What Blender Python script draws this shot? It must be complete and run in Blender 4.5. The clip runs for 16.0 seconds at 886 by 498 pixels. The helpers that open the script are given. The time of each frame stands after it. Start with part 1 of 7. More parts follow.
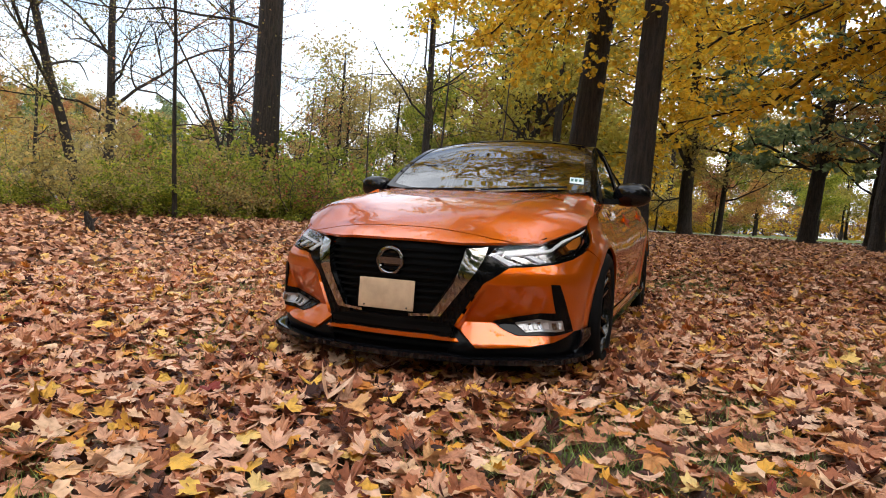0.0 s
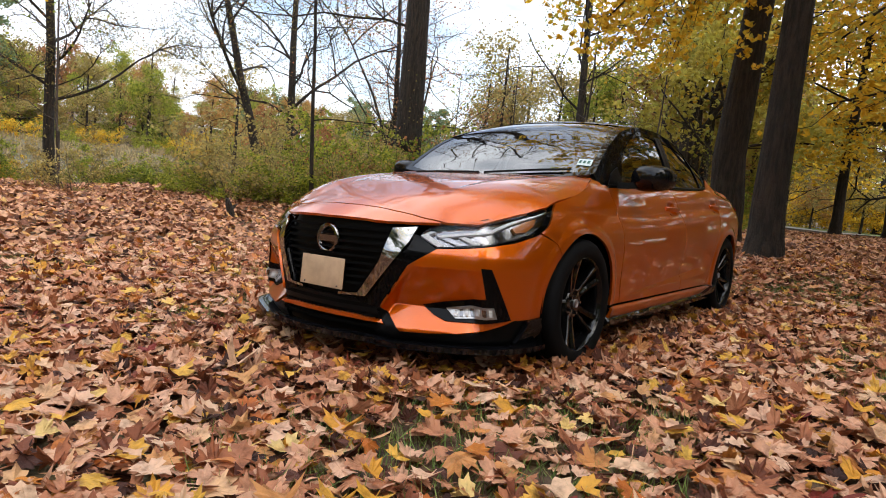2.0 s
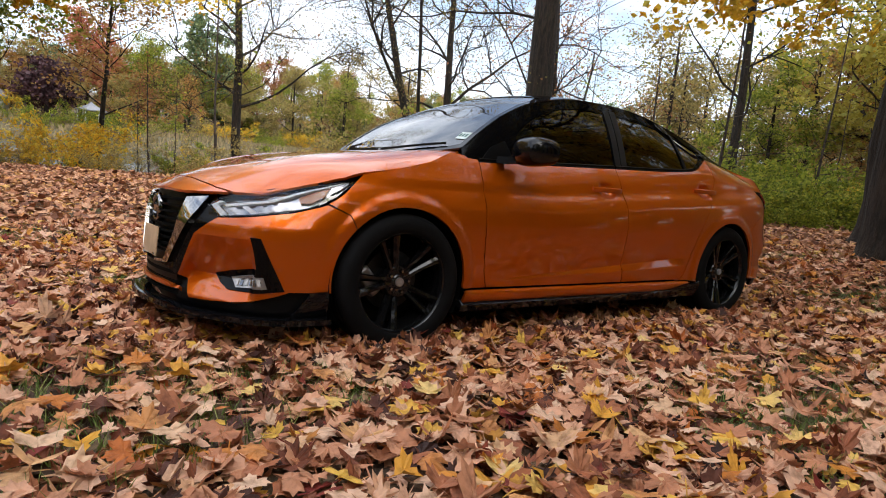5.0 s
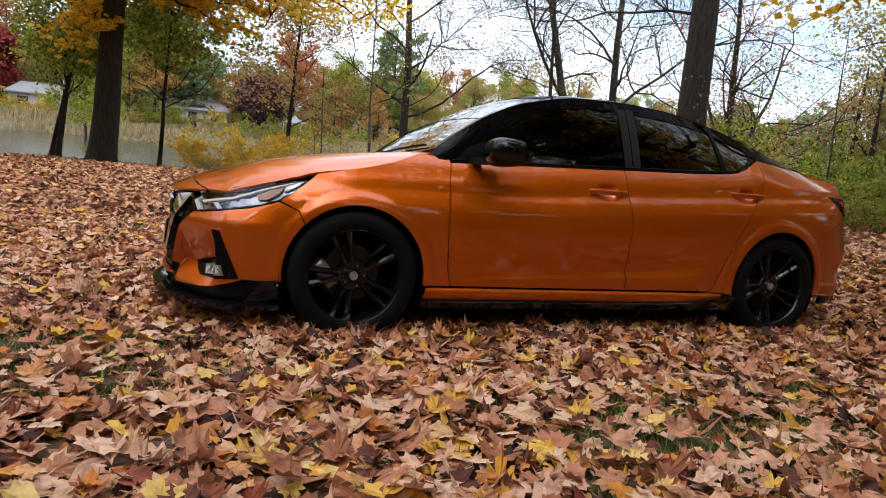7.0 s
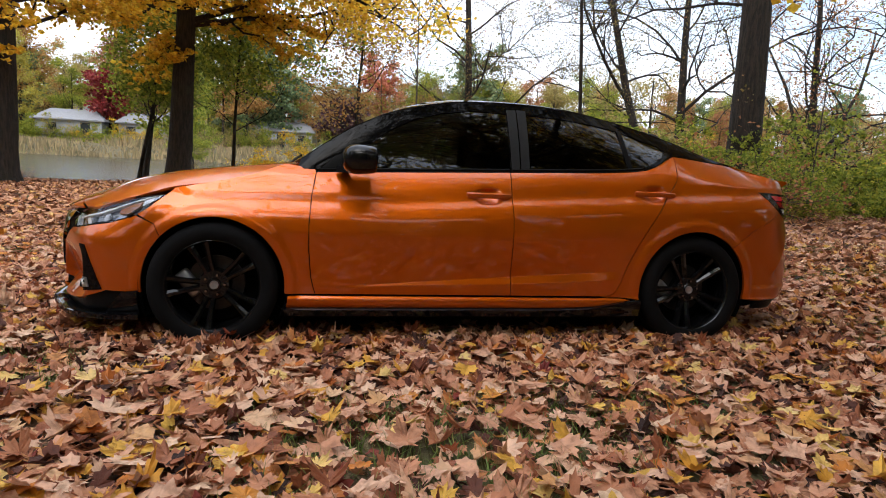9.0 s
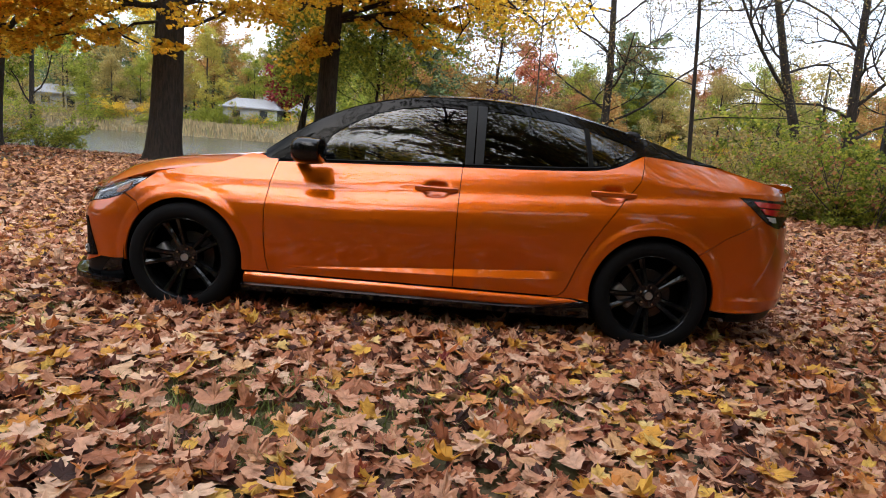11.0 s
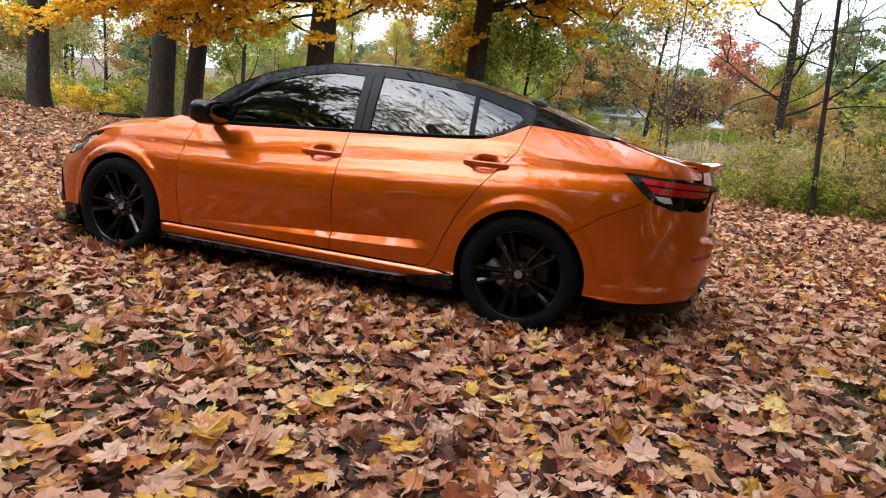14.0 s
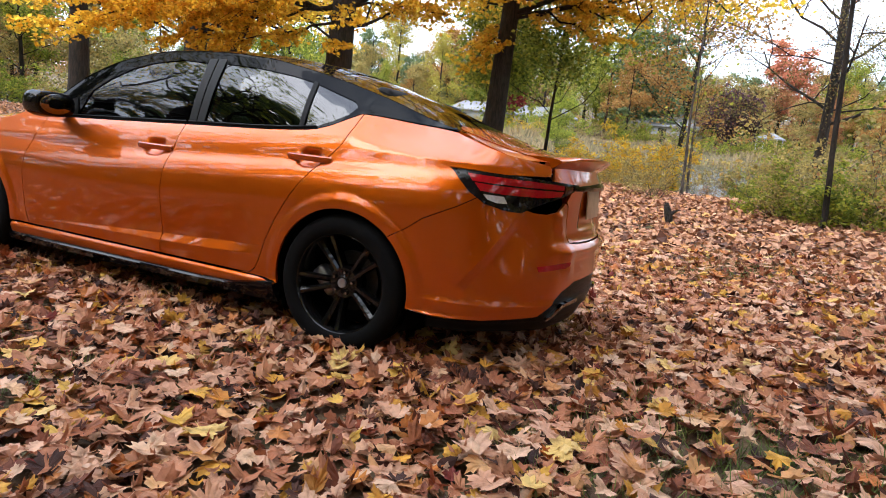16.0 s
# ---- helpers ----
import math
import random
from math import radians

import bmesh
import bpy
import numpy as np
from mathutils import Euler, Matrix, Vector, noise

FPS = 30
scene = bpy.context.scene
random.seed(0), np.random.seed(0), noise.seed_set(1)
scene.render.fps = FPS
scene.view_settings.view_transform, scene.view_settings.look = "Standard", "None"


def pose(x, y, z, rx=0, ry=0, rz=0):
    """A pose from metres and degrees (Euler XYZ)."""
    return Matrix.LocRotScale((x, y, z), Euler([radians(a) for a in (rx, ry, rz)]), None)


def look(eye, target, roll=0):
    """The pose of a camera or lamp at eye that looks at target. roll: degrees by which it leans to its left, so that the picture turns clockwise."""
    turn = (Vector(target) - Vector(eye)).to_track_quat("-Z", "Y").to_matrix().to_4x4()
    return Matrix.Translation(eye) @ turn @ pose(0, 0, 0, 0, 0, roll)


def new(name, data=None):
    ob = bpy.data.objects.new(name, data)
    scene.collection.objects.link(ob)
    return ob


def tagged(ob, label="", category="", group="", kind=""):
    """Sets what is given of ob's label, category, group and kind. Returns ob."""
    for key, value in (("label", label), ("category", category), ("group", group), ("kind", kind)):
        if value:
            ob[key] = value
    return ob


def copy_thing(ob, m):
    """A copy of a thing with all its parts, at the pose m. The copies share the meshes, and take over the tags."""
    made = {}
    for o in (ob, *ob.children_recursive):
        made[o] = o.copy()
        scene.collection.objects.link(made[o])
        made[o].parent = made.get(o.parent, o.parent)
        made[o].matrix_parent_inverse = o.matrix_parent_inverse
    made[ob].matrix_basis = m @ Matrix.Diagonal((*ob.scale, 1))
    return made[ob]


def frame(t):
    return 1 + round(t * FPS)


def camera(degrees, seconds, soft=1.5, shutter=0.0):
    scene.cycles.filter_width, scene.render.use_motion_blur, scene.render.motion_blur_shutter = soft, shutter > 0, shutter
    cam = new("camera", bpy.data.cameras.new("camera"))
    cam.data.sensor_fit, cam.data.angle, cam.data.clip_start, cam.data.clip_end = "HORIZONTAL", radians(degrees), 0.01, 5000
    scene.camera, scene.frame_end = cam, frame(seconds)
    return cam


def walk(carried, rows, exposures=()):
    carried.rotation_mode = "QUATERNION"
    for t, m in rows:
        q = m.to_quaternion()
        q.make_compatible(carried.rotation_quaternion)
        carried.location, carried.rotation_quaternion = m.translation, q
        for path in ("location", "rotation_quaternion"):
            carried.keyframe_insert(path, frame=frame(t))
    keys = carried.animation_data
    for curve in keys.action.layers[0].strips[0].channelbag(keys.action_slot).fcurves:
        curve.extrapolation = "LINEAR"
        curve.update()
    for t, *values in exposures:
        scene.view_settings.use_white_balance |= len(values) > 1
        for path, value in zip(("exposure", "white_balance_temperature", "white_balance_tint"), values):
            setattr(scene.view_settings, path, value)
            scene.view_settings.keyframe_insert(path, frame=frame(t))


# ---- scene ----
cam = camera(69.7, 16.0, 1.0)
PATH = [
    (0, (-3.577, -1.315, 0.807), (-1.7178, -0.5854, 0.7016), 2.94),
    (0.5, (-3.435, -1.557, 0.794), (-1.6075, -0.7525, 0.6766), 4.36),
    (1, (-3.299, -1.775, 0.785), (-1.5462, -0.8209, 0.6554), 3.76),
    (1.5, (-3.166, -2.026, 0.802), (-1.5097, -0.9143, 0.6599), 3.30),
    (2, (-2.932, -2.224, 0.792), (-1.3443, -1.0179, 0.6413), 3.90),
    (2.5, (-2.699, -2.426, 0.799), (-1.1504, -1.1704, 0.6393), 4.29),
    (3, (-2.525, -2.663, 0.794), (-1.1064, -1.2644, 0.6197), 4.34),
    (3.5, (-2.276, -2.841, 0.777), (-0.9118, -1.3888, 0.6009), 4.30),
    (4, (-2.033, -2.997, 0.781), (-0.6754, -1.5392, 0.5991), 4.75),
    (4.2, (-1.945, -3.064, 0.776), (-0.6046, -1.5911, 0.5942), 4.62),
    (6.3, (-1.014, -3.836, 0.839), (-0.2215, -2.0128, 0.6185), 4.46),
    (6.5, (-0.923, -3.885, 0.845), (-0.1733, -2.0439, 0.6232), 4.45),
    (7, (-0.659, -3.955, 0.829), (0.0167, -2.0849, 0.6174), 4.55),
    (7.5, (-0.396, -4.045, 0.855), (0.2435, -2.1609, 0.6507), 4.39),
    (8, (-0.118, -4.180, 0.878), (0.4219, -2.2623, 0.6987), 2.22),
    (8.5, (0.173, -4.238, 0.872), (0.6006, -2.2924, 0.6938), 1.60),
    (9, (0.493, -4.261, 0.876), (0.8947, -2.3116, 0.6828), 2.44),
    (9.5, (0.792, -4.325, 0.871), (1.1161, -2.3621, 0.6671), 1.98),
    (9.7, (0.913, -4.369, 0.879), (1.1662, -2.3954, 0.6793), 2.44),
    (11.8, (2.099, -4.500, 0.971), (1.9118, -2.5276, 0.6949), 5.43),
    (12, (2.219, -4.493, 0.960), (2.0054, -2.5240, 0.6804), 5.81),
    (12.5, (2.540, -4.437, 0.956), (2.2507, -2.4815, 0.6539), 6.00),
    (13, (2.827, -4.367, 0.965), (2.4007, -2.4380, 0.6520), 4.97),
    (13.5, (3.110, -4.316, 0.980), (2.5406, -2.4249, 0.6625), 5.80),
    (14, (3.362, -4.165, 0.958), (2.7468, -2.2888, 0.6390), 6.43),
    (14.5, (3.596, -3.997, 0.992), (2.9774, -2.1217, 0.6741), 5.22),
    (15, (3.821, -3.819, 0.994), (3.1306, -1.9677, 0.6812), 5.00),
    (15.5, (4.061, -3.640, 0.996), (3.3030, -1.8161, 0.6808), 6.08),
    (16, (4.265, -3.372, 0.988), (3.4971, -1.5499, 0.6856), 6.56),
]
walk(cam, [(t, Matrix.Rotation(math.atan(-0.05), 4, "X") @ look(eye, target, roll)) for t, eye, target, roll in PATH],
     ((0, 1.0, 6450, 10), (4, 0.84, 6400, 10), (7, 0.86, 6200, 10), (9.5, 0.93, 6200, 10), (12, 1.18, 6050, 10), (16, 1.46, 5950, 10)))

# ---- world and light ----
world = bpy.data.worlds.new("overcast_sky")
scene.world = world
world.use_nodes = True
wt = world.node_tree
wt.nodes.clear()
w_out = wt.nodes.new("ShaderNodeOutputWorld")
w_bg = wt.nodes.new("ShaderNodeBackground")
sky = wt.nodes.new("ShaderNodeTexSky")
sky.sky_type, sky.sun_disc = "NISHITA", False
SUN_EL, SUN_ROT = radians(48), radians(205)
sky.sun_elevation, sky.sun_rotation = SUN_EL, SUN_ROT
sky.air_density, sky.dust_density, sky.ozone_density = 1.0, 2.0, 1.0
w_co = wt.nodes.new("ShaderNodeTexCoord")
w_map = wt.nodes.new("ShaderNodeMapping")
w_map.inputs["Scale"].default_value = (1.0, 1.0, 2.6)
w_noise = wt.nodes.new("ShaderNodeTexNoise")
w_noise.inputs["Scale"].default_value = 2.2
w_noise.inputs["Detail"].default_value = 6
w_noise.inputs["Roughness"].default_value = 0.55
w_ramp = wt.nodes.new("ShaderNodeValToRGB")
w_ramp.color_ramp.elements[0].position, w_ramp.color_ramp.elements[0].color = 0.36, (0.12, 0.12, 0.12, 1)
w_ramp.color_ramp.elements[1].position, w_ramp.color_ramp.elements[1].color = 0.64, (1, 1, 1, 1)
w_cloud = wt.nodes.new("ShaderNodeMixRGB")
w_cloud.inputs["Color2"].default_value = (9.6, 9.9, 10.4, 1)
wt.links.new(w_co.outputs["Generated"], w_map.inputs["Vector"])
wt.links.new(w_map.outputs["Vector"], w_noise.inputs["Vector"])
wt.links.new(w_noise.outputs["Fac"], w_ramp.inputs["Fac"])
wt.links.new(w_ramp.outputs["Color"], w_cloud.inputs["Fac"])
wt.links.new(sky.outputs["Color"], w_cloud.inputs["Color1"])
w_sep = wt.nodes.new("ShaderNodeSeparateXYZ")
wt.links.new(w_co.outputs["Generated"], w_sep.inputs["Vector"])
w_rise = wt.nodes.new("ShaderNodeMapRange")
w_rise.inputs["From Min"].default_value, w_rise.inputs["From Max"].default_value = 0.0, 1.0
w_rise.inputs["To Min"].default_value, w_rise.inputs["To Max"].default_value = 0.74, 1.25
wt.links.new(w_sep.outputs["Z"], w_rise.inputs["Value"])
w_mul = wt.nodes.new("ShaderNodeMixRGB")
w_mul.blend_type = "MULTIPLY"
w_mul.inputs["Fac"].default_value = 1.0
wt.links.new(w_cloud.outputs["Color"], w_mul.inputs["Color1"])
wt.links.new(w_rise.outputs["Result"], w_mul.inputs["Color2"])
wt.links.new(w_mul.outputs["Color"], w_bg.inputs["Color"])
w_bg.inputs["Strength"].default_value = 0.15
wt.links.new(w_bg.outputs["Background"], w_out.inputs["Surface"])

sun = new("sun", bpy.data.lights.new("sun", "SUN"))
sun.data.energy, sun.data.angle, sun.data.color = 0.9, radians(50), (1.0, 0.96, 0.9)
sun_dir = Vector((math.sin(SUN_ROT) * math.cos(SUN_EL), math.cos(SUN_ROT) * math.cos(SUN_EL), math.sin(SUN_EL)))
sun.matrix_world = look(sun_dir * 50, (0, 0, 0))


# ---- materials ----
def material(name):
    m = bpy.data.materials.new(name)
    m.use_nodes = True
    t = m.node_tree
    return m, t, t.nodes["Principled BSDF"]


def node(t, kind, **values):
    n = t.nodes.new(kind)
    for key, value in values.items():
        n.inputs[key.replace("_", " ")].default_value = value
    return n


def ramp(t, fac, stops, mode="LINEAR"):
    n = t.nodes.new("ShaderNodeValToRGB")
    n.color_ramp.interpolation = mode
    el = n.color_ramp.elements
    while len(el) < len(stops):
        el.new(0.5)
    for e, (p, c) in zip(el, stops):
        e.position, e.color = p, (*c, 1)
    t.links.new(fac, n.inputs["Fac"])
    return n.outputs["Color"]


def noise_of(t, scale, detail=4, rough=0.55, stretch=(1, 1, 1), space="Object"):
    co = t.nodes.new("ShaderNodeTexCoord")
    mp = t.nodes.new("ShaderNodeMapping")
    mp.inputs["Scale"].default_value = stretch
    n = node(t, "ShaderNodeTexNoise", Scale=scale, Detail=detail, Roughness=rough)
    t.links.new(co.outputs[space], mp.inputs["Vector"])
    t.links.new(mp.outputs["Vector"], n.inputs["Vector"])
    return n.outputs["Fac"]


def bump(t, p, height, strength, distance):
    b = node(t, "ShaderNodeBump", Strength=strength, Distance=distance)
    t.links.new(height, b.inputs["Height"])
    t.links.new(b.outputs["Normal"], p.inputs["Normal"])


def mix(t, fac, a, b, mode="MIX"):
    n = t.nodes.new("ShaderNodeMixRGB")
    n.blend_type = mode
    for key, value in (("Fac", fac), ("Color1", a), ("Color2", b)):
        if isinstance(value, (int, float)):
            n.inputs[key].default_value = value
        elif isinstance(value, tuple):
            n.inputs[key].default_value = (*value, 1)
        else:
            t.links.new(value, n.inputs[key])
    return n.outputs["Color"]


def leaf_material(name, stops, through_light=0.35, rough=0.55, mottle=26):
    """Thin leaves: a colour for each leaf, blotches, and light that comes through."""
    m, t, p = material(name)
    geo = t.nodes.new("ShaderNodeNewGeometry")
    col = ramp(t, geo.outputs["Random Per Island"], stops)
    blot = noise_of(t, mottle, 5, 0.6)
    col = mix(t, 1.0, col, ramp(t, blot, [(0.30, (0.50, 0.44, 0.38)), (0.50, (1.0, 0.98, 0.96)), (0.66, (1.18, 1.16, 1.12))]), "MULTIPLY")
    t.links.new(col, p.inputs["Base Color"])
    p.inputs["Roughness"].default_value = rough
    p.inputs["Specular IOR Level"].default_value = 0.3
    if mottle > 15:
        bump(t, p, noise_of(t, mottle * 4, 4, 0.65), 0.55, 0.006)
    if through_light:
        tr = t.nodes.new("ShaderNodeBsdfTranslucent")
        t.links.new(col, tr.inputs["Color"])
        ms = t.nodes.new("ShaderNodeMixShader")
        ms.inputs["Fac"].default_value = through_light
        t.links.new(p.outputs["BSDF"], ms.inputs[1])
        t.links.new(tr.outputs["BSDF"], ms.inputs[2])
        t.links.new(ms.outputs["Shader"], t.nodes["Material Output"].inputs["Surface"])
    return m


def bark_material(name, dark, light, scale=9):
    m, t, p = material(name)
    f = noise_of(t, scale, 8, 0.65, (1, 1, 0.16))
    fine = noise_of(t, 60, 4, 0.6, (1, 1, 0.3))
    col = ramp(t, f, [(0.42, dark), (0.60, light)])
    col = mix(t, 0.3, col, ramp(t, fine, [(0.3, dark), (0.7, light)]), "MIX")
    moss = noise_of(t, 1.6, 4, 0.6)
    col = mix(t, ramp(t, moss, [(0.56, (0, 0, 0)), (0.72, (0.5, 0.5, 0.5))]), col, (0.035, 0.038, 0.02))
    t.links.new(col, p.inputs["Base Color"])
    p.inputs["Roughness"].default_value = 0.92
    bump(t, p, f, 1.0, 0.09)
    return m


M_LITTER = leaf_material("dry_maple_leaves", [
    (0.0, (0.0268, 0.0088, 0.00568)), (0.12, (0.0764, 0.023, 0.0128)), (0.24, (0.199, 0.0596, 0.0284)), (0.36, (0.352, 0.125, 0.0568)), (0.50, (0.443, 0.196, 0.103)),
    (0.64, (0.551, 0.284, 0.171)), (0.76, (0.627, 0.379, 0.255)), (0.84, (0.565, 0.298, 0.128)), (0.89, (0.459, 0.135, 0.0213)), (0.92, (0.169, 0.0203, 0.0213)), (0.95, (0.565, 0.284, 0.0355)), (1.0, (0.642, 0.406, 0.071))],
    0.12, 0.6, 30)
M_TOP = leaf_material("pale_maple_leaves", [
    (0.0, (0.313, 0.105, 0.0484)), (0.12, (0.447, 0.191, 0.097)), (0.30, (0.566, 0.296, 0.18)), (0.52, (0.641, 0.395, 0.27)), (0.68, (0.67, 0.461, 0.318)), (0.78, (0.596, 0.329, 0.138)), (0.84, (0.492, 0.164, 0.0276)),
    (0.89, (0.611, 0.303, 0.0346)), (0.95, (0.656, 0.408, 0.0691)), (1.0, (0.67, 0.487, 0.194))], 0.15, 0.55, 24)
M_FAR_LITTER = leaf_material("faded_fallen_leaves", [
    (0.0, (0.0686, 0.0263, 0.0154)), (0.15, (0.196, 0.0752, 0.0384)), (0.35, (0.353, 0.155, 0.0816)), (0.60, (0.49, 0.254, 0.144)), (0.82, (0.608, 0.357, 0.221)), (0.93, (0.51, 0.226, 0.0672)), (1.0, (0.647, 0.414, 0.134))], 0.1, 0.6, 20)
M_YELLOW = leaf_material("yellow_maple_foliage", [(0, (0.621, 0.366, 0.0284)), (0.4, (0.802, 0.513, 0.0426)), (0.75, (0.822, 0.604, 0.0709)), (1, (0.501, 0.494, 0.0993))], 0.72, 0.5, 8)
M_ORANGE = leaf_material("orange_maple_foliage", [(0, (0.658, 0.388, 0.0333)), (0.45, (0.874, 0.592, 0.0499)), (0.8, (0.874, 0.706, 0.0832)), (1, (0.77, 0.411, 0.0499))], 0.72, 0.5, 8)
M_GREEN = leaf_material("green_shrub_foliage", [(0, (0.117, 0.163, 0.0256)), (0.5, (0.275, 0.325, 0.0439)), (0.85, (0.426, 0.434, 0.0585)), (1, (0.523, 0.48, 0.0658))], 0.64, 0.5, 8)
M_OLIVE = leaf_material("olive_autumn_foliage", [(0, (0.241, 0.198, 0.0774)), (0.5, (0.378, 0.318, 0.112)), (0.85, (0.482, 0.387, 0.12)), (1, (0.516, 0.327, 0.0946))], 0.55, 0.55, 4)
M_RUST = leaf_material("rust_autumn_foliage", [(0, (0.258, 0.112, 0.0516)), (0.5, (0.413, 0.189, 0.0774)), (0.8, (0.499, 0.275, 0.103)), (1, (0.396, 0.138, 0.0774))], 0.5, 0.55, 4)
M_RED = leaf_material("crimson_foliage", [(0, (0.138, 0.0172, 0.0172)), (0.6, (0.258, 0.0301, 0.0301)), (1, (0.327, 0.0688, 0.043))], 0.4, 0.55, 4)
M_CORAL = leaf_material("coral_red_foliage", [(0, (0.43, 0.138, 0.0774)), (0.5, (0.602, 0.224, 0.129)), (1, (0.671, 0.344, 0.172))], 0.55, 0.55, 4)
M_PURPLE = leaf_material("purple_foliage", [(0, (0.05, 0.025, 0.03)), (1, (0.12, 0.055, 0.06))], 0.3, 0.55, 4)
M_PINE = leaf_material("pine_needles", [(0, (0.086, 0.138, 0.0688)), (0.6, (0.198, 0.267, 0.129)), (1, (0.31, 0.361, 0.155))], 0.5, 0.6, 4)
M_FAR_ORANGE = leaf_material("far_orange_foliage", [(0, (0.34, 0.16, 0.05)), (0.5, (0.48, 0.27, 0.08)), (1, (0.52, 0.36, 0.12))], 0.5, 0.55, 4)
M_FAR_YELLOW = leaf_material("far_yellow_foliage", [(0, (0.34, 0.28, 0.05)), (0.5, (0.50, 0.42, 0.07)), (1, (0.44, 0.44, 0.10))], 0.55, 0.55, 4)
M_SPECK = leaf_material("small_dark_leaves", [(0, (0.10, 0.10, 0.03)), (0.5, (0.20, 0.17, 0.05)), (0.85, (0.28, 0.20, 0.07)), (1, (0.30, 0.12, 0.06))], 0.45, 0.55, 4)
M_BARK = bark_material("dark_maple_bark", (0.005, 0.0035, 0.0025), (0.040, 0.026, 0.017), 18)
M_TWIG = bark_material("grey_brown_twigs", (0.03, 0.023, 0.018), (0.11, 0.085, 0.068), 20)

M_GROUND, gt, gp = material("leaf_covered_soil")
g_a = noise_of(gt, 9, 8, 0.7)
g_b = noise_of(gt, 1.1, 5, 0.6)
g_col = ramp(gt, g_a, [(0.3, (0.028, 0.017, 0.010)), (0.5, (0.10, 0.056, 0.030)), (0.7, (0.24, 0.14, 0.078))])
g_col = mix(gt, ramp(gt, g_b, [(0.48, (0, 0, 0)), (0.66, (0.7, 0.7, 0.7))]), g_col, mix(gt, g_a, (0.035, 0.05, 0.012), (0.12, 0.14, 0.035)))
gt.links.new(g_col, gp.inputs["Base Color"])
gp.inputs["Roughness"].default_value = 0.95
bump(gt, gp, g_a, 0.8, 0.04)

M_WATER, mt, mp_ = material("still_pond_water")
mp_.inputs["Base Color"].default_value = (0.05, 0.055, 0.045, 1)
mp_.inputs["Roughness"].default_value = 0.12
bump(mt, mp_, noise_of(mt, 2.2, 3, 0.5, (1, 3, 1)), 0.8, 0.06)

M_GRASS, mt, mp_ = material("blades_of_grass")
mt.links.new(ramp(mt, mt.nodes.new("ShaderNodeNewGeometry").outputs["Random Per Island"], [(0, (0.08, 0.13, 0.02)), (0.7, (0.17, 0.25, 0.045)), (1, (0.34, 0.33, 0.10))]), mp_.inputs["Base Color"])
mp_.inputs["Roughness"].default_value = 0.6

M_REED, mt, mp_ = material("dry_shore_grass")
mt.links.new(ramp(mt, noise_of(mt, 3, 6, 0.7), [(0.3, (0.055, 0.050, 0.024)), (0.7, (0.15, 0.115, 0.055))]), mp_.inputs["Base Color"])
mp_.inputs["Roughness"].default_value = 0.9

M_BLADE, mt, mp_ = material("dry_tan_blades")
mt.links.new(ramp(mt, mt.nodes.new("ShaderNodeNewGeometry").outputs["Random Per Island"], [(0, (0.10, 0.085, 0.035)), (0.5, (0.22, 0.16, 0.075)), (0.85, (0.34, 0.25, 0.12)), (1, (0.14, 0.15, 0.05))]), mp_.inputs["Base Color"])
mp_.inputs["Roughness"].default_value = 0.8

# ---- ground ----
TILT = Matrix.Rotation(math.atan(-0.05), 4, "X")


def step(a, b, v):
    s = np.clip((v - a) / (b - a), 0, 1)
    return s * s * (3 - 2 * s)


def ground_z(x, y):
    """The lawn falls a little towards the pond, levels out, then drops to the shore and climbs again beyond the water."""
    x, y = np.asarray(x, float), np.asarray(y, float)
    near = -0.05 * np.clip(y, -14, 2) - 0.05 * (np.clip(y, 2, 5) - 2) * 0.35
    shore = -0.62 * step(12, 26, y) - 1.1 * step(26.5, 31, y) - 0.28 * step(-1, 6, x) * step(13, 25, y) * (1 - step(70, 80, y))
    far = 2.6 * step(72, 81, y) + 0.075 * np.clip(y - 84, 0, 140)
    rise = 0.5 * step(8, 30, -x - 6) * (1 - step(16, 26, y)) + (0.28 * step(3.2, 6.8, x) + 0.005 * np.clip(x - 6.5, 0, 28)) * (1 - step(5, 24, y))
    wave = 0.025 * np.sin(x * 0.9 + 1.3 * np.sin(y * 0.55)) * np.sin(y * 0.8 + 0.4)
    return near + shore + far + rise + wave


def mesh_from(name, verts, faces, mat, smooth=False):
    me = bpy.data.meshes.new(name)
    me.from_pydata([tuple(v) for v in verts], [], [tuple(f) for f in faces])
    if mat:
        me.materials.append(mat)
    if smooth:
        me.polygons.foreach_set("use_smooth", [True] * len(me.polygons))
    me.update()
    return me


def mesh_arrays(name, verts, loops, sizes, mat, smooth=False):
    """A mesh straight from arrays: corners of all faces in a row, and the number of corners of each face."""
    me = bpy.data.meshes.new(name)
    me.vertices.add(len(verts))
    me.vertices.foreach_set("co", np.asarray(verts, np.float32).ravel())
    me.loops.add(len(loops))
    me.loops.foreach_set("vertex_index", np.asarray(loops, np.int32))
    me.polygons.add(len(sizes))
    starts = np.r_[0, np.cumsum(sizes)[:-1]].astype(np.int32)
    me.polygons.foreach_set("loop_start", starts)
    me.polygons.foreach_set("use_smooth", np.full(len(sizes), smooth))
    me.materials.append(mat)
    me.update(calc_edges=True)
    return me


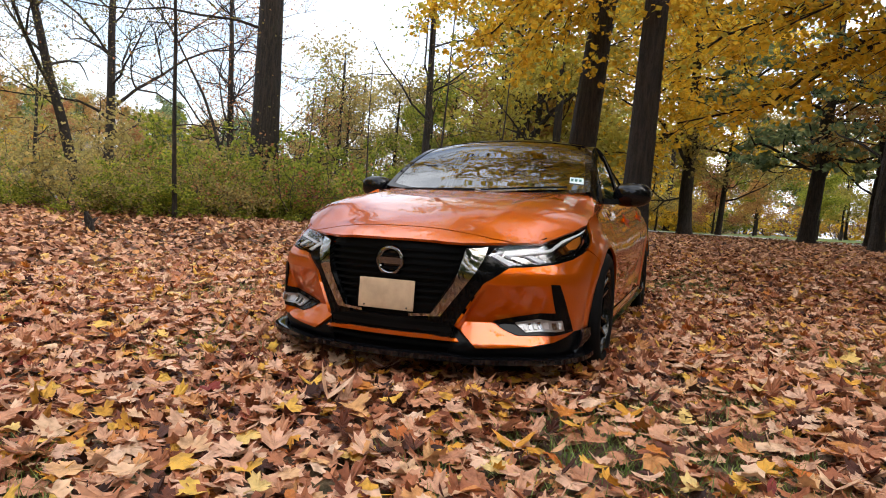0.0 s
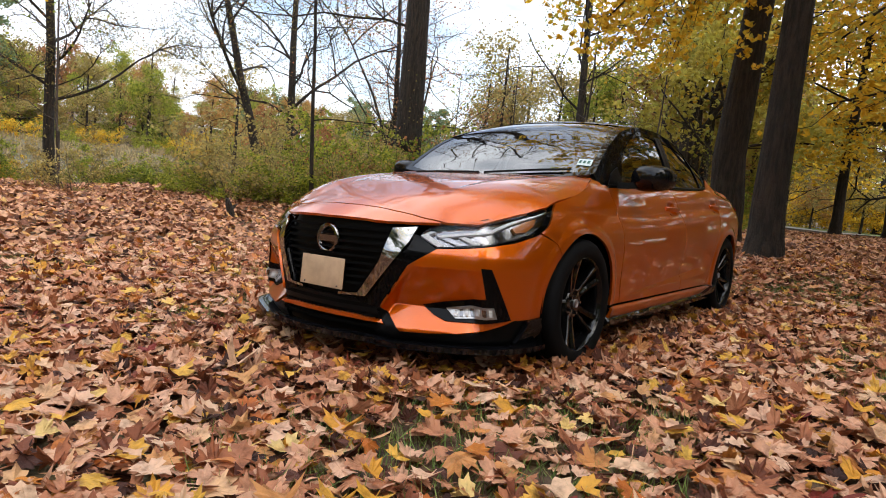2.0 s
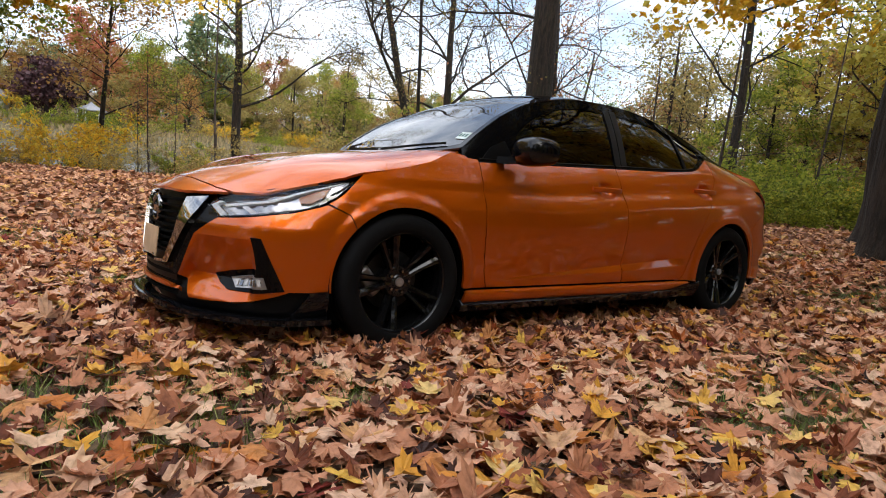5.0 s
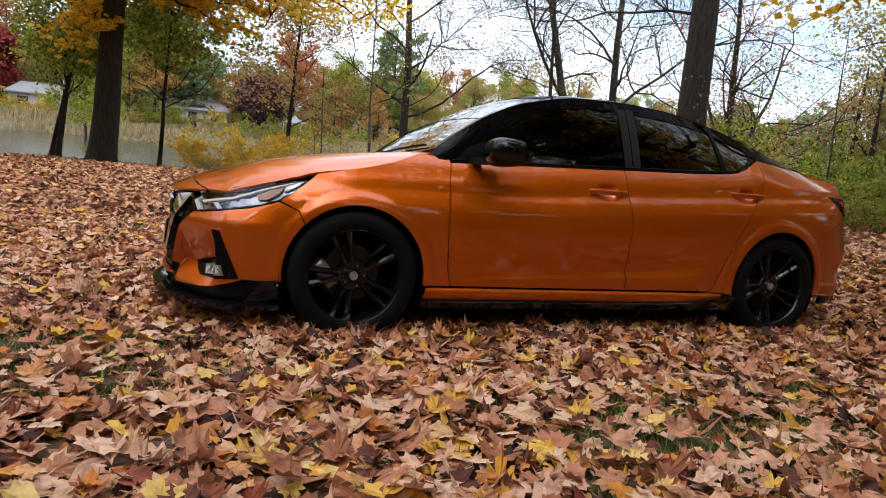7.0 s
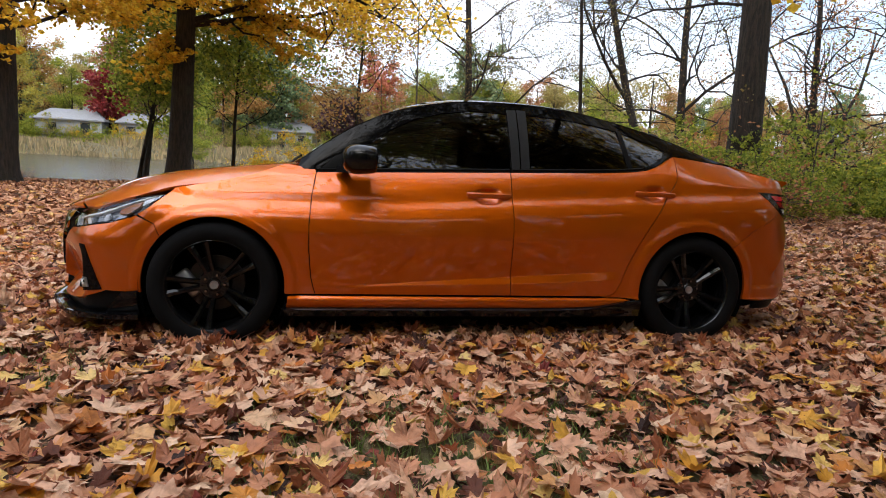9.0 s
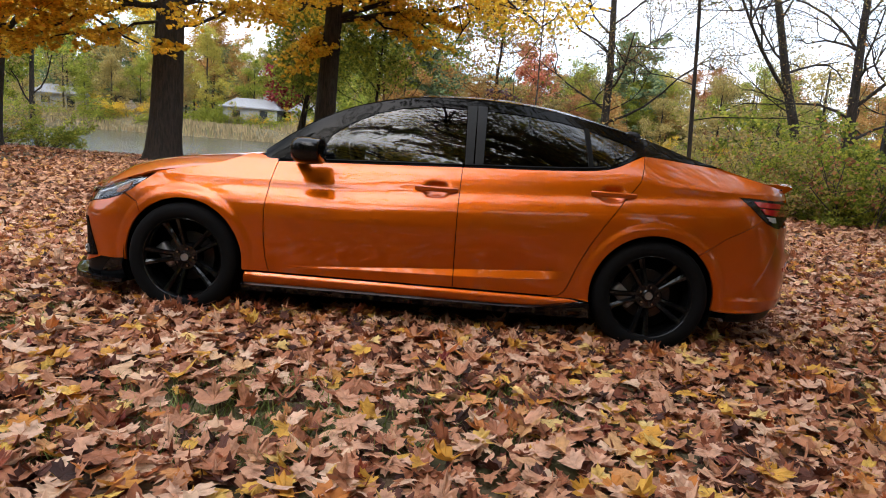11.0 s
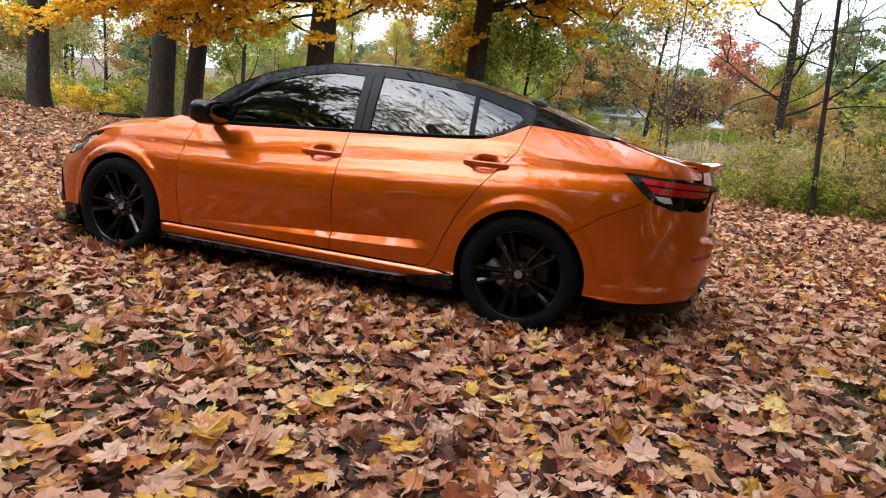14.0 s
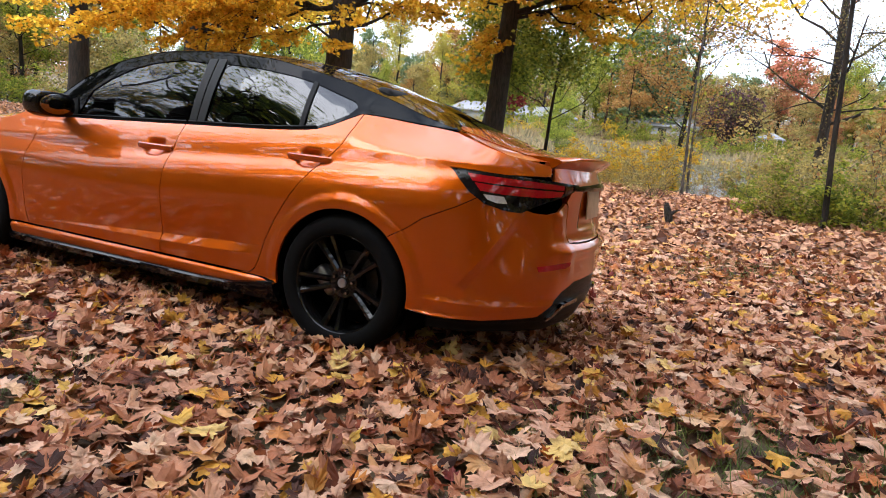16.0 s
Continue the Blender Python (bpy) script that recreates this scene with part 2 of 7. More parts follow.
g_lines = np.concatenate([-np.geomspace(900, 16, 22), np.arange(-15, 45, 0.5), np.geomspace(45.5, 900, 22)])
gx, gy = np.meshgrid(g_lines, g_lines)
gv = np.stack([gx, gy, ground_z(gx, gy)], -1).reshape(-1, 3)
n_g = len(g_lines)
q = (np.arange(n_g - 1)[:, None] * n_g + np.arange(n_g - 1)[None, :]).ravel()
ground = new("ground", mesh_arrays("ground", gv, np.stack([q, q + 1, q + n_g + 1, q + n_g], -1).ravel(), np.full(len(q), 4), M_GROUND, True))
tagged(ground, "brown soil and thin grass under fallen leaves", "ground", kind="structure")

pond = new("pond", mesh_from("pond", [(-120, 24, -1.02), (160, 24, -1.02), (160, 76, -1.02), (-120, 76, -1.02)], [(0, 1, 2, 3)], M_WATER))
tagged(pond, "still grey-green pond behind the trees", "water", kind="structure")

# ---- fallen leaves ----
rng = np.random.default_rng(7)
HALF = [(0.0, 0.60), (0.07, 0.45), (0.18, 0.43), (0.15, 0.26), (0.29, 0.34), (0.42, 0.37), (0.38, 0.22), (0.51, 0.10), (0.37, 0.02), (0.35, -0.13), (0.16, -0.13), (0.016, -0.17), (0.012, -0.44)]
LEAF = np.array(HALF + [(-a, b) for a, b in HALF[:0:-1]])
OVAL = np.array([(0.0, 0.55), (0.13, 0.36), (0.19, 0.08), (0.12, -0.22), (0.015, -0.4), (-0.015, -0.4), (-0.12, -0.22), (-0.19, 0.08), (-0.13, 0.36)])
FAR_LEAF = np.array([(0.0, 0.6), (0.46, 0.24), (0.28, -0.16), (0.0, -0.3), (-0.28, -0.16), (-0.46, 0.24)])


def scatter_leaves(name, outline, x, y, base, size, tilt, curl, mat, fan=True):
    """Leaves of one outline lying at (x, y), each turned, tilted and curled in its own way."""
    n, k = len(x), len(outline)
    pts = np.vstack([outline, [(0, 0.06)]]) if fan else outline
    r2 = (pts ** 2).sum(1)
    sx, sy = rng.uniform(0.8, 1.15, (2, n))
    px, py = pts[None, :, 0] * sx[:, None], pts[None, :, 1] * sy[:, None]
    cu, cv = rng.normal(0, curl, (2, n))
    fold = rng.normal(0.10, curl * 0.55, n)
    pz = cu[:, None] * px ** 2 * 2 + cv[:, None] * py ** 2 * 1.6 + fold[:, None] * np.abs(px) + rng.normal(0, 0.035, (n, len(pts))) * np.sqrt(r2)[None]
    p = np.stack([px, py, pz], -1) * size[:, None, None]
    a, b, c = rng.uniform(0, 2 * np.pi, n), rng.normal(0, tilt, n), rng.normal(0, tilt, n)
    one, zero = np.ones(n), np.zeros(n)
    rot = lambda *r: np.stack(r, -1).reshape(n, 3, 3)
    rz = rot(np.cos(a), -np.sin(a), zero, np.sin(a), np.cos(a), zero, zero, zero, one)
    rx = rot(one, zero, zero, zero, np.cos(b), -np.sin(b), zero, np.sin(b), np.cos(b))
    ry = rot(np.cos(c), zero, np.sin(c), zero, one, zero, -np.sin(c), zero, np.cos(c))
    p = np.einsum("nij,nkj->nki", rz @ rx @ ry, p)
    p += np.stack([x, y, base], -1)[:, None]
    m = len(pts)
    if fan:
        tri = np.array([(i, (i + 1) % k, k) for i in range(k)])
        loops = (tri[None] + (np.arange(n) * m)[:, None, None]).ravel()
        sizes = np.full(n * k, 3)
    else:
        loops = (np.arange(k)[None] + (np.arange(n) * m)[:, None]).ravel()
        sizes = np.full(n, k)
    return mesh_arrays(name, p.reshape(-1, 3), loops, sizes, mat)


def inside_car(x, y):
    return (x > -0.45) & (x < 2.95) & (np.abs(y) < 0.55)


def litter(name, outline, count, box, size, tilt, curl, lift, mat, fan, label, round_near=False, above=0.0):
    x, y = rng.uniform(box[0], box[1], count), rng.uniform(box[2], box[3], count)
    bare = np.sin(x * 2.1 + 2 * np.sin(y * 1.3)) + np.sin(y * 2.7 + 1.7 * np.sin(x * 1.1)) + rng.normal(0, 0.75, count)
    keep = (bare < 1.85) & ~inside_car(x, y) & (y < 25.5)
    if round_near:
        keep &= ~((x > -3.6) & (x < 7.5) & (y > -3.9) & (y < 4.4))
    x, y = x[keep], y[keep]
    s = size * rng.uniform(0.62, 1.3, len(x))
    z = ground_z(x, y) + 0.008 + above + lift * rng.random(len(x)) ** 1.4 + 0.12 * s
    ob = new(name, scatter_leaves(name, outline, x, y, z, s, tilt, curl, mat, fan))
    return tagged(ob, label, "leaves", kind="stuff")


litter("fallen_leaves", LEAF, 39000, (-3.7, 7.6, -4.0, 4.5), 0.090, 0.25, 0.45, 0.026, M_LITTER, True, "dry brown and tan maple leaves covering the lawn")
litter("upper_fallen_leaves", LEAF, 13000, (-3.7, 7.6, -4.0, 4.5), 0.106, 0.15, 0.34, 0.030, M_TOP, True, "pale tan and yellow maple leaves lying on top", above=0.016)
litter("small_fallen_leaves", OVAL, 9000, (-3.7, 7.6, -4.0, 4.5), 0.085, 0.35, 0.6, 0.04, M_LITTER, True, "small dry brown leaves among the maple leaves")
litter("distant_fallen_leaves", FAR_LEAF, 115000, (-30, 32, -18, 26), 0.118, 0.36, 0.4, 0.05, M_FAR_LITTER, False, "dry brown leaves spread under the far trees", True)
litter("scattered_fallen_leaves", FAR_LEAF, 105000, (-9, 15, -7, 14), 0.096, 0.30, 0.4, 0.04, M_FAR_LITTER, False, "dry tan maple leaves spread towards the shrubs", True)

# a few leaves propped upright against the tyres
px_, py_ = np.array([-0.30, -0.07, 0.02, 0.10, -0.17, 2.52, 2.86, 1.05, 1.16]), np.array([-1.00, -0.97, -0.99, -0.98, -0.99, -0.98, -0.97, -0.93, -0.92])
ps = np.array([0.11, 0.12, 0.13, 0.10, 0.09, 0.08, 0.08, 0.11, 0.10])
upright = new("propped_leaf_pile", scatter_leaves("propped_leaf_pile", LEAF, px_, py_, ground_z(px_, py_) + 0.055, ps, 1.1, 0.3, M_LITTER))
tagged(upright, "dry leaves standing on edge against the tyres", "leaves", kind="stuff")

# leaves heaped a little round the car
hx, hy = rng.uniform(-1.2, 3.95, 5200), rng.uniform(-1.15, 1.15, 5200)
heap = ~((hx > -0.80) & (hx < 3.55) & (np.abs(hy) < 0.80)) & ~((np.abs(hx - 1.4) > 2.15) & (np.abs(hy) > 0.85))
hx, hy = hx[heap], hy[heap]
heaped = new("heaped_leaves", scatter_leaves("heaped_leaves", LEAF, hx, hy, ground_z(hx, hy) + 0.015 + 0.065 * rng.random(len(hx)) ** 1.6, 0.085 * rng.uniform(0.6, 1.25, len(hx)), 0.4, 0.5, M_LITTER))
tagged(heaped, "dry maple leaves heaped along the car's edges", "leaves", kind="stuff")

# ---- grass between the leaves ----
n_b = 120000
bx, by = rng.uniform(-3.7, 7.6, n_b), rng.uniform(-4.0, 4.5, n_b)
patch = np.sin(bx * 2.1 + 2 * np.sin(by * 1.3)) + np.sin(by * 2.7 + 1.7 * np.sin(bx * 1.1))
ok = (patch > 0.5) & ~inside_car(bx, by)
bx, by = bx[ok], by[ok]
n_b = len(bx)
ba, bh = rng.uniform(0, 2 * np.pi, n_b), rng.uniform(0.035, 0.085, n_b)
bz = ground_z(bx, by)
lean_x, lean_y = rng.normal(0, 0.035, (2, n_b))
cx_, cy_ = np.cos(ba) * 0.0028, np.sin(ba) * 0.0028
blades = np.stack([np.stack([bx - cx_, by - cy_, bz], -1), np.stack([bx + cx_, by + cy_, bz], -1), np.stack([bx + lean_x, by + lean_y, bz + bh], -1)], 1)
tagged(new("grass", mesh_arrays("grass", blades.reshape(-1, 3), np.arange(n_b * 3), np.full(n_b, 3), M_GRASS)), "thin green grass showing between the fallen leaves", "grass", kind="stuff")


# ---- trees ----
def tube(verts, faces, path, radii, sides):
    """A tapered tube along a path, closed at its end."""
    path = np.asarray(path, float)
    way = np.gradient(path, axis=0)
    way /= np.linalg.norm(way, axis=1)[:, None] + 1e-9
    side = np.cross(way, (0.31, 0.87, 0.17))
    side /= np.linalg.norm(side, axis=1)[:, None] + 1e-9
    up = np.cross(way, side)
    a = np.linspace(0, 2 * np.pi, sides, endpoint=False)
    ring = path[:, None] + np.asarray(radii)[:, None, None] * (np.cos(a)[None, :, None] * side[:, None] + np.sin(a)[None, :, None] * up[:, None])
    base = len(verts)
    verts.extend(ring.reshape(-1, 3).tolist())
    for i in range(len(path) - 1):
        for j in range(sides):
            k = (j + 1) % sides
            faces.append((base + i * sides + j, base + i * sides + k, base + (i + 1) * sides + k, base + (i + 1) * sides + j))
    faces.append(tuple(base + (len(path) - 1) * sides + j for j in range(sides)))


def leaf_cloud(name, centres, spread, per, size, mat, flat=0.7):
    """Small folded leaves strewn round the twig ends."""
    centres = np.repeat(np.asarray(centres, float), per, axis=0)
    n = len(centres)
    clump = np.repeat(rng.normal(0, 0.75, (len(centres) // per * 2 + 2, 3)), (per + 1) // 2, axis=0)[:n]
    clump = np.vstack([clump, np.zeros((n - len(clump), 3))]) if len(clump) < n else clump
    c = centres + (clump + rng.normal(0, 0.42, (n, 3))) * np.array([spread, spread, spread * flat])
    u = rng.normal(0, 1, (n, 3))
    u[:, 2] *= 0.5
    u /= np.linalg.norm(u, axis=1)[:, None]
    v = np.cross(u, rng.normal(0, 1, (n, 3)))
    v /= np.linalg.norm(v, axis=1)[:, None] + 1e-9
    w = np.cross(u, v)
    s = (size * rng.uniform(0.6, 1.3, n))[:, None]
    p = np.stack([c - u * s * 0.6, c + v * s * 0.5 + w * s * 0.12, c + u * s * 0.7, c - v * s * 0.5 + w * s * 0.12], 1)
    i = np.arange(n) * 4
    loops = np.stack([i, i + 1, i + 2, i, i + 2, i + 3], -1).ravel()
    return mesh_arrays(name, p.reshape(-1, 3), loops, np.full(2 * n, 3), mat)


def limb(verts, faces, ends, start, way, length, radius, depth, sides, droop, r, wander=0.22, splits=3):
    """A crooked limb that forks into thinner ones; the tips are gathered in ends."""
    n = 6 if depth else 4
    pts, d = [np.array(start, float)], np.array(way, float)
    for _ in range(n - 1):
        d = d + r.normal(0, wander, 3) + (0, 0, droop)
        d /= np.linalg.norm(d)
        pts.append(pts[-1] + d * length / (n - 1))
    tube(verts, faces, pts, np.linspace(radius, radius * 0.4, n), sides)
    if depth == 0:
        ends.extend([pts[-1], pts[-2], (pts[-1] + pts[-2]) / 2])
        return
    for _ in range(splits):
        i = r.integers(1, n)
        w = d + r.normal(0, 0.62, 3)
        if w[2] < -0.15:
            w[2] *= -0.4
        w /= np.linalg.norm(w)
        limb(verts, faces, ends, pts[i], w, length * r.uniform(0.40, 0.68), radius * 0.5, depth - 1, max(3, sides - 2), droop, r, wander, splits)
    ends.append(pts[-1])


def bough(verts, faces, ends, start, end, radius, r):
    """A long bough that arches over and droops, with twigs to both sides in one layer."""
    a, b = np.array(start, float), np.array(end, float)
    length = np.linalg.norm(b - a)
    mid = (a + b) / 2 + (0, 0, 0.10 * length) + r.normal(0, 0.05 * length, 3)
    s = np.linspace(0, 1, 10)[:, None]
    pts = a * (1 - s) ** 2 + 2 * mid * s * (1 - s) + b * s ** 2
    pts[1:-1] += r.normal(0, 0.02 * length, (8, 3))
    tube(verts, faces, pts, np.linspace(radius, radius * 0.18, 10), 6)
    along_ = (b - a) / length
    across = np.cross(along_, (0, 0, 1))
    across /= np.linalg.norm(across) + 1e-9
    count = max(6, int(length / 0.26))
    for i in range(count):
        f = 0.22 + 0.78 * (i + r.random()) / count
        q = np.array([np.interp(f, s[:, 0], pts[:, k]) for k in range(3)])
        w = along_ * r.uniform(0.5, 1.0) + across * (1 if i % 2 else -1) * r.uniform(0.4, 1.0) + (0, 0, r.normal(-0.05, 0.18))
        w /= np.linalg.norm(w)
        reach = length * (0.30 - 0.17 * f) * r.uniform(0.6, 1.2) + 0.25
        tip = q + w * reach + (0, 0, -0.10 * reach)
        bow = q + w * reach * 0.5 + r.normal(0, 0.05, 3)
        tube(verts, faces, [q, bow, tip], [radius * 0.22 * (1.2 - f) + 0.004, 0.006, 0.003], 4)
        for g in np.linspace(0.2, 1.0, max(3, int(reach / 0.17))):
            ends.append(q + (bow - q) * min(1, 2 * g) + (tip - bow) * max(0, 2 * g - 1))
    ends.append(pts[-1])


def tree(name, label, x, y, height, radius, leaves=None, lean=(0, 0), first=0.35, limbs=9, reach=0.35, depth=2, per=8, size=0.12, spread=0.5, seed=0, up=0.5, droop=0.02,
         sides=10, group="", bark=None, splits=3, flat=0.7, arms=(), boughs=(), spray=(9, 0.10)):
    """A trunk with limbs and leaves at their tips. arms: main limbs of their own, each (height, way, length, radius);
    boughs: drooping leafy limbs, each (height on the trunk, tip in the world, radius); spray: leaves per twig point, their size."""
    r = np.random.default_rng(seed)
    root = new(name)
    root.location = (x, y, float(ground_z(x, y)) - 0.05)
    verts, faces, ends = [], [], []
    h = np.r_[0, 0.15 / height, 0.4 / height, 0.9 / height, np.linspace(0.125, 1, 8)]
    n = len(h)
    bend = np.cumsum(r.normal(0, 0.009, (n, 2)) * np.gradient(h)[:, None] / 0.125, 0) * height * 0.35
    path = np.stack([lean[0] * h * height + bend[:, 0], lean[1] * h * height + bend[:, 1], h * height], -1)
    path[0, :2] = 0
    rad = radius * (1 - 0.72 * h) * (1 + 0.40 * np.exp(-h * height / 0.25))
    tube(verts, faces, path, rad, sides)
    for i in range(limbs):
        f = first + (1 - first) * (i + r.random()) / limbs
        p = np.array([np.interp(f, h, path[:, k]) for k in range(3)])
        a = i * 2.4 + r.uniform(-0.5, 0.5)
        w = np.array([math.cos(a), math.sin(a), up + 0.7 * f * r.random()])
        w /= np.linalg.norm(w)
        rr = float(np.interp(f, h, rad))
        limb(verts, faces, ends, p, w, height * reach * (1.15 - 0.6 * f) * r.uniform(0.7, 1.2), rr * 0.34, depth, 6 if sides > 7 else 4, droop, r, splits=splits)
    for z, way, length, thick in arms:
        p = np.array([np.interp(z / height, h, path[:, k]) for k in range(3)])
        limb(verts, faces, ends, p, np.array(way, float) / np.linalg.norm(way), length, thick, depth, 8, droop, r, 0.19, splits + 2)
    tips = []
    for z, tip, thick in boughs:
        p = np.array([np.interp(z / height, h, path[:, k]) for k in range(3)])
        bough(verts, faces, tips, p, np.array(tip) - np.array(root.location), thick, r)
    trunk = new("trunk", mesh_from("trunk", verts, faces, bark or M_BARK, True))
    trunk.parent = root
    if tips:
        sprays = new("foliage", leaf_cloud("foliage", tips, 0.15, spray[0], spray[1], leaves, 0.45))
        sprays.parent = root
    ends = [e for e in ends if e[2] > first * height * 0.9] if leaves in (M_ORANGE, M_YELLOW) else ends
    if leaves:
        crown = new("crown", leaf_cloud("crown", ends, spread, per, size, leaves, flat))
        crown.parent = root
    return tagged(root, label, "tree", group)


# near and middle trees: place, height, trunk radius
tree("maple_tree", "tall dark maple trunk with bare upper limbs", 10.67, 9.65, 17, 0.41, M_SPECK, (-0.004, 0.016), 0.5, 9, 0.3, 3, 3, 0.055, 0.5, seed=1, sides=16,
     arms=((5.6, (-0.45, 0.25, 1.0), 5.0, 0.15), (4.9, (-0.8, 0.5, 0.25), 4.5, 0.04)))
tree("maple_tree", "tall maple with yellow leaves over a leaning grey trunk", 6.79, -0.39, 14, 0.225, M_YELLOW, (0.004, 0.021), 0.5, 16, 0.36, 2, 24, 0.115, 0.5, seed=2, flat=0.32, sides=16, up=0.4, droop=0.0,
     boughs=((5.6, (6.2, 2.2, 3.5), 0.05), (5.2, (5.7, 1.4, 3.15), 0.035), (6.0, (6.0, 3.0, 4.3), 0.05), (5.4, (6.9, 1.3, 3.3), 0.03), (6.3, (5.0, 2.2, 4.3), 0.05), (6.6, (7.6, 2.6, 4.6), 0.04), (6.6, (5.6, 0.6, 4.0), 0.04),
                            (8.5, (3.2, 1.0, 7.5), 0.06), (8.8, (3.5, 3.0, 7.8), 0.06), (9.2, (4.6, 4.2, 8.2), 0.06), (8.0, (4.4, 2.0, 7.0), 0.06), (9.5, (2.6, 2.2, 8.8), 0.06), (8.6, (5.6, 5.0, 7.6), 0.06), (9.8, (3.4, -0.6, 8.8), 0.06)), spray=(9, 0.095))
tree("maple_tree", "maple beside the lane with low drooping yellow boughs", 7.9, -7.6, 13, 0.24, M_YELLOW, (0.0, 0.02), 0.5, 16, 0.36, 2, 24, 0.115, 0.5, seed=23, flat=0.32, sides=12, up=0.4, droop=0.0,
     boughs=((5.0, (6.9, -0.85, 2.45), 0.07), (4.6, (7.3, -1.6, 2.7), 0.05), (5.4, (7.9, -0.7, 3.5), 0.07), (5.2, (6.3, -1.8, 3.5), 0.05), (5.8, (7.2, -2.2, 4.0), 0.05), (5.0, (8.6, -2.2, 3.3), 0.05), (4.4, (6.6, -3.2, 3.4), 0.04), (6.2, (8.2, -1.5, 4.4), 0.05), (6.2, (6.0, -0.9, 4.2), 0.05)), spray=(5, 0.095))
tree("maple_tree", "broad dark maple with bare spreading limbs and few leaves", 4.0, -9.2, 14, 0.34, M_SPECK, (0.0, 0.05), 0.32, 18, 0.42, 3, 5, 0.10, 0.6, seed=24, sides=12, up=0.5,
     arms=((4.4, (0.6, 0.8, 0.9), 7.0, 0.16), (4.9, (-0.5, 0.8, 0.9), 7.0, 0.15), (5.6, (0.1, 0.9, 0.7), 6.0, 0.13), (5.0, (1.0, 0.3, 0.7), 6.5, 0.14)),
     boughs=((7.5, (1.4, -5.0, 7.4), 0.08), (7.0, (3.0, -4.4, 7.0), 0.08), (7.5, (5.0, -4.8, 7.4), 0.08), (7.0, (7.0, -5.2, 7.0), 0.08), (8.5, (2.0, -6.2, 8.6), 0.08), (8.0, (5.8, -6.0, 8.2), 0.08),
             (6.5, (1.0, -7.4, 6.4), 0.09), (7.0, (0.2, -8.4, 7.4), 0.09), (6.0, (2.0, -7.0, 6.0), 0.08), (8.0, (-0.4, -7.4, 8.2), 0.09), (6.5, (5.4, -7.2, 6.2), 0.08)), spray=(12, 0.13))
tree("maple_tree", "thick maple trunk with yellow leaves above", 11.39, 1.33, 15, 0.36, M_YELLOW, (0.004, -0.032), 0.5, 14, 0.36, 2, 24, 0.115, 0.55, seed=3, flat=0.32, sides=16, up=0.4, droop=0.0,
     boughs=((7.0, (10.3, 3.9, 4.2), 0.05), (6.4, (10.8, 2.8, 4.0), 0.04), (6.8, (10.6, 1.2, 4.1), 0.04), (7.4, (10.4, 5.2, 5.2), 0.05), (7.2, (9.4, 2.4, 5.0), 0.05), (7.4, (11.6, -1.6, 4.7), 0.05), (7.0, (10.6, -0.6, 5.0), 0.05)), spray=(9, 0.10))
tree("slim_tree", "slim dark tree with a forked crown and few small leaves", 7.56, 25.3, 15, 0.22, M_SPECK, (-0.013, -0.008), 0.2, 14, 0.26, 3, 6, 0.055, 0.45, seed=4,
     arms=((5.6, (0.75, 0.2, 0.9), 5.0, 0.06), (6.4, (-0.6, 0.2, 1.1), 4.5, 0.055), (4.2, (-0.9, -0.2, 0.25), 3.5, 0.03), (3.9, (0.9, 0.1, 0.2), 3.2, 0.028)))
tree("slim_tree", "leaning slim tree with a forked stem and bare limbs", 15.07, 21.68, 14, 0.23, M_SPECK, (-0.221, 0.147), 0.35, 9, 0.28, 3, 5, 0.055, 0.45, seed=5,
     arms=((4.6, (-0.7, 0.1, 1.2), 6.0, 0.085), (4.0, (-0.9, 0.0, 0.3), 3.2, 0.03)))
tree("slim_tree", "slender forked tree with sparse green leaves", 16.5, 22.1, 15, 0.23, M_SPECK, (-0.014, 0.006), 0.2, 14, 0.28, 3, 6, 0.06, 0.5, seed=6,
     arms=((4.4, (0.7, -0.5, 0.9), 7.0, 0.08), (6.5, (-0.5, 0.3, 1.2), 5.0, 0.06)))
tree("slim_tree", "thin dark young tree with few leaves", 5.77, 7.85, 9, 0.044, M_SPECK, (-0.07, 0.017), 0.2, 12, 0.20, 2, 2, 0.045, 0.3, seed=7)
tree("slim_tree", "slender tree with green upper leaves", 17.99, 8.09, 15, 0.16, M_GREEN, (0.01, 0.02), 0.2, 18, 0.24, 2, 5, 0.09, 0.5, seed=8)
tree("maple_tree", "dark slender tree with yellow foliage", 29.88, 7.63, 17, 0.34, M_YELLOW, (0.0, 0), 0.2, 16, 0.34, 2, 7, 0.15, 0.8, seed=9)
tree("maple_tree", "dark double-stemmed tree among thin stems", 27.33, 7.26, 15, 0.26, M_YELLOW, (-0.02, 0.06), 0.3, 12, 0.30, 2, 5, 0.15, 0.8, seed=11, arms=((3.2, (0.3, -0.6, 1.4), 7.0, 0.12), (2.6, (-0.2, 0.6, 1.4), 6.0, 0.10)))
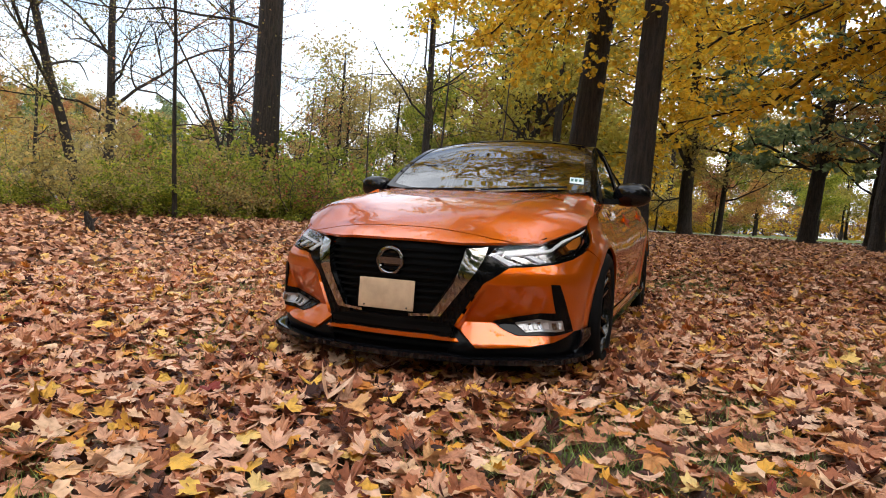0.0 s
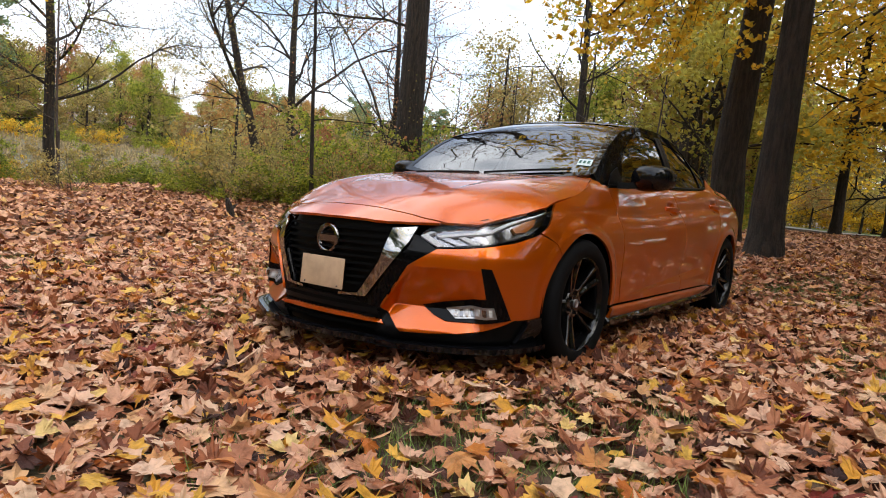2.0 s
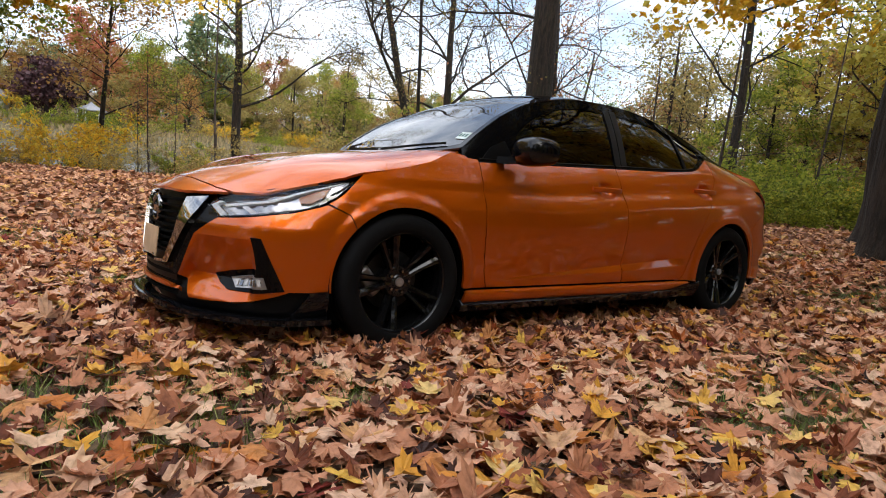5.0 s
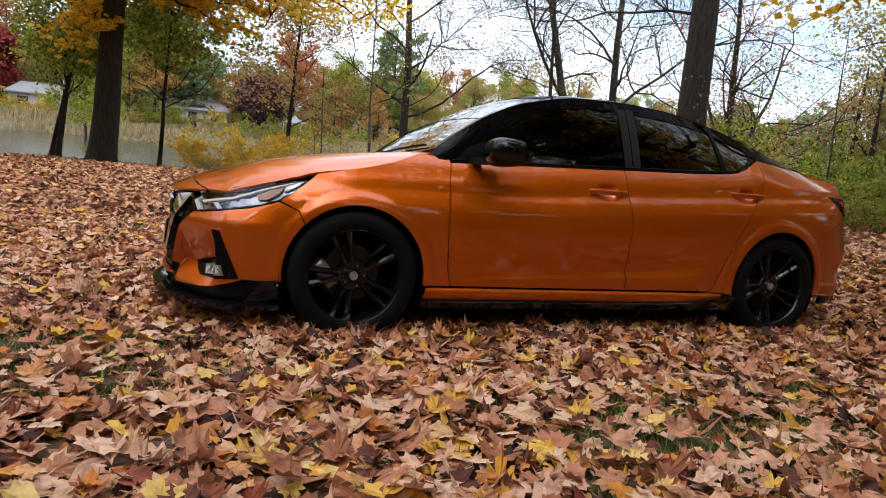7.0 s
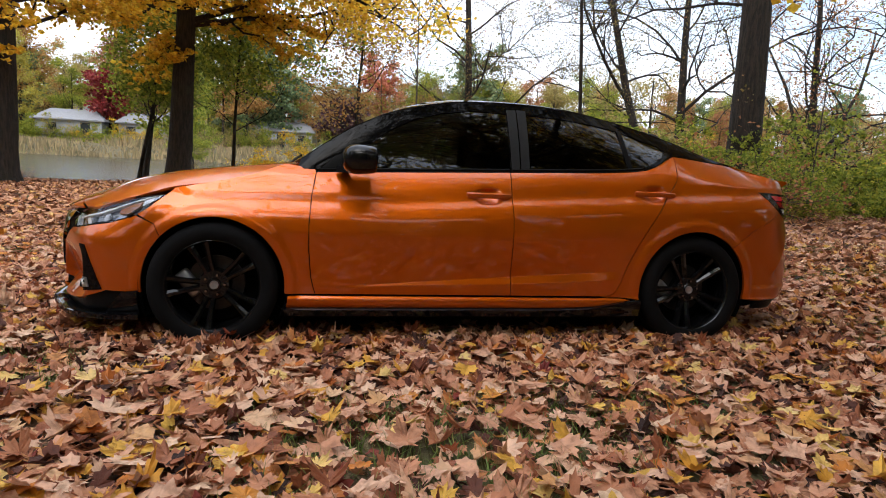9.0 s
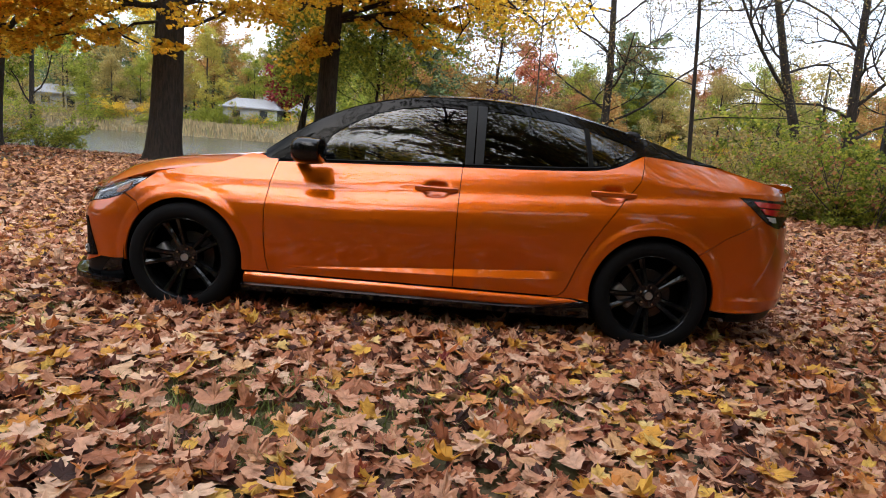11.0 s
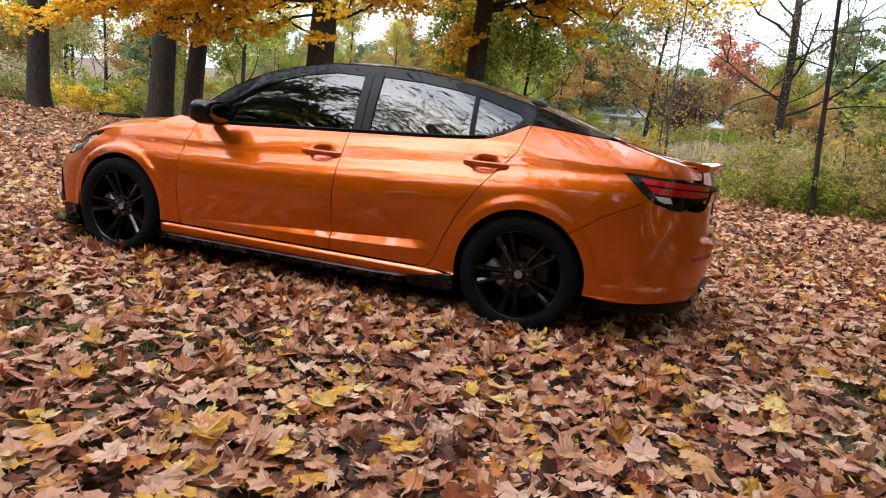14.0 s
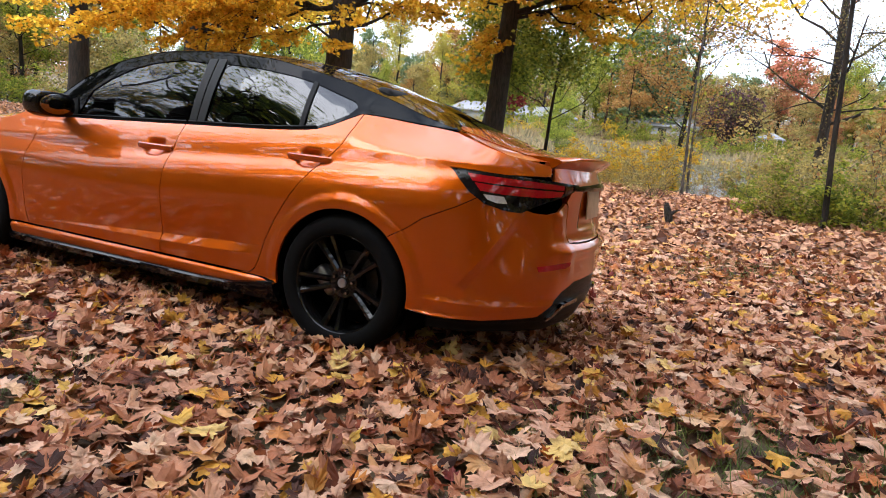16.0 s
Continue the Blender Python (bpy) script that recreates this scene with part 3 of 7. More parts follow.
tree("maple_tree", "dark leaning maple with orange-yellow leaves", -4.39, 20.5, 15, 0.45, M_ORANGE, (0.062, 0.015), 0.37, 20, 0.40, 2, 34, 0.14, 0.85, seed=10, flat=0.32, sides=16, up=0.2, droop=-0.01, spray=(9, 0.14),
     boughs=((6.6, (0.7, 21.0, 5.3), 0.09), (6.2, (-0.2, 20.6, 4.6), 0.07), (6.8, (-1.4, 21.2, 5.4), 0.06), (6.9, (-6.4, 20.0, 5.6), 0.06), (5.6, (-5.5, 20.2, 3.2), 0.03), (5.8, (-5.1, 21.2, 3.3), 0.03), (6.0, (-5.9, 20.6, 3.8), 0.03), (5.0, (-4.3, 19.7, 3.9), 0.03), (7.4, (1.6, 20.6, 6.6), 0.08), (7.4, (-1.2, 19.2, 6.0), 0.06), (7.2, (-3.2, 18.6, 5.6), 0.05)),
     arms=((5.9, (0.95, 0.1, 0.18), 5.5, 0.11), (6.6, (0.85, -0.4, 0.35), 5.0, 0.10)))
tree("maple_tree", "forked maple with spreading limbs and orange-yellow leaves", -7.61, 14.35, 13, 0.50, M_ORANGE, (0.038, 0.026), 0.34, 20, 0.46, 2, 34, 0.12, 0.85, seed=19, flat=0.32, sides=16, up=0.25, droop=-0.01, spray=(10, 0.12),
     boughs=((4.6, (-13.7, 9.3, 2.7), 0.08), (4.8, (-12.7, 10.4, 3.1), 0.07), (4.4, (-11.4, 11.4, 2.7), 0.06), (4.2, (-10.2, 12.2, 2.6), 0.05), (5.2, (-9.6, 11.0, 3.8), 0.06), (5.2, (-13.2, 11.2, 4.0), 0.07), (5.4, (-12.0, 8.8, 3.9), 0.07), (5.2, (-14.4, 10.4, 3.6), 0.07),
             (4.6, (-4.6, 15.7, 4.4), 0.05), (5.6, (-3.6, 15.9, 5.4), 0.07), (3.6, (-7.0, 13.5, 3.0), 0.025), (4.6, (-6.4, 13.2, 3.7), 0.03), (5.4, (-8.4, 12.0, 4.2), 0.05)),
     arms=((4.6, (0.9, 0.3, 0.45), 5.5, 0.17), (4.9, (-0.7, -0.3, 0.6), 4.5, 0.13), (4.0, (0.8, 0.5, 0.05), 3.5, 0.06)))
tree("maple_tree", "straight dark maple trunk with yellow leaves", -21.3, 15.73, 15, 0.44, M_ORANGE, (0.01, 0.013), 0.24, 18, 0.42, 2, 42, 0.16, 0.8, seed=12, flat=0.34, up=0.2, droop=-0.015)
tree("maple_tree", "straight dark maple trunk with orange leaves", -15.62, 16.25, 15, 0.50, M_ORANGE, (0.04, 0.036), 0.24, 18, 0.42, 2, 42, 0.15, 0.8, seed=13, flat=0.34, up=0.2, droop=-0.015)
tree("maple_tree", "straight dark maple trunk beside another", -18.3, 21.2, 15, 0.48, M_ORANGE, (0.044, 0.036), 0.26, 16, 0.42, 2, 38, 0.15, 0.8, seed=14, flat=0.34, up=0.2, droop=-0.015)
tree("maple_tree", "dark maple trunk under drooping yellow leaves", 34.6, -0.76, 17, 0.38, M_YELLOW, (0.0, 0.02), 0.16, 18, 0.36, 2, 26, 0.20, 0.8, seed=15, flat=0.4, up=0.12, droop=-0.03)
tree("maple_tree", "slim dark trunk beside the lane", 34.0, 1.55, 16, 0.26, M_YELLOW, (0.0, 0), 0.2, 16, 0.34, 2, 20, 0.20, 0.8, seed=20, flat=0.4, up=0.15, droop=-0.03)
tree("pine_tree", "tall dark pine with drooping green boughs", 26.7, -5.66, 17, 0.32, M_PINE, (0.012, -0.02), 0.14, 30, 0.32, 1, 40, 0.22, 0.6, seed=16, flat=0.25, up=0.02, droop=-0.03)
tree("maple_tree", "dark trunk at the edge of the pines", 20.8, -7.3, 14, 0.24, M_YELLOW, (0.0, 0), 0.3, 14, 0.34, 2, 20, 0.15, 0.6, seed=21, flat=0.35)
tree("slim_tree", "many-stemmed bare tree with reddish leaves", 21.58, 19.7, 13, 0.2, M_RUST, (-0.05, 0.05), 0.12, 15, 0.36, 3, 3, 0.08, 0.45, seed=18,
     arms=((2.2, (0.5, -0.5, 0.9), 7.0, 0.10), (1.8, (-0.5, 0.4, 1.0), 7.0, 0.10), (1.4, (0.8, -0.5, 0.35), 5.0, 0.07)))
tree("slim_tree", "slim leaning tree with green leaves by the pond", -6.97, 25.6, 6.5, 0.10, M_GREEN, (0.16, 0.02), 0.3, 12, 0.40, 2, 18, 0.13, 0.5, seed=22)
tree("slim_tree", "dark leaning tree with green-yellow leaves by the pond", -7.0, 26.7, 8, 0.15, M_GREEN, (0.10, 0.0), 0.28, 14, 0.36, 2, 18, 0.13, 0.5, seed=26)
tree("slim_tree", "crooked thin tree with a broad green crown", -2.8, 22.9, 7.0, 0.085, M_GREEN, (0.06, 0.03), 0.3, 16, 0.48, 2, 16, 0.12, 0.5, seed=27)
tree("slim_tree", "slender tree with a broad crown of orange leaves", 2.2, 26.1, 8.2, 0.12, M_FAR_ORANGE, (0.03, 0.02), 0.28, 18, 0.44, 2, 12, 0.10, 0.5, seed=28)

# saplings with a few leaves along the edge of the lawn
sapling = tree("sapling", "thin sapling with a few green leaves", 12.6, 9.6, 4.2, 0.030, M_GREEN, (0.03, 0.02), 0.2, 10, 0.3, 1, 3, 0.05, 0.25, seed=31, sides=6, group="saplings at the lawn's edge", bark=M_TWIG)
sapling_b = tree("sapling", "thin bare sapling with crossing twigs", 14.2, 8.4, 5.0, 0.035, M_SPECK, (-0.04, 0.02), 0.15, 12, 0.32, 2, 1, 0.035, 0.25, seed=32, sides=6, group="saplings at the lawn's edge", bark=M_TWIG)
bank = random.Random(5)
EDGE = [(-12, 25), (-6, 25.5), (-2, 23), (0.5, 16), (2.4, 11.5), (4.0, 9.2), (5.6, 7.0), (6.6, 5.6), (8.2, 5.0), (10, 4.6), (13, 4.8), (17, 4.4), (22, 3.5), (28, 3)]
ex, ey = (np.array(c, float) for c in zip(*EDGE))
el = np.r_[0, np.cumsum(np.hypot(np.diff(ex), np.diff(ey)))]


def along(f, out):
    """A place along the lawn's edge, out metres beyond it."""
    d = f * el[-1]
    x, y = np.interp(d, el, ex), np.interp(d, el, ey)
    x2, y2 = np.interp(d + 0.3, el, ex), np.interp(d + 0.3, el, ey)
    l = math.hypot(x2 - x, y2 - y) + 1e-6
    return x - (y2 - y) / l * out, y + (x2 - x) / l * out


def put(ob, x, y, size, turn, sink=0.05):
    c = copy_thing(ob, pose(x, y, float(ground_z(x, y)) - sink, 0, 0, turn))
    c.scale = (size, size, size * bank.uniform(0.9, 1.15))
    return c


for i in range(20):
    x, y = along((i + bank.random()) / 20, bank.uniform(0.3, 7.0))
    if 6.0 < x < 11 or y > 26:
        continue
    put(bank.choice((sapling, sapling_b)), x, y, bank.uniform(0.7, 1.35), bank.uniform(0, 360))


# a broken stump beside the shrubs
stump_v, stump_f = [], []
tube(stump_v, stump_f, [(0, 0, -0.05), (0.01, 0, 0.12), (-0.03, 0.02, 0.26), (-0.06, 0.03, 0.36)], [0.085, 0.065, 0.055, 0.03], 9)
tube(stump_v, stump_f, [(0.0, 0, 0.16), (0.09, 0.02, 0.24), (0.15, 0.03, 0.27)], [0.035, 0.025, 0.012], 7)
stump = tagged(new("stump", mesh_from("stump", stump_v, stump_f, M_BARK, True)), "short dark broken stump in the leaves", "stump")
stump.location = (3.55, 7.35, float(ground_z(3.55, 7.35)))


# shrubs
def shrub(label, x, y, height, leaves, per, size, seed, stems=12, depth=2):
    r = np.random.default_rng(seed)
    root = new("shrub")
    root.location = (x, y, float(ground_z(x, y)) - 0.05)
    verts, faces, ends = [], [], []
    for i in range(stems):
        a = r.uniform(0, 2 * np.pi)
        w = np.array([math.cos(a) * 0.75, math.sin(a) * 0.75, r.uniform(0.5, 1.2)])
        limb(verts, faces, ends, (0.25 * math.cos(a), 0.25 * math.sin(a), 0), w / np.linalg.norm(w), height * r.uniform(0.6, 1.0), 0.016, depth, 4, -0.02, r, 0.2, 3)
    stem = new("stem", mesh_from("stem", verts, faces, M_TWIG, True))
    stem.parent = root
    foliage = new("foliage", leaf_cloud("foliage", ends, height * 0.09, per, size, leaves))
    foliage.parent = root
    return tagged(root, label, "shrub", "shrubs at the lawn's edge")


bushes = [
    shrub("leafy green shrub turning yellow", 8.6, 9.8, 1.8, M_GREEN, 17, 0.078, 41),
    shrub("sparse olive shrub with bare twigs", 6.6, 11.6, 2.0, M_OLIVE, 8, 0.07, 42),
    shrub("yellow-leaved bush by the pond", 0.8, 24.5, 2.2, M_YELLOW, 15, 0.085, 43),
    shrub("low bare brown thicket", 8.4, 6.8, 1.5, M_RUST, 2, 0.06, 44),
]
for i in range(50):
    f = (i + bank.random()) / 50
    if (0.47 <= f < 0.62 and bank.random() < 0.45) or (f < 0.28 and bank.random() < 0.7) or (0.28 <= f < 0.47 and bank.random() < 0.88):
        continue
    x, y = along(f, bank.choice((0.4, 1.0, 1.8, 3.0, 4.5)) * bank.uniform(0.7, 1.3))
    low = 0.45 if 0.2 < f < 0.6 else 0.42 if f < 0.76 else 0.7
    put(bushes[bank.choices((0, 1, 2, 3), (5, 2, 3 if f < 0.5 else 1, 1))[0]], x, y, bank.uniform(0.75, 1.3) * low, bank.uniform(0, 360))
for x, y, k, s in ((-1.2, 25, 2, 0.75), (9.4, 8.6, 0, 0.8), (12.8, 9.2, 0, 1.0), (10.2, 7.2, 0, 0.5), (13.6, 6.0, 0, 0.9), (16.5, 6.5, 0, 1.0), (8.9, 8.2, 0, 0.6), (9.6, 11.6, 0, 0.9), (12.4, 12.0, 0, 1.1), (15, 9.5, 0, 1.1), (19, 7.5, 0, 1.1), (6.9, 8.9, 3, 0.9), (8.0, 8.0, 3, 0.8), (5.2, 9.9, 1, 0.6), (5.9, 9.2, 0, 0.55), (6.5, 8.5, 0, 0.6), (7.2, 8.0, 1, 0.65), (2.9, 12.0, 1, 0.5)):
    put(bushes[k], x, y, s, bank.uniform(0, 360))

# woods: a few kinds, repeated
far_kinds = []
for k, (leaves, label, h, per) in enumerate(((M_OLIVE, "olive-brown autumn tree beyond the pond", 13, 8), (M_FAR_YELLOW, "yellow autumn tree in the woods", 15, 9), (M_FAR_ORANGE, "orange autumn tree in the woods", 13, 9), (M_RUST, "rust-red autumn tree in the woods", 12, 9),
                                            (M_GREEN, "green tree turning yellow in the woods", 14, 9), (M_OLIVE, "half-bare grey tree in the woods", 14, 2))):
    far_kinds.append(tree("woodland_tree", label, -60 + 11 * k, 92 + 3 * (k % 2), h, 0.26, leaves, (0, 0), 0.14, 11, 0.34, 2, per * 3, 0.21, 0.75, seed=60 + k, sides=7, group="woodland trees"))
far_kinds.append(tree("pine_tree", "dark green pine in the woods", 24, 93, 16, 0.25, M_PINE, (0, 0), 0.1, 34, 0.24, 1, 24, 0.34, 0.6, seed=70, sides=7, group="woodland trees", up=0.0, droop=-0.05))
woods = random.Random(11)
for i in range(70):
    x = -95 + 240 * (i + woods.random()) / 70
    y = woods.uniform(82, 118)
    put(far_kinds[woods.choices(range(7), (8, 0.4, 1.2, 1.2, 4, 4, 3))[0]], x, y, woods.uniform(0.40, 0.68) * (1.4 if x > 34 else 0.92 if x > 4 else 1.2), woods.uniform(0, 360))
for i in range(10):
    x, y = woods.uniform(40, 64), woods.uniform(-36, 4)
    put(far_kinds[woods.choices(range(7), (1, 6, 2, 0, 4, 2, 1))[0]], x, y, woods.uniform(0.75, 1.1), woods.uniform(0, 360))
for i in range(10):
    x, y = woods.uniform(24, 50), woods.uniform(9, 22)
    put(far_kinds[woods.choices(range(7), (3, 1, 2, 3, 1, 3, 0))[0]], x, y, woods.uniform(0.40, 0.6), woods.uniform(0, 360))
for i in range(18):
    x, y = woods.uniform(-75, -30), woods.uniform(4, 58)
    put(far_kinds[woods.choices(range(7), (1, 5, 5, 1, 3, 2, 2))[0]], x, y, woods.uniform(0.65, 1.0), woods.uniform(0, 360))
for i in range(24):
    a = math.radians(178 + 190 * (i + woods.random()) / 24)
    d = woods.uniform(15, 40)
    put(far_kinds[woods.choices(range(7), (2, 3, 2, 0, 2, 7, 1))[0]], 1 + d * math.cos(a), -4 + d * math.sin(a), woods.uniform(0.6, 0.95), woods.uniform(0, 360))
for i in range(90):
    x = -110 + 280 * (i + woods.random()) / 90
    y = woods.uniform(96, 165)
    put(far_kinds[woods.choices(range(7), (8, 1, 2, 2, 3, 6, 3))[0]], x, y, woods.uniform(0.46, 0.74) * (1.3 if x > 34 else 0.85 if x > 0 else 1.15), woods.uniform(0, 360))
for i in range(40):
    a = math.radians(218 + 112 * (i + woods.random()) / 40)
    d = woods.uniform(22, 48)
    put(far_kinds[woods.choices(range(7), (3, 3, 2, 1, 4, 3, 2))[0]], 1 + d * math.cos(a), -4 + d * math.sin(a), woods.uniform(0.8, 1.15), woods.uniform(0, 360))
for i in range(34):
    put(far_kinds[woods.choices(range(7), (6, 0.6, 1.2, 1, 4, 5, 3))[0]], -45 + 100 * (i + woods.random()) / 34, woods.uniform(89, 97), woods.uniform(0.42, 0.72), woods.uniform(0, 360))
for x, y, k, s in ((6.0, 84, 0, 0.55), (11.5, 82, 0, 0.50), (14, 84, 3, 0.55), (1, 84, 2, 0.55), (-4, 86, 6, 0.95), (-7.6, 84, 6, 1.0), (-11, 82, 4, 0.8), (-9, 50, 4, 0.35), (20, 84, 2, 0.5), (27, 86, 0, 0.55), (34, 84, 0, 0.7), (42, 84, 5, 0.9), (-20, 84, 5, 0.8), (-35, 82, 1, 0.7), (-8, 80, 2, 0.7), (21, 33, 5, 0.6), (28, 18, 5, 0.6), (-12, 62, 4, 0.5), (30, 7, 1, 0.95), (25, 5, 1, 0.9)):
    put(far_kinds[k], x, y, s, woods.uniform(0, 360))

# tall trees behind the path
canopy = tree("maple_tree", "tall green-leaved maple in the park", 14.0, -13.5, 16, 0.34, M_GREEN, (0.02, 0), 0.30, 14, 0.44, 2, 9, 0.14, 0.6, seed=90, group="tall park maples", up=0.35)
for x, y, s in ((-12, -10, 1.0), (4.5, -11, 1.05), (11.5, -11.5, 0.95), (-6.5, -15, 1.1), (16, -15, 1.1), (1, -18, 1.15), (9, -19, 1.2)):
    put(canopy, x, y, s, woods.uniform(0, 360))

golden = tree("maple_tree", "tall park maple with yellow leaves", 8.6, -11.5, 15, 0.32, M_YELLOW, (0.0, 0), 0.34, 14, 0.42, 2, 9, 0.14, 0.6, seed=91, flat=0.32, group="tall park maples", up=0.4)
for x, y, s in ((-9.5, -20, 0.95), (1.2, -13.4, 1.0), (15, -9.5, 0.9), (-18, -11, 1.1)):
    put(golden, x, y, s, woods.uniform(0, 360))

# mostly unseen trees and bushes, added to darken the horizon the car's nose reflects
for i in range(26):
    a = math.radians(140 + 84 * (i + woods.random()) / 26)
    d = woods.uniform(44, 62)
    put(far_kinds[woods.choices(range(7), (4, 2, 2, 1, 4, 3, 2))[0]], 1 + d * math.cos(a), -4 + d * math.sin(a), woods.uniform(0.6, 0.9), woods.uniform(0, 360))
    put(bushes[woods.choice((0, 1, 3))], 1 + (d - 6) * math.cos(a), -4 + (d - 6) * math.sin(a), woods.uniform(1.5, 2.4), woods.uniform(0, 360))

# undergrowth and more trees behind the pines
for i in range(44):
    put(bushes[woods.choice((0, 1, 1, 2, 3))], woods.uniform(52, 66), -46 + 62 * (i + woods.random()) / 44, woods.uniform(1.2, 2.2), woods.uniform(0, 360))
for i in range(22):
    put(far_kinds[woods.choices(range(7), (2, 4, 2, 1, 3, 0, 1))[0]], woods.uniform(62, 85), -75 + 105 * (i + woods.random()) / 22, woods.uniform(0.7, 1.0), woods.uniform(0, 360), 1.2)

# unseen belt of shrubs behind the path, added to block the bright horizon
for i in range(40):
    a = math.radians(190 + 135 * (i + woods.random()) / 40)
    d = woods.uniform(20, 34)
    put(bushes[woods.choice((0, 1, 2, 0))], 1 + d * math.cos(a), -4 + d * math.sin(a), woods.uniform(1.4, 2.3), woods.uniform(0, 360))

for x, y, k, s in ((44, -5, 2, 0.30), (46, -2.5, 3, 0.34), (42.5, -8.5, 4, 0.28), (49, -11, 1, 0.40), (47.5, 1.5, 0, 0.36), (52, 5, 2, 0.34), (45, -14, 3, 0.30), (55, -6, 4, 0.5), (57, 0, 1, 0.5), (58, -13, 0, 0.5), (60, 7, 5, 0.6)):
    put(far_kinds[k], x, y, s, woods.uniform(0, 360))

# taller woods on the rise beyond the pond
rise_ = random.Random(17)
for i in range(15):
    c = copy_thing(far_kinds[rise_.choices(range(7), (5, 3, 3, 1, 4, 2, 1))[0]], pose(14 + 20 * (i + rise_.random()) / 15, rise_.uniform(90, 106), 0, 0, 0, rise_.uniform(0, 360)))
    c.location.z = float(ground_z(c.location.x, c.location.y)) - 0.05
    c.scale = (rise_.uniform(0.62, 0.8),) * 3

# autumn woods behind the two leaning maples
for i in range(16):
    a, d = math.radians(9 + 25 * (i + rise_.random()) / 16), rise_.uniform(34, 52)
    c = copy_thing(far_kinds[rise_.choices(range(7), (3, 2, 4, 3, 2, 1, 0))[0]], pose(-2 + d * math.cos(a), -3 + d * math.sin(a), 0, 0, 0, rise_.uniform(0, 360)))
    c.location.z = float(ground_z(c.location.x, c.location.y)) - 0.05
    c.scale = (rise_.uniform(0.5, 0.72),) * 3
    b = copy_thing(bushes[rise_.choice((0, 1, 3))], pose(-2 + (d - 5) * math.cos(a + 0.03), -3 + (d - 5) * math.sin(a + 0.03), 0, 0, 0, rise_.uniform(0, 360)))
    b.location.z = float(ground_z(b.location.x, b.location.y)) - 0.05
    b.scale = (rise_.uniform(1.2, 1.8),) * 3

# crimson and purple trees beyond the pond
tree("crimson_tree", "small crimson maple beyond the pond", -25.0, 84.5, 8, 0.2, M_RED, (0, 0), 0.3, 12, 0.36, 2, 10, 0.35, 0.6, seed=81, sides=7)
tree("purple_tree", "small dark purple tree beside a house", 4, 80, 6.5, 0.18, M_PURPLE, (0, 0), 0.12, 12, 0.4, 2, 10, 0.35, 0.6, seed=82, sides=7)

tree("coral_tree", "rounded coral-red tree above the far woods", 9.7, 96, 11.5, 0.25, M_CORAL, (0, 0), 0.3, 13, 0.34, 2, 16, 0.30, 0.6, seed=83, sides=7)

# a fallen log under the maples
log_v, log_f = [], []
tube(log_v, log_f, [(0, -1.0, 0.10), (0.03, -0.4, 0.12), (-0.02, 0.3, 0.11), (0.04, 0.95, 0.10)], [0.12, 0.115, 0.10, 0.085], 10)
tube(log_v, log_f, [(0.02, 0.2, 0.12), (0.16, 0.34, 0.22), (0.24, 0.42, 0.28)], [0.03, 0.022, 0.012], 6)
log_ob = tagged(new("log", mesh_from("log", log_v, log_f, M_BARK, True)), "dark fallen log lying on the leaves", "log")
log_ob.location = (-18.3, 17.0, float(ground_z(-18.3, 17.0)))

# dry grass along the far shore: a bank and the blades on it
rx, ry = np.meshgrid(np.linspace(-110, 150, 180), np.linspace(71.0, 80, 10))
rz = np.maximum(-1.1 + 1.6 * step(71.0, 77, ry) + 0.25 * np.sin(rx * 0.7 + ry) * np.sin(rx * 0.23) * step(71, 73, ry), ground_z(rx, ry) + 0.02)
ri = (np.arange(9)[:, None] * 180 + np.arange(179)[None]).ravel()
tagged(new("reed_bank", mesh_arrays("reed_bank", np.stack([rx, ry, rz], -1).reshape(-1, 3), np.stack([ri, ri + 1, ri + 181, ri + 180], -1).ravel(), np.full(len(ri), 4), M_REED, True)), "low grassy bank at the pond's far shore", "bank", kind="stuff")
nb = 16000
bx, by = rng.uniform(-75, 75, nb), rng.uniform(71.2, 79.5, nb)
bz = np.maximum(-1.15 + 1.6 * step(71.0, 77, by), ground_z(bx, by) - 0.05)
bh = rng.uniform(0.5, 1.15, nb) * (0.75 + 0.35 * np.sin(bx * 0.31 + 2 * np.sin(by)))
tips_ = np.stack([bx + rng.normal(0, 0.22, nb), by, bz + bh], -1)
bw = rng.uniform(0.05, 0.14, nb)
blades = np.stack([np.stack([bx - bw, by, bz], -1), np.stack([bx + bw, by, bz], -1), tips_], 1).reshape(-1, 3)
tagged(new("reeds", mesh_arrays("reeds", blades, np.arange(3 * nb), np.full(nb, 3), M_BLADE)), "tall dry tan grass along the pond's far shore", "reeds", kind="stuff")

for i in range(80):
    put(bushes[bank.choices((0, 1, 2, 3), (3, 4, 1, 2))[0]], -95 + 210 * (i + bank.random()) / 80, bank.uniform(76.5, 81), bank.uniform(0.8, 1.5), bank.uniform(0, 360))
for i in range(60):
    put(bushes[bank.choices((0, 1, 2, 3), (3, 4, 1, 2))[0]], -95 + 210 * (i + bank.random()) / 60, bank.uniform(88, 104), bank.uniform(1.4, 2.4), bank.uniform(0, 360))
for x, y, k, s in ((5.6, 25.6, 0, 0.7), (9.3, 25.4, 0, 0.8), (10.8, 26.0, 1, 0.9), (12.4, 25.2, 0, 0.9), (3.4, 26.0, 1, 0.6), (6.6, 26.4, 2, 0.5), (14.2, 26, 0, 1.0), (16.4, 25, 1, 1.0), (18.5, 24, 0, 1.1), (20.5, 22.5, 0, 1.1), (13.6, 18.5, 0, 0.8), (17.4, 17.0, 0, 1.0), (1.8, 26.4, 0, 0.45)):
    put(bushes[k], x, y, s, bank.uniform(0, 360))

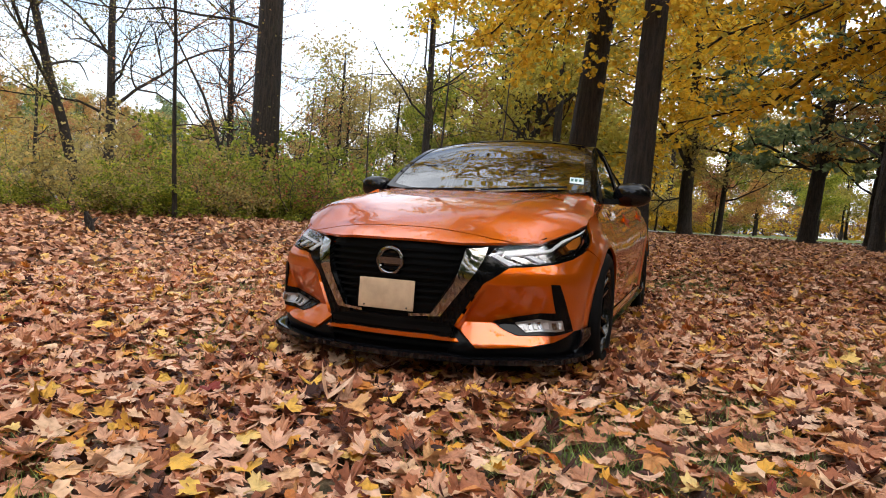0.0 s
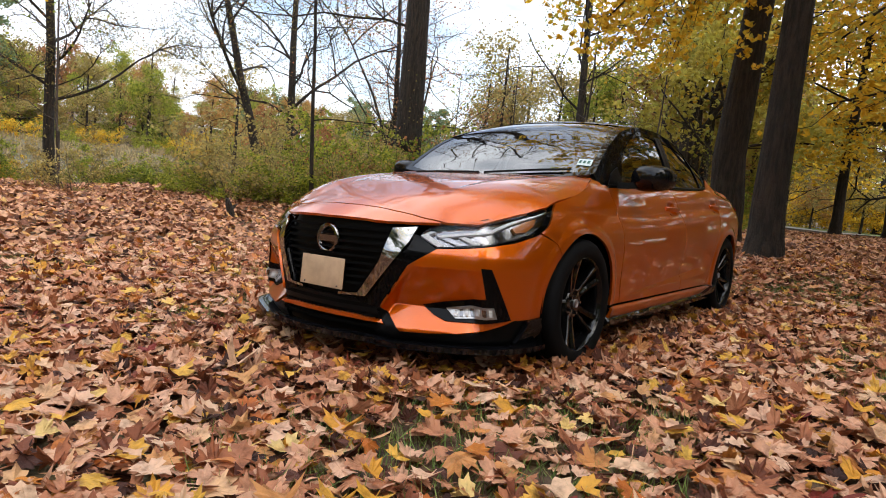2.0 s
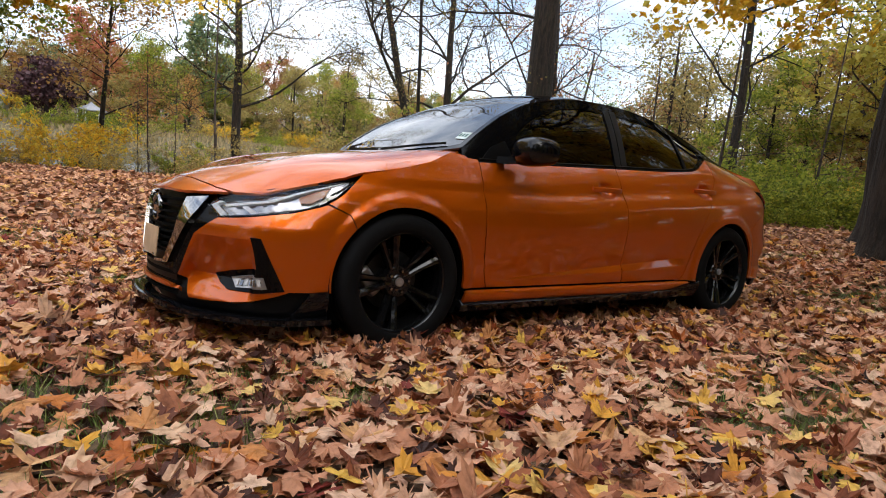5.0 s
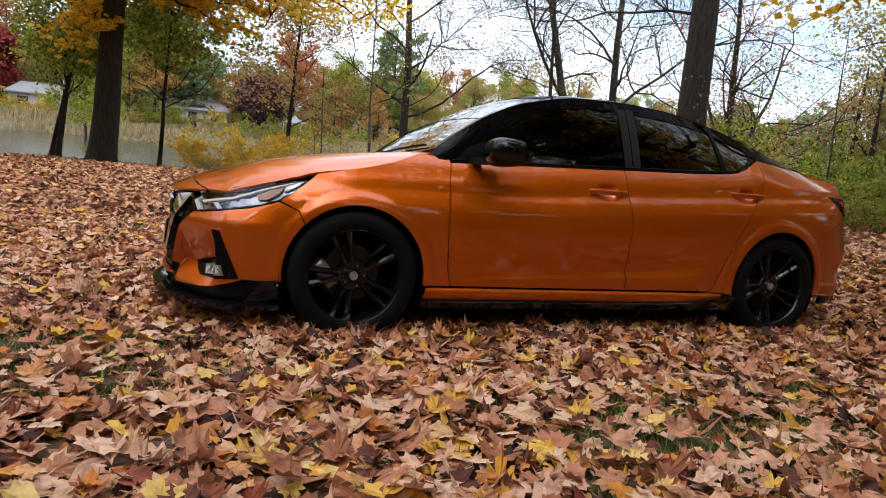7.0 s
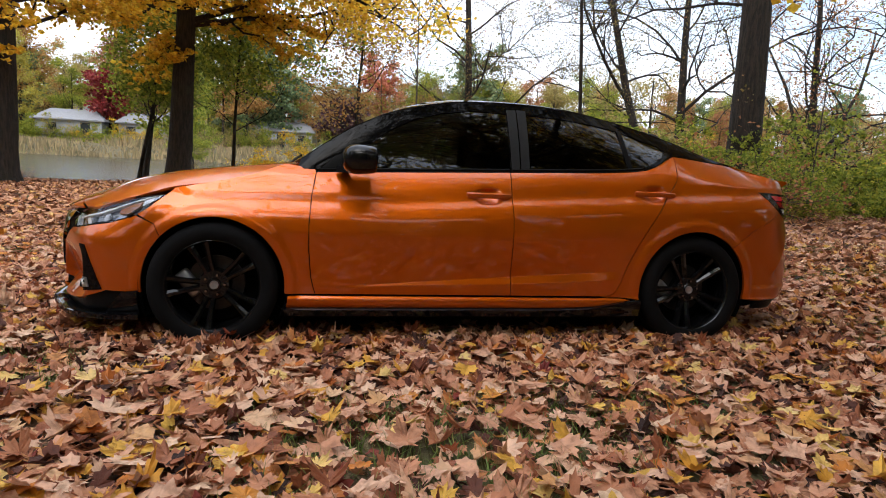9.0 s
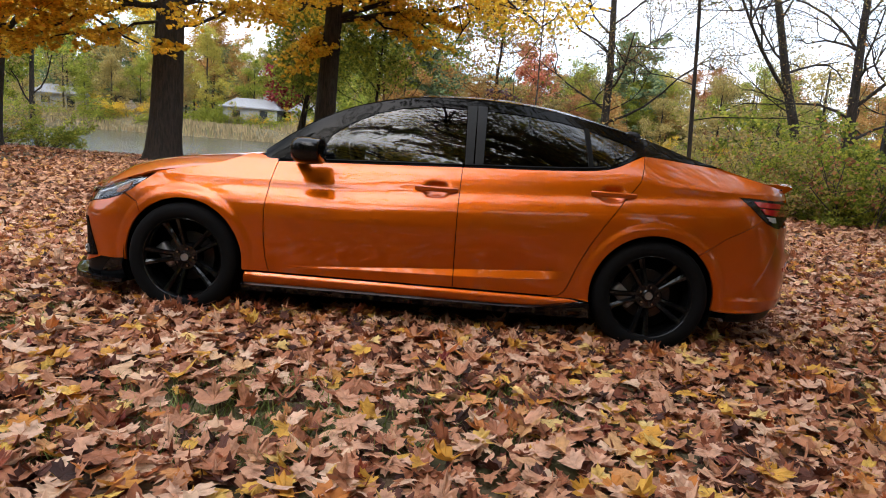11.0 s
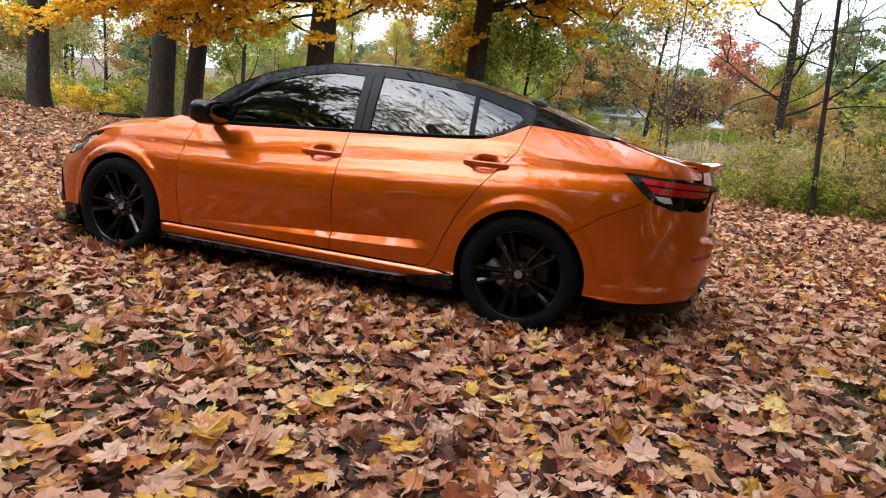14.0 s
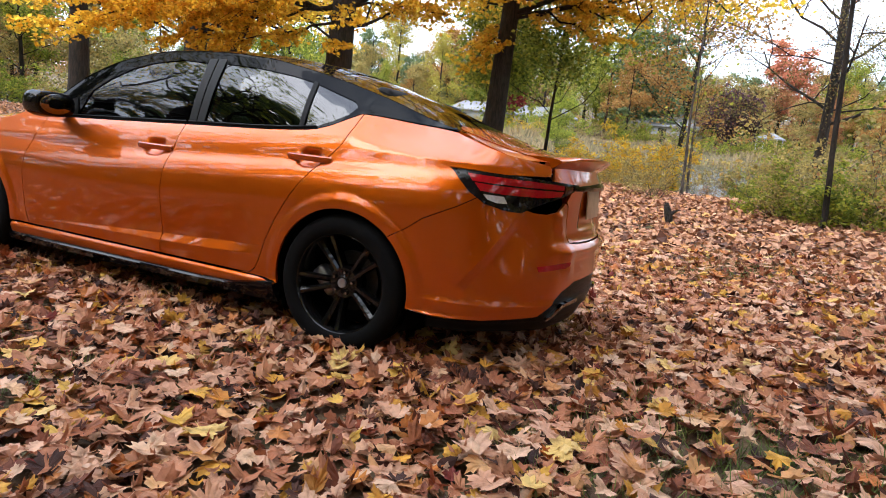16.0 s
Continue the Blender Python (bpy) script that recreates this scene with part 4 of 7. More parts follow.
# houses beyond the pond
M_SIDING, mt, mp_ = material("pale_siding")
mt.links.new(ramp(mt, noise_of(mt, 2, 5, 0.6, (1, 1, 8)), [(0.3, (0.26, 0.27, 0.27)), (0.7, (0.38, 0.38, 0.375))]), mp_.inputs["Base Color"])
M_ROOFING, mt, mp_ = material("grey_shingles")
mt.links.new(ramp(mt, noise_of(mt, 6, 5, 0.7), [(0.3, (0.16, 0.16, 0.165)), (0.7, (0.28, 0.28, 0.29))]), mp_.inputs["Base Color"])
M_PANE, mt, mp_ = material("dark_window_pane")
mp_.inputs["Base Color"].default_value, mp_.inputs["Roughness"].default_value = (0.03, 0.035, 0.04, 1), 0.1


def block(name, size, at, mat, parent):
    bm_ = bmesh.new()
    bmesh.ops.create_cube(bm_, size=1, matrix=Matrix.Translation(at) @ Matrix.Diagonal((*size, 1)))
    me_ = bpy.data.meshes.new(name)
    bm_.to_mesh(me_)
    bm_.free()
    me_.materials.append(mat)
    ob_ = new(name, me_)
    ob_.parent = parent
    return ob_


def house(x, y, turn, width, label):
    root = new("house")
    root.matrix_world = pose(x, y, float(ground_z(x, y)) - 0.1, 0, 0, turn)
    block("wall", (width, 6, 2.5), (0, 0, 1.25), M_SIDING, root)
    w, d = width / 2 + 0.4, 3.5
    rv = [(-w, -d, 2.45), (w, -d, 2.45), (w, d, 2.45), (-w, d, 2.45), (-w + 1.5, 0, 3.7), (w - 1.5, 0, 3.7), (-w, -d, 2.3), (w, -d, 2.3), (w, d, 2.3), (-w, d, 2.3)]
    rf = [(0, 1, 5, 4), (1, 2, 5), (2, 3, 4, 5), (3, 0, 4), (0, 6, 7, 1), (1, 7, 8, 2), (2, 8, 9, 3), (3, 9, 6, 0), (6, 9, 8, 7)]
    top = new("roof", mesh_from("roof", rv, rf, M_ROOFING))
    top.parent = root
    block("chimney", (0.7, 0.7, 1.1), (width * 0.2, 0.5, 3.8), M_SIDING, top)
    n_ = int(width // 2.6)
    for i in range(n_):
        wx = -width / 2 + (i + 0.5) * width / n_
        if i == n_ // 2:
            block("door", (1.0, 0.1, 2.05), (wx, -3.02, 1.05), M_PANE, root)
            continue
        win = block("window", (1.2, 0.1, 1.1), (wx, -3.03, 1.5), M_SIDING, root)
        block("pane", (1.0, 0.06, 0.9), (wx, -3.07, 1.5), M_PANE, win)
    return tagged(root, label, "house")


house(-28.5, 82.5, 8, 7, "low pale house with grey hipped roof")
house(-3.5, 85, -6, 8, "pale single-storey house among autumn trees")
house(-19.5, 84, 12, 8, "low grey-roofed house beyond the pond")
house(-57, 85, 25, 6, "pale blue-grey house behind the maples")

# a small white pavilion on the far shore
M_WHITEWOOD, mt, mp_ = material("white_painted_wood")
mt.links.new(ramp(mt, noise_of(mt, 4, 5, 0.6), [(0.3, (0.50, 0.51, 0.50)), (0.7, (0.66, 0.66, 0.64))]), mp_.inputs["Base Color"])
gazebo = new("gazebo")
gazebo.location = (8.3, 80, float(ground_z(8.3, 80)) - 0.05)
ring = [(math.cos(math.pi * k / 3), math.sin(math.pi * k / 3)) for k in range(6)]
floor_v = [(1.45 * a, 1.45 * b, z) for z in (0.0, 0.22) for a, b in ring]
deck = new("deck", mesh_from("deck", floor_v, [tuple(range(6, 12)), tuple(range(5, -1, -1))] + [(k, (k + 1) % 6, (k + 1) % 6 + 6, k + 6) for k in range(6)], M_WHITEWOOD))
deck.parent = gazebo
roof_v = [(1.65 * a, 1.65 * b, z) for z in (1.95, 2.05) for a, b in ring] + [(0.55 * a, 0.55 * b, 2.55) for a, b in ring] + [(0, 0, 2.95)]
roof_f = [tuple(range(5, -1, -1))] + [(k, (k + 1) % 6, (k + 1) % 6 + 6, k + 6) for k in range(6)] + [(k + 6, (k + 1) % 6 + 6, (k + 1) % 6 + 12, k + 12) for k in range(6)] + [(k + 12, (k + 1) % 6 + 12, 18) for k in range(6)]
cap = new("roof", mesh_from("roof", roof_v, roof_f, M_ROOFING))
cap.parent = gazebo
for k, (a, b) in enumerate(ring):
    block("post", (0.12, 0.12, 1.75), (1.35 * a, 1.35 * b, 1.08), M_WHITEWOOD, gazebo)
    if k != 4:
        c, d = ring[(k + 1) % 6]
        rail = block("railing", (1.30, 0.06, 0.08), (0, 0, 0), M_WHITEWOOD, gazebo)
        rail.matrix_basis = pose(1.35 * (a + c) / 2, 1.35 * (b + d) / 2, 0.95, 0, 0, 60 * k + 120)
tagged(gazebo, "small white wooden gazebo with a grey peaked roof", "gazebo")

# bushes in front of the houses
for x, y, k, s in ((-31, 79, 0, 1.3), (-29, 79.5, 1, 1.2), (-27.5, 78.5, 0, 0.8), (-26, 79, 2, 0.75), (-23.5, 79, 0, 1.2), (-21, 80, 2, 1.1), (-17, 79, 1, 1.3), (-6.5, 80, 0, 1.2), (-1, 80, 0, 1.1), (-55, 74, 0, 1.4), (-49, 75, 1, 1.3), (-46, 76, 0, 1.5)):
    put(bushes[k], x, y, s, bank.uniform(0, 360))

for x, y, k, s in ((-34, 24, 0, 1.2), (-31, 23, 1, 1.3), (-28.5, 24.5, 0, 1.1), (-26, 23, 2, 0.9), (-23, 24.5, 0, 1.2), (-20.5, 23.5, 1, 1.1), (-37, 22, 0, 1.4), (-40, 20, 0, 1.5), (-43, 17, 1, 1.5), (-18.5, 25, 0, 0.9)):
    put(bushes[k], x, y, s, bank.uniform(0, 360))
for x, y, k, s in ((-50, 79, 4, 0.42), (-47, 80, 0, 0.5), (-53.5, 80, 5, 0.5), (-43, 80, 4, 0.45), (-38, 80, 0, 0.5)):
    put(far_kinds[k], x, y, s, bank.uniform(0, 360))

# a pale lane beyond the pines, with mown grass behind it
LANE = np.array([(12.0, -24.0), (20.0, -13.0), (27.6, -6.3), (35.6, -0.5), (41.0, 4.5), (50.0, 13.0), (64.0, 22.0)])
lane_d = np.r_[0, np.cumsum(np.linalg.norm(np.diff(LANE, axis=0), axis=1))]


def beside(d, out):
    """A place d metres along the lane and out metres beyond its near edge."""
    a = np.array([np.interp(d, lane_d, LANE[:, k]) for k in (0, 1)])
    b = np.array([np.interp(d + 1.5, lane_d, LANE[:, k]) - np.interp(d - 1.5, lane_d, LANE[:, k]) for k in (0, 1)])
    b /= np.linalg.norm(b)
    x, y = a + np.array([b[1], -b[0]]) * out
    return x, y, float(ground_z(x, y)) + 0.05


def strip(name, near, far, rows, mat, label, category, raise_=0.0):
    ds = np.arange(2, lane_d[-1] - 2, 1.5)
    v = [beside(d, near + (far - near) * j / (rows - 1)) for d in ds for j in range(rows)]
    f = [(i * rows + j, i * rows + j + 1, (i + 1) * rows + j + 1, (i + 1) * rows + j) for i in range(len(ds) - 1) for j in range(rows - 1)]
    return tagged(new(name, mesh_from(name, [(x, y, z + raise_) for x, y, z in v], f, mat)), label, category, kind="structure")


M_LANE, mt, mp_ = material("pale_asphalt")
mt.links.new(ramp(mt, noise_of(mt, 5, 6, 0.7), [(0.3, (0.24, 0.23, 0.22)), (0.7, (0.36, 0.35, 0.33))]), mp_.inputs["Base Color"])
M_LAWN, mt, mp_ = material("mown_grass")
mt.links.new(ramp(mt, noise_of(mt, 1.3, 7, 0.7), [(0.3, (0.07, 0.10, 0.02)), (0.6, (0.13, 0.18, 0.035)), (0.75, (0.20, 0.14, 0.06))]), mp_.inputs["Base Color"])
mp_.inputs["Roughness"].default_value = 0.9
strip("road", 0.0, 3.2, 3, M_LANE, "pale grey lane through the park", "road", 0.02)
strip("lawn", 3.2, 26.0, 12, M_LAWN, "green mown grass strewn with leaves beyond the lane", "grass")


# ---- car: materials ----
M_PAINT, mt, mp_ = material("orange_metallic_paint")
flake = noise_of(mt, 900, 2, 0.5)
mt.links.new(ramp(mt, flake, [(0.3, (0.44, 0.075, 0.0008)), (0.7, (0.61, 0.111, 0.0012))]), mp_.inputs["Base Color"])
mp_.inputs["Specular IOR Level"].default_value = 0.0
mp_.inputs["Metallic"].default_value = 0.70
mp_.inputs["Roughness"].default_value = 0.36
mp_.inputs["Coat Weight"].default_value = 1.0
mp_.inputs["Coat IOR"].default_value = 1.57
wave_ = node(mt, "ShaderNodeBump", Strength=0.12, Distance=0.02)
mt.links.new(noise_of(mt, 2.6, 2, 0.45, (1, 1, 1.6)), wave_.inputs["Height"])
mt.links.new(wave_.outputs["Normal"], mp_.inputs["Coat Normal"])
dirt = noise_of(mt, 1.7, 6, 0.6)
mt.links.new(ramp(mt, dirt, [(0.4, (0.012, 0.012, 0.012)), (0.75, (0.035, 0.035, 0.035))]), mp_.inputs["Coat Roughness"])


def plain(name, colour, rough, metal=0.0, coat=0.0, grain=0.0, scale=80, gloss=None):
    m, t, p = material(name)
    dark = tuple(c * 0.72 for c in colour)
    t.links.new(ramp(t, noise_of(t, scale, 5, 0.6), [(0.3, dark), (0.7, colour)]), p.inputs["Base Color"])
    p.inputs["Roughness"].default_value, p.inputs["Metallic"].default_value = rough, metal
    p.inputs["Coat Weight"].default_value, p.inputs["Coat Roughness"].default_value = coat, 0.03
    p.inputs["Specular IOR Level"].default_value = gloss if gloss is not None else 0.1 if coat else 0.25
    if grain:
        bump(t, p, noise_of(t, scale * 3, 3, 0.6), grain, 0.002)
    return m


M_GLOSS = plain("gloss_black_paint", (0.004, 0.004, 0.005), 0.12, 0, 0.7, gloss=0.0)
M_SATIN = plain("satin_black_plastic", (0.004, 0.004, 0.0045), 0.40, 0, 0, 0.3, gloss=0.1)
M_FRAME = plain("black_window_trim", (0.003, 0.003, 0.0035), 0.16, 0, 0.25, gloss=0.0)
M_LINER = plain("dark_liner", (0.004, 0.004, 0.004), 0.9, gloss=0.05)
M_PILLAR = plain("matt_black_pillar_film", (0.012, 0.012, 0.013), 0.5)
M_TYRE = plain("tyre_rubber", (0.0040, 0.0040, 0.0045), 0.8, 0, 0, 0.5, 40, gloss=0.12)
M_RIM = plain("gloss_black_alloy", (0.006, 0.006, 0.0065), 0.12, 0.0, 0.65, gloss=0.05)
M_CAST = plain("bare_cast_metal", (0.42, 0.42, 0.43), 0.4, 0.8, 0, 0.3, 30)
M_STEEL = plain("brushed_brake_steel", (0.06, 0.058, 0.056), 0.45, 1.0)
M_CHROME = plain("chrome", (0.40, 0.39, 0.38), 0.05, 1.0)
M_DCHROME = plain("dark_chrome", (0.24, 0.24, 0.25), 0.12, 1.0)
M_LAMPBACK = plain("lamp_housing", (0.30, 0.30, 0.31), 0.10, 1.0, 0, 0.6, 10)
M_WHITE = plain("white_light_guide", (0.80, 0.81, 0.82), 0.25)
M_CLEAR = plain("clear_grey_lens", (0.62, 0.62, 0.63), 0.1, 0, 1.0)
M_AMBER = plain("amber_reflector", (0.36, 0.11, 0.012), 0.2, 0, 1.0)
M_REDLENS = plain("red_lamp_lens", (0.42, 0.008, 0.014), 0.12, 0, 1.0)
M_REDDARK = plain("dark_red_lamp_lens", (0.075, 0.003, 0.005), 0.1, 0, 1.0)
M_SMOKE = plain("smoked_lamp_lens", (0.012, 0.010, 0.010), 0.08, 0, 0.6, gloss=0.0)
M_PLATE = plain("blank_tan_plate", (0.58, 0.41, 0.26), 0.55, 0, 0, 0.2, 12)
M_SEAT = plain("charcoal_seat_cloth", (0.035, 0.034, 0.034), 0.9, 0, 0, 0.4)
M_DASH = plain("dark_dashboard", (0.02, 0.02, 0.02), 0.6, 0, 0, 0.3)
M_STICK = plain("pale_sticker", (0.62, 0.72, 0.70), 0.5)
M_INK = plain("dark_green_print", (0.03, 0.12, 0.09), 0.5)


def glass(name, tint, gloss, ior=1.65):
    m, t, p = material(name)
    t.nodes.remove(p)
    clear = t.nodes.new("ShaderNodeBsdfTransparent")
    clear.inputs["Color"].default_value = (*tint, 1)
    shine = t.nodes.new("ShaderNodeBsdfGlossy")
    shine.inputs["Roughness"].default_value = 0.015
    shine.inputs["Color"].default_value = (gloss, gloss, gloss, 1)
    fr = t.nodes.new("ShaderNodeFresnel")
    fr.inputs["IOR"].default_value = ior
    wob = node(t, "ShaderNodeBump", Strength=0.06, Distance=0.01)
    t.links.new(noise_of(t, 3.5, 2, 0.5), wob.inputs["Height"])
    t.links.new(wob.outputs["Normal"], shine.inputs["Normal"])
    ms = t.nodes.new("ShaderNodeMixShader")
    t.links.new(fr.outputs["Fac"], ms.inputs["Fac"])
    t.links.new(clear.outputs["BSDF"], ms.inputs[1])
    t.links.new(shine.outputs["BSDF"], ms.inputs[2])
    t.links.new(ms.outputs["Shader"], t.nodes["Material Output"].inputs["Surface"])
    return m


M_GLASS = glass("tinted_side_glass", (0.16, 0.17, 0.17), 1.0)
M_WIND = glass("windscreen_glass", (0.28, 0.30, 0.29), 1.0, 2.0)
M_DARKGLASS = glass("privacy_glass", (0.05, 0.05, 0.05), 1.0)
M_LENS = glass("clear_lamp_cover", (0.94, 0.94, 0.95), 1.0, 1.3)


# ---- car: the shape of its skin ----
def curve(knots):
    """A smooth line through (place, value) knots, level at its ends."""
    xs, ys = (np.array(c, float) for c in zip(*knots))
    h = np.diff(xs)
    slope = np.diff(ys) / h
    m = np.zeros(len(xs))
    for i in range(1, len(xs) - 1):
        if slope[i - 1] * slope[i] > 0:
            a, b = 2 * h[i] + h[i - 1], h[i] + 2 * h[i - 1]
            m[i] = (a + b) / (a / slope[i - 1] + b / slope[i])
    m[0], m[-1] = slope[0], slope[-1]

    def at(v):
        v = np.clip(np.asarray(v, float), xs[0], xs[-1])
        i = np.clip(np.searchsorted(xs, v) - 1, 0, len(h) - 1)
        s = (v - xs[i]) / h[i]
        return ((2 * s ** 3 - 3 * s ** 2 + 1) * ys[i] + (s ** 3 - 2 * s ** 2 + s) * h[i] * m[i] + (3 * s ** 2 - 2 * s ** 3) * ys[i + 1] + (s ** 3 - s ** 2) * h[i] * m[i + 1])
    return at


PLAN = [(-0.928, 0.0), (-0.915, -0.17), (-0.868, -0.36), (-0.792, -0.52), (-0.655, -0.738), (-0.56, -0.80), (-0.46, -0.838), (-0.30, -0.868), (-0.1, -0.887), (0.2, -0.893), (0.7, -0.897), (1.5, -0.900), (2.3, -0.902),
        (2.7, -0.902), (3.0, -0.888), (3.2, -0.862), (3.36, -0.805), (3.48, -0.705), (3.575, -0.585), (3.64, -0.47), (3.688, -0.24), (3.705, 0.0)]
_p = np.array(PLAN)
_t = np.r_[0, np.cumsum(np.sqrt(np.linalg.norm(np.diff(_p, axis=0), axis=1)))]
_m = np.gradient(_p, _t, axis=0)
_m[0], _m[-1] = (0, _m[0, 1]), (0, _m[-1, 1])
_d = np.linspace(0, _t[-1], 4000)
_i = np.clip(np.searchsorted(_t, _d) - 1, 0, len(_t) - 2)
_h = (_t[_i + 1] - _t[_i])[:, None]
_s = ((_d - _t[_i])[:, None]) / _h
PLAN_XY = (2 * _s ** 3 - 3 * _s ** 2 + 1) * _p[_i] + (_s ** 3 - 2 * _s ** 2 + _s) * _h * _m[_i] + (3 * _s ** 2 - 2 * _s ** 3) * _p[_i + 1] + (_s ** 3 - _s ** 2) * _h * _m[_i + 1]
PLAN_U = np.r_[0, np.cumsum(np.linalg.norm(np.diff(PLAN_XY, axis=0), axis=1))]
PLAN_U -= np.interp(0.0, PLAN_XY[:, 0], PLAN_U)
UF, UR = PLAN_U[0], PLAN_U[-1]
_w = np.gradient(PLAN_XY, PLAN_U, axis=0)
_w /= np.linalg.norm(_w, axis=1)[:, None]
PLAN_N = np.stack([_w[:, 1], -_w[:, 0]], -1)


def ux(x):
    return float(np.interp(x, PLAN_XY[:, 0], PLAN_U))


def uy(y):
    """Along the nose, at a distance from the middle line."""
    half = PLAN_XY[:, 0] < 1
    return float(np.interp(y, -PLAN_XY[half, 1], PLAN_U[half]))


def ur(y):
    """Along the tail, at a distance from the middle line."""
    half = PLAN_XY[:, 0] > 2.75
    return float(np.interp(-y, PLAN_XY[half, 1], PLAN_U[half]))


SIDE = curve([(0.10, -0.07), (0.19, -0.036), (0.225, -0.014), (0.262, -0.008), (0.28, -0.02), (0.33, -0.016), (0.42, -0.010), (0.52, -0.003), (0.60, 0), (0.68, -0.010), (0.74, -0.036), (0.79, -0.070), (0.85, -0.094), (0.90, -0.122),
              (0.95, -0.158), (1.0, -0.20), (1.06, -0.255), (1.2, -0.39)])
NOSE = curve([(0.08, -0.07), (0.16, -0.02), (0.20, 0), (0.50, 0.0), (0.55, -0.004), (0.585, -0.018), (0.62, -0.036), (0.66, -0.06), (0.70, -0.09), (0.74, -0.125), (0.82, -0.21)])
TAIL = curve([(0.12, -0.12), (0.20, -0.06), (0.28, -0.03), (0.33, -0.016), (0.45, 0), (0.585, 0.0), (0.61, -0.012), (0.63, -0.032), (0.70, -0.040), (0.80, -0.040), (0.88, -0.035), (0.95, -0.055), (1.0, -0.08), (1.06, -0.14)])

TAIL_FLANK = curve([(0.12, -0.12), (0.20, -0.06), (0.28, -0.028), (0.36, -0.008), (0.45, 0), (0.55, -0.006), (0.65, -0.018), (0.75, -0.030), (0.88, -0.037), (0.95, -0.055), (1.0, -0.08), (1.06, -0.14)])

CORNER_A, CORNER_B, CORNER_C = (3.535, 0.748), (3.285, 0.420), 3.80
CORNER_L = math.hypot(CORNER_A[0] - CORNER_B[0], CORNER_A[1] - CORNER_B[1])


def body(u, z, lift=0.0):
    """The lower skin of the car, left side and round both ends, at u along it and at height z; past the middle line it is mirrored."""
    u, z = np.broadcast_arrays(np.asarray(u, float), np.asarray(z, float))
    flip = np.where((u < UF) | (u > UR), -1.0, 1.0)
    u = np.where(u < UF, 2 * UF - u, np.where(u > UR, 2 * UR - u, u))
    cx, cy = np.interp(u, PLAN_U, PLAN_XY[:, 0]), np.interp(u, PLAN_U, PLAN_XY[:, 1])
    nx, ny = np.interp(u, PLAN_U, PLAN_N[:, 0]), np.interp(u, PLAN_U, PLAN_N[:, 1])
    ay = -cy
    shift = 0.06 * np.clip(cx - 1, 0, 3) * step(0.45, 0.75, z)
    side = SIDE(z - shift)
    zc = 0.335 + 0.063 * (cx - 0.69)
    ledge = 0.012 + 0.034 * step(0.7, 2.0, cx)
    fold = np.where(z > zc, 1 - (z - zc) / 0.20, 1 - (zc - z) / ledge)
    side = side - (0.006 + 0.018 * step(0.8, 1.8, cx)) * np.clip(fold, 0, 1) * step(0.5, 0.9, cx) * (1 - step(2.05, 2.28, cx))
    side = side - 1.0 * np.clip((cx - 2.64) / 0.52, 0, 1.2) * np.clip(z - 0.95, 0, 1)
    for hx, top in ((0.0, 0.0), (2.712, 0.0)):
        r = np.hypot(cx - hx, z - 0.325)
        side = side + 0.012 * (1 - step(0.385, 0.43, r)) * step(0.2, 0.3, z)
    side = side + 0.012 * np.exp(-((z - 0.80 - 0.02 * cx) / 0.035) ** 2) * step(-0.3, 0.0, cx) * (1 - step(0.5, 1.3, cx))
    crease = np.abs(z - (1.002 - 0.11 * (cx - 2.6)))
    side = side + 0.005 * np.clip(1 - crease / 0.06, 0, 1) * step(2.35, 2.75, cx) * (1 - step(3.05, 3.25, cx))
    for hx, hz in ((1.45, 0.838), (2.455, 0.884)):
        side = side - 0.028 * np.exp(-(((cx - hx) / 0.052) ** 4) - ((z - hz) / 0.036) ** 4)
    away = (u - CORNER_A[0]) * 0.79 - (z - CORNER_A[1]) * 0.613
    down = -((u - CORNER_A[0]) * 0.613 + (z - CORNER_A[1]) * 0.79) / CORNER_L
    edge_ = np.where(away < 0, 0.013 * np.exp(np.minimum(away, 0) / 0.09), np.where(away < 0.05, 0.013 - 0.030 * away / 0.05, -0.017 * (1 - step(0.05, 0.27, away))))
    cut = -edge_ * step(-0.04, 0.15, down) * (1 - step(0.86, 1.06, down)) * (cx > 3.05)
    cut = cut - 0.012 * (1 - step(0.335, 0.362, z)) * step(0.24, 0.275, z) * step(3.08, 3.2, cx)
    ridge_u = CORNER_C + (0.775 - z) * 0.33
    cut = cut - 0.014 * np.clip(1 - np.abs(u - ridge_u) / 0.07, 0, 1) * (1 - step(0.74, 0.80, z)) * step(0.44, 0.52, z) * (cx > 3)
    centre = 0.25 + 0.75 * step(0.28, 0.50, ay)
    nose = NOSE(z) * np.where(z > 0.5, centre, 1.0)
    edge = step(-0.01, 0.03, ay - (0.345 + 0.53 * (z - 0.31))) * (1 - step(0.70, 0.75, ay))
    tri = np.where(z > 0.320, (0.503 - z) / 0.183, (z - 0.222) / 0.098)
    nose = nose - 0.074 * np.clip(tri, 0, 1) * edge
    flank = step(0.40, 0.58, ay)
    tail = TAIL(z) * (1 - flank) + TAIL_FLANK(z) * flank - 0.014 * (1 - step(0.20, 0.27, ay)) * step(0.665, 0.70, z) * (1 - step(0.865, 0.885, z)) + 0.014 * np.exp(-((z - 0.585) / 0.03) ** 2) * (1 - flank)
    wf, wr = 1 - step(-0.58, -0.28, cx), step(3.2, 3.5, cx)
    d = side * (1 - wf) * (1 - wr) + nose * wf + tail * wr - cut + lift
    return np.stack([cx + nx * d, (cy + ny * d) * flip, z], -1)


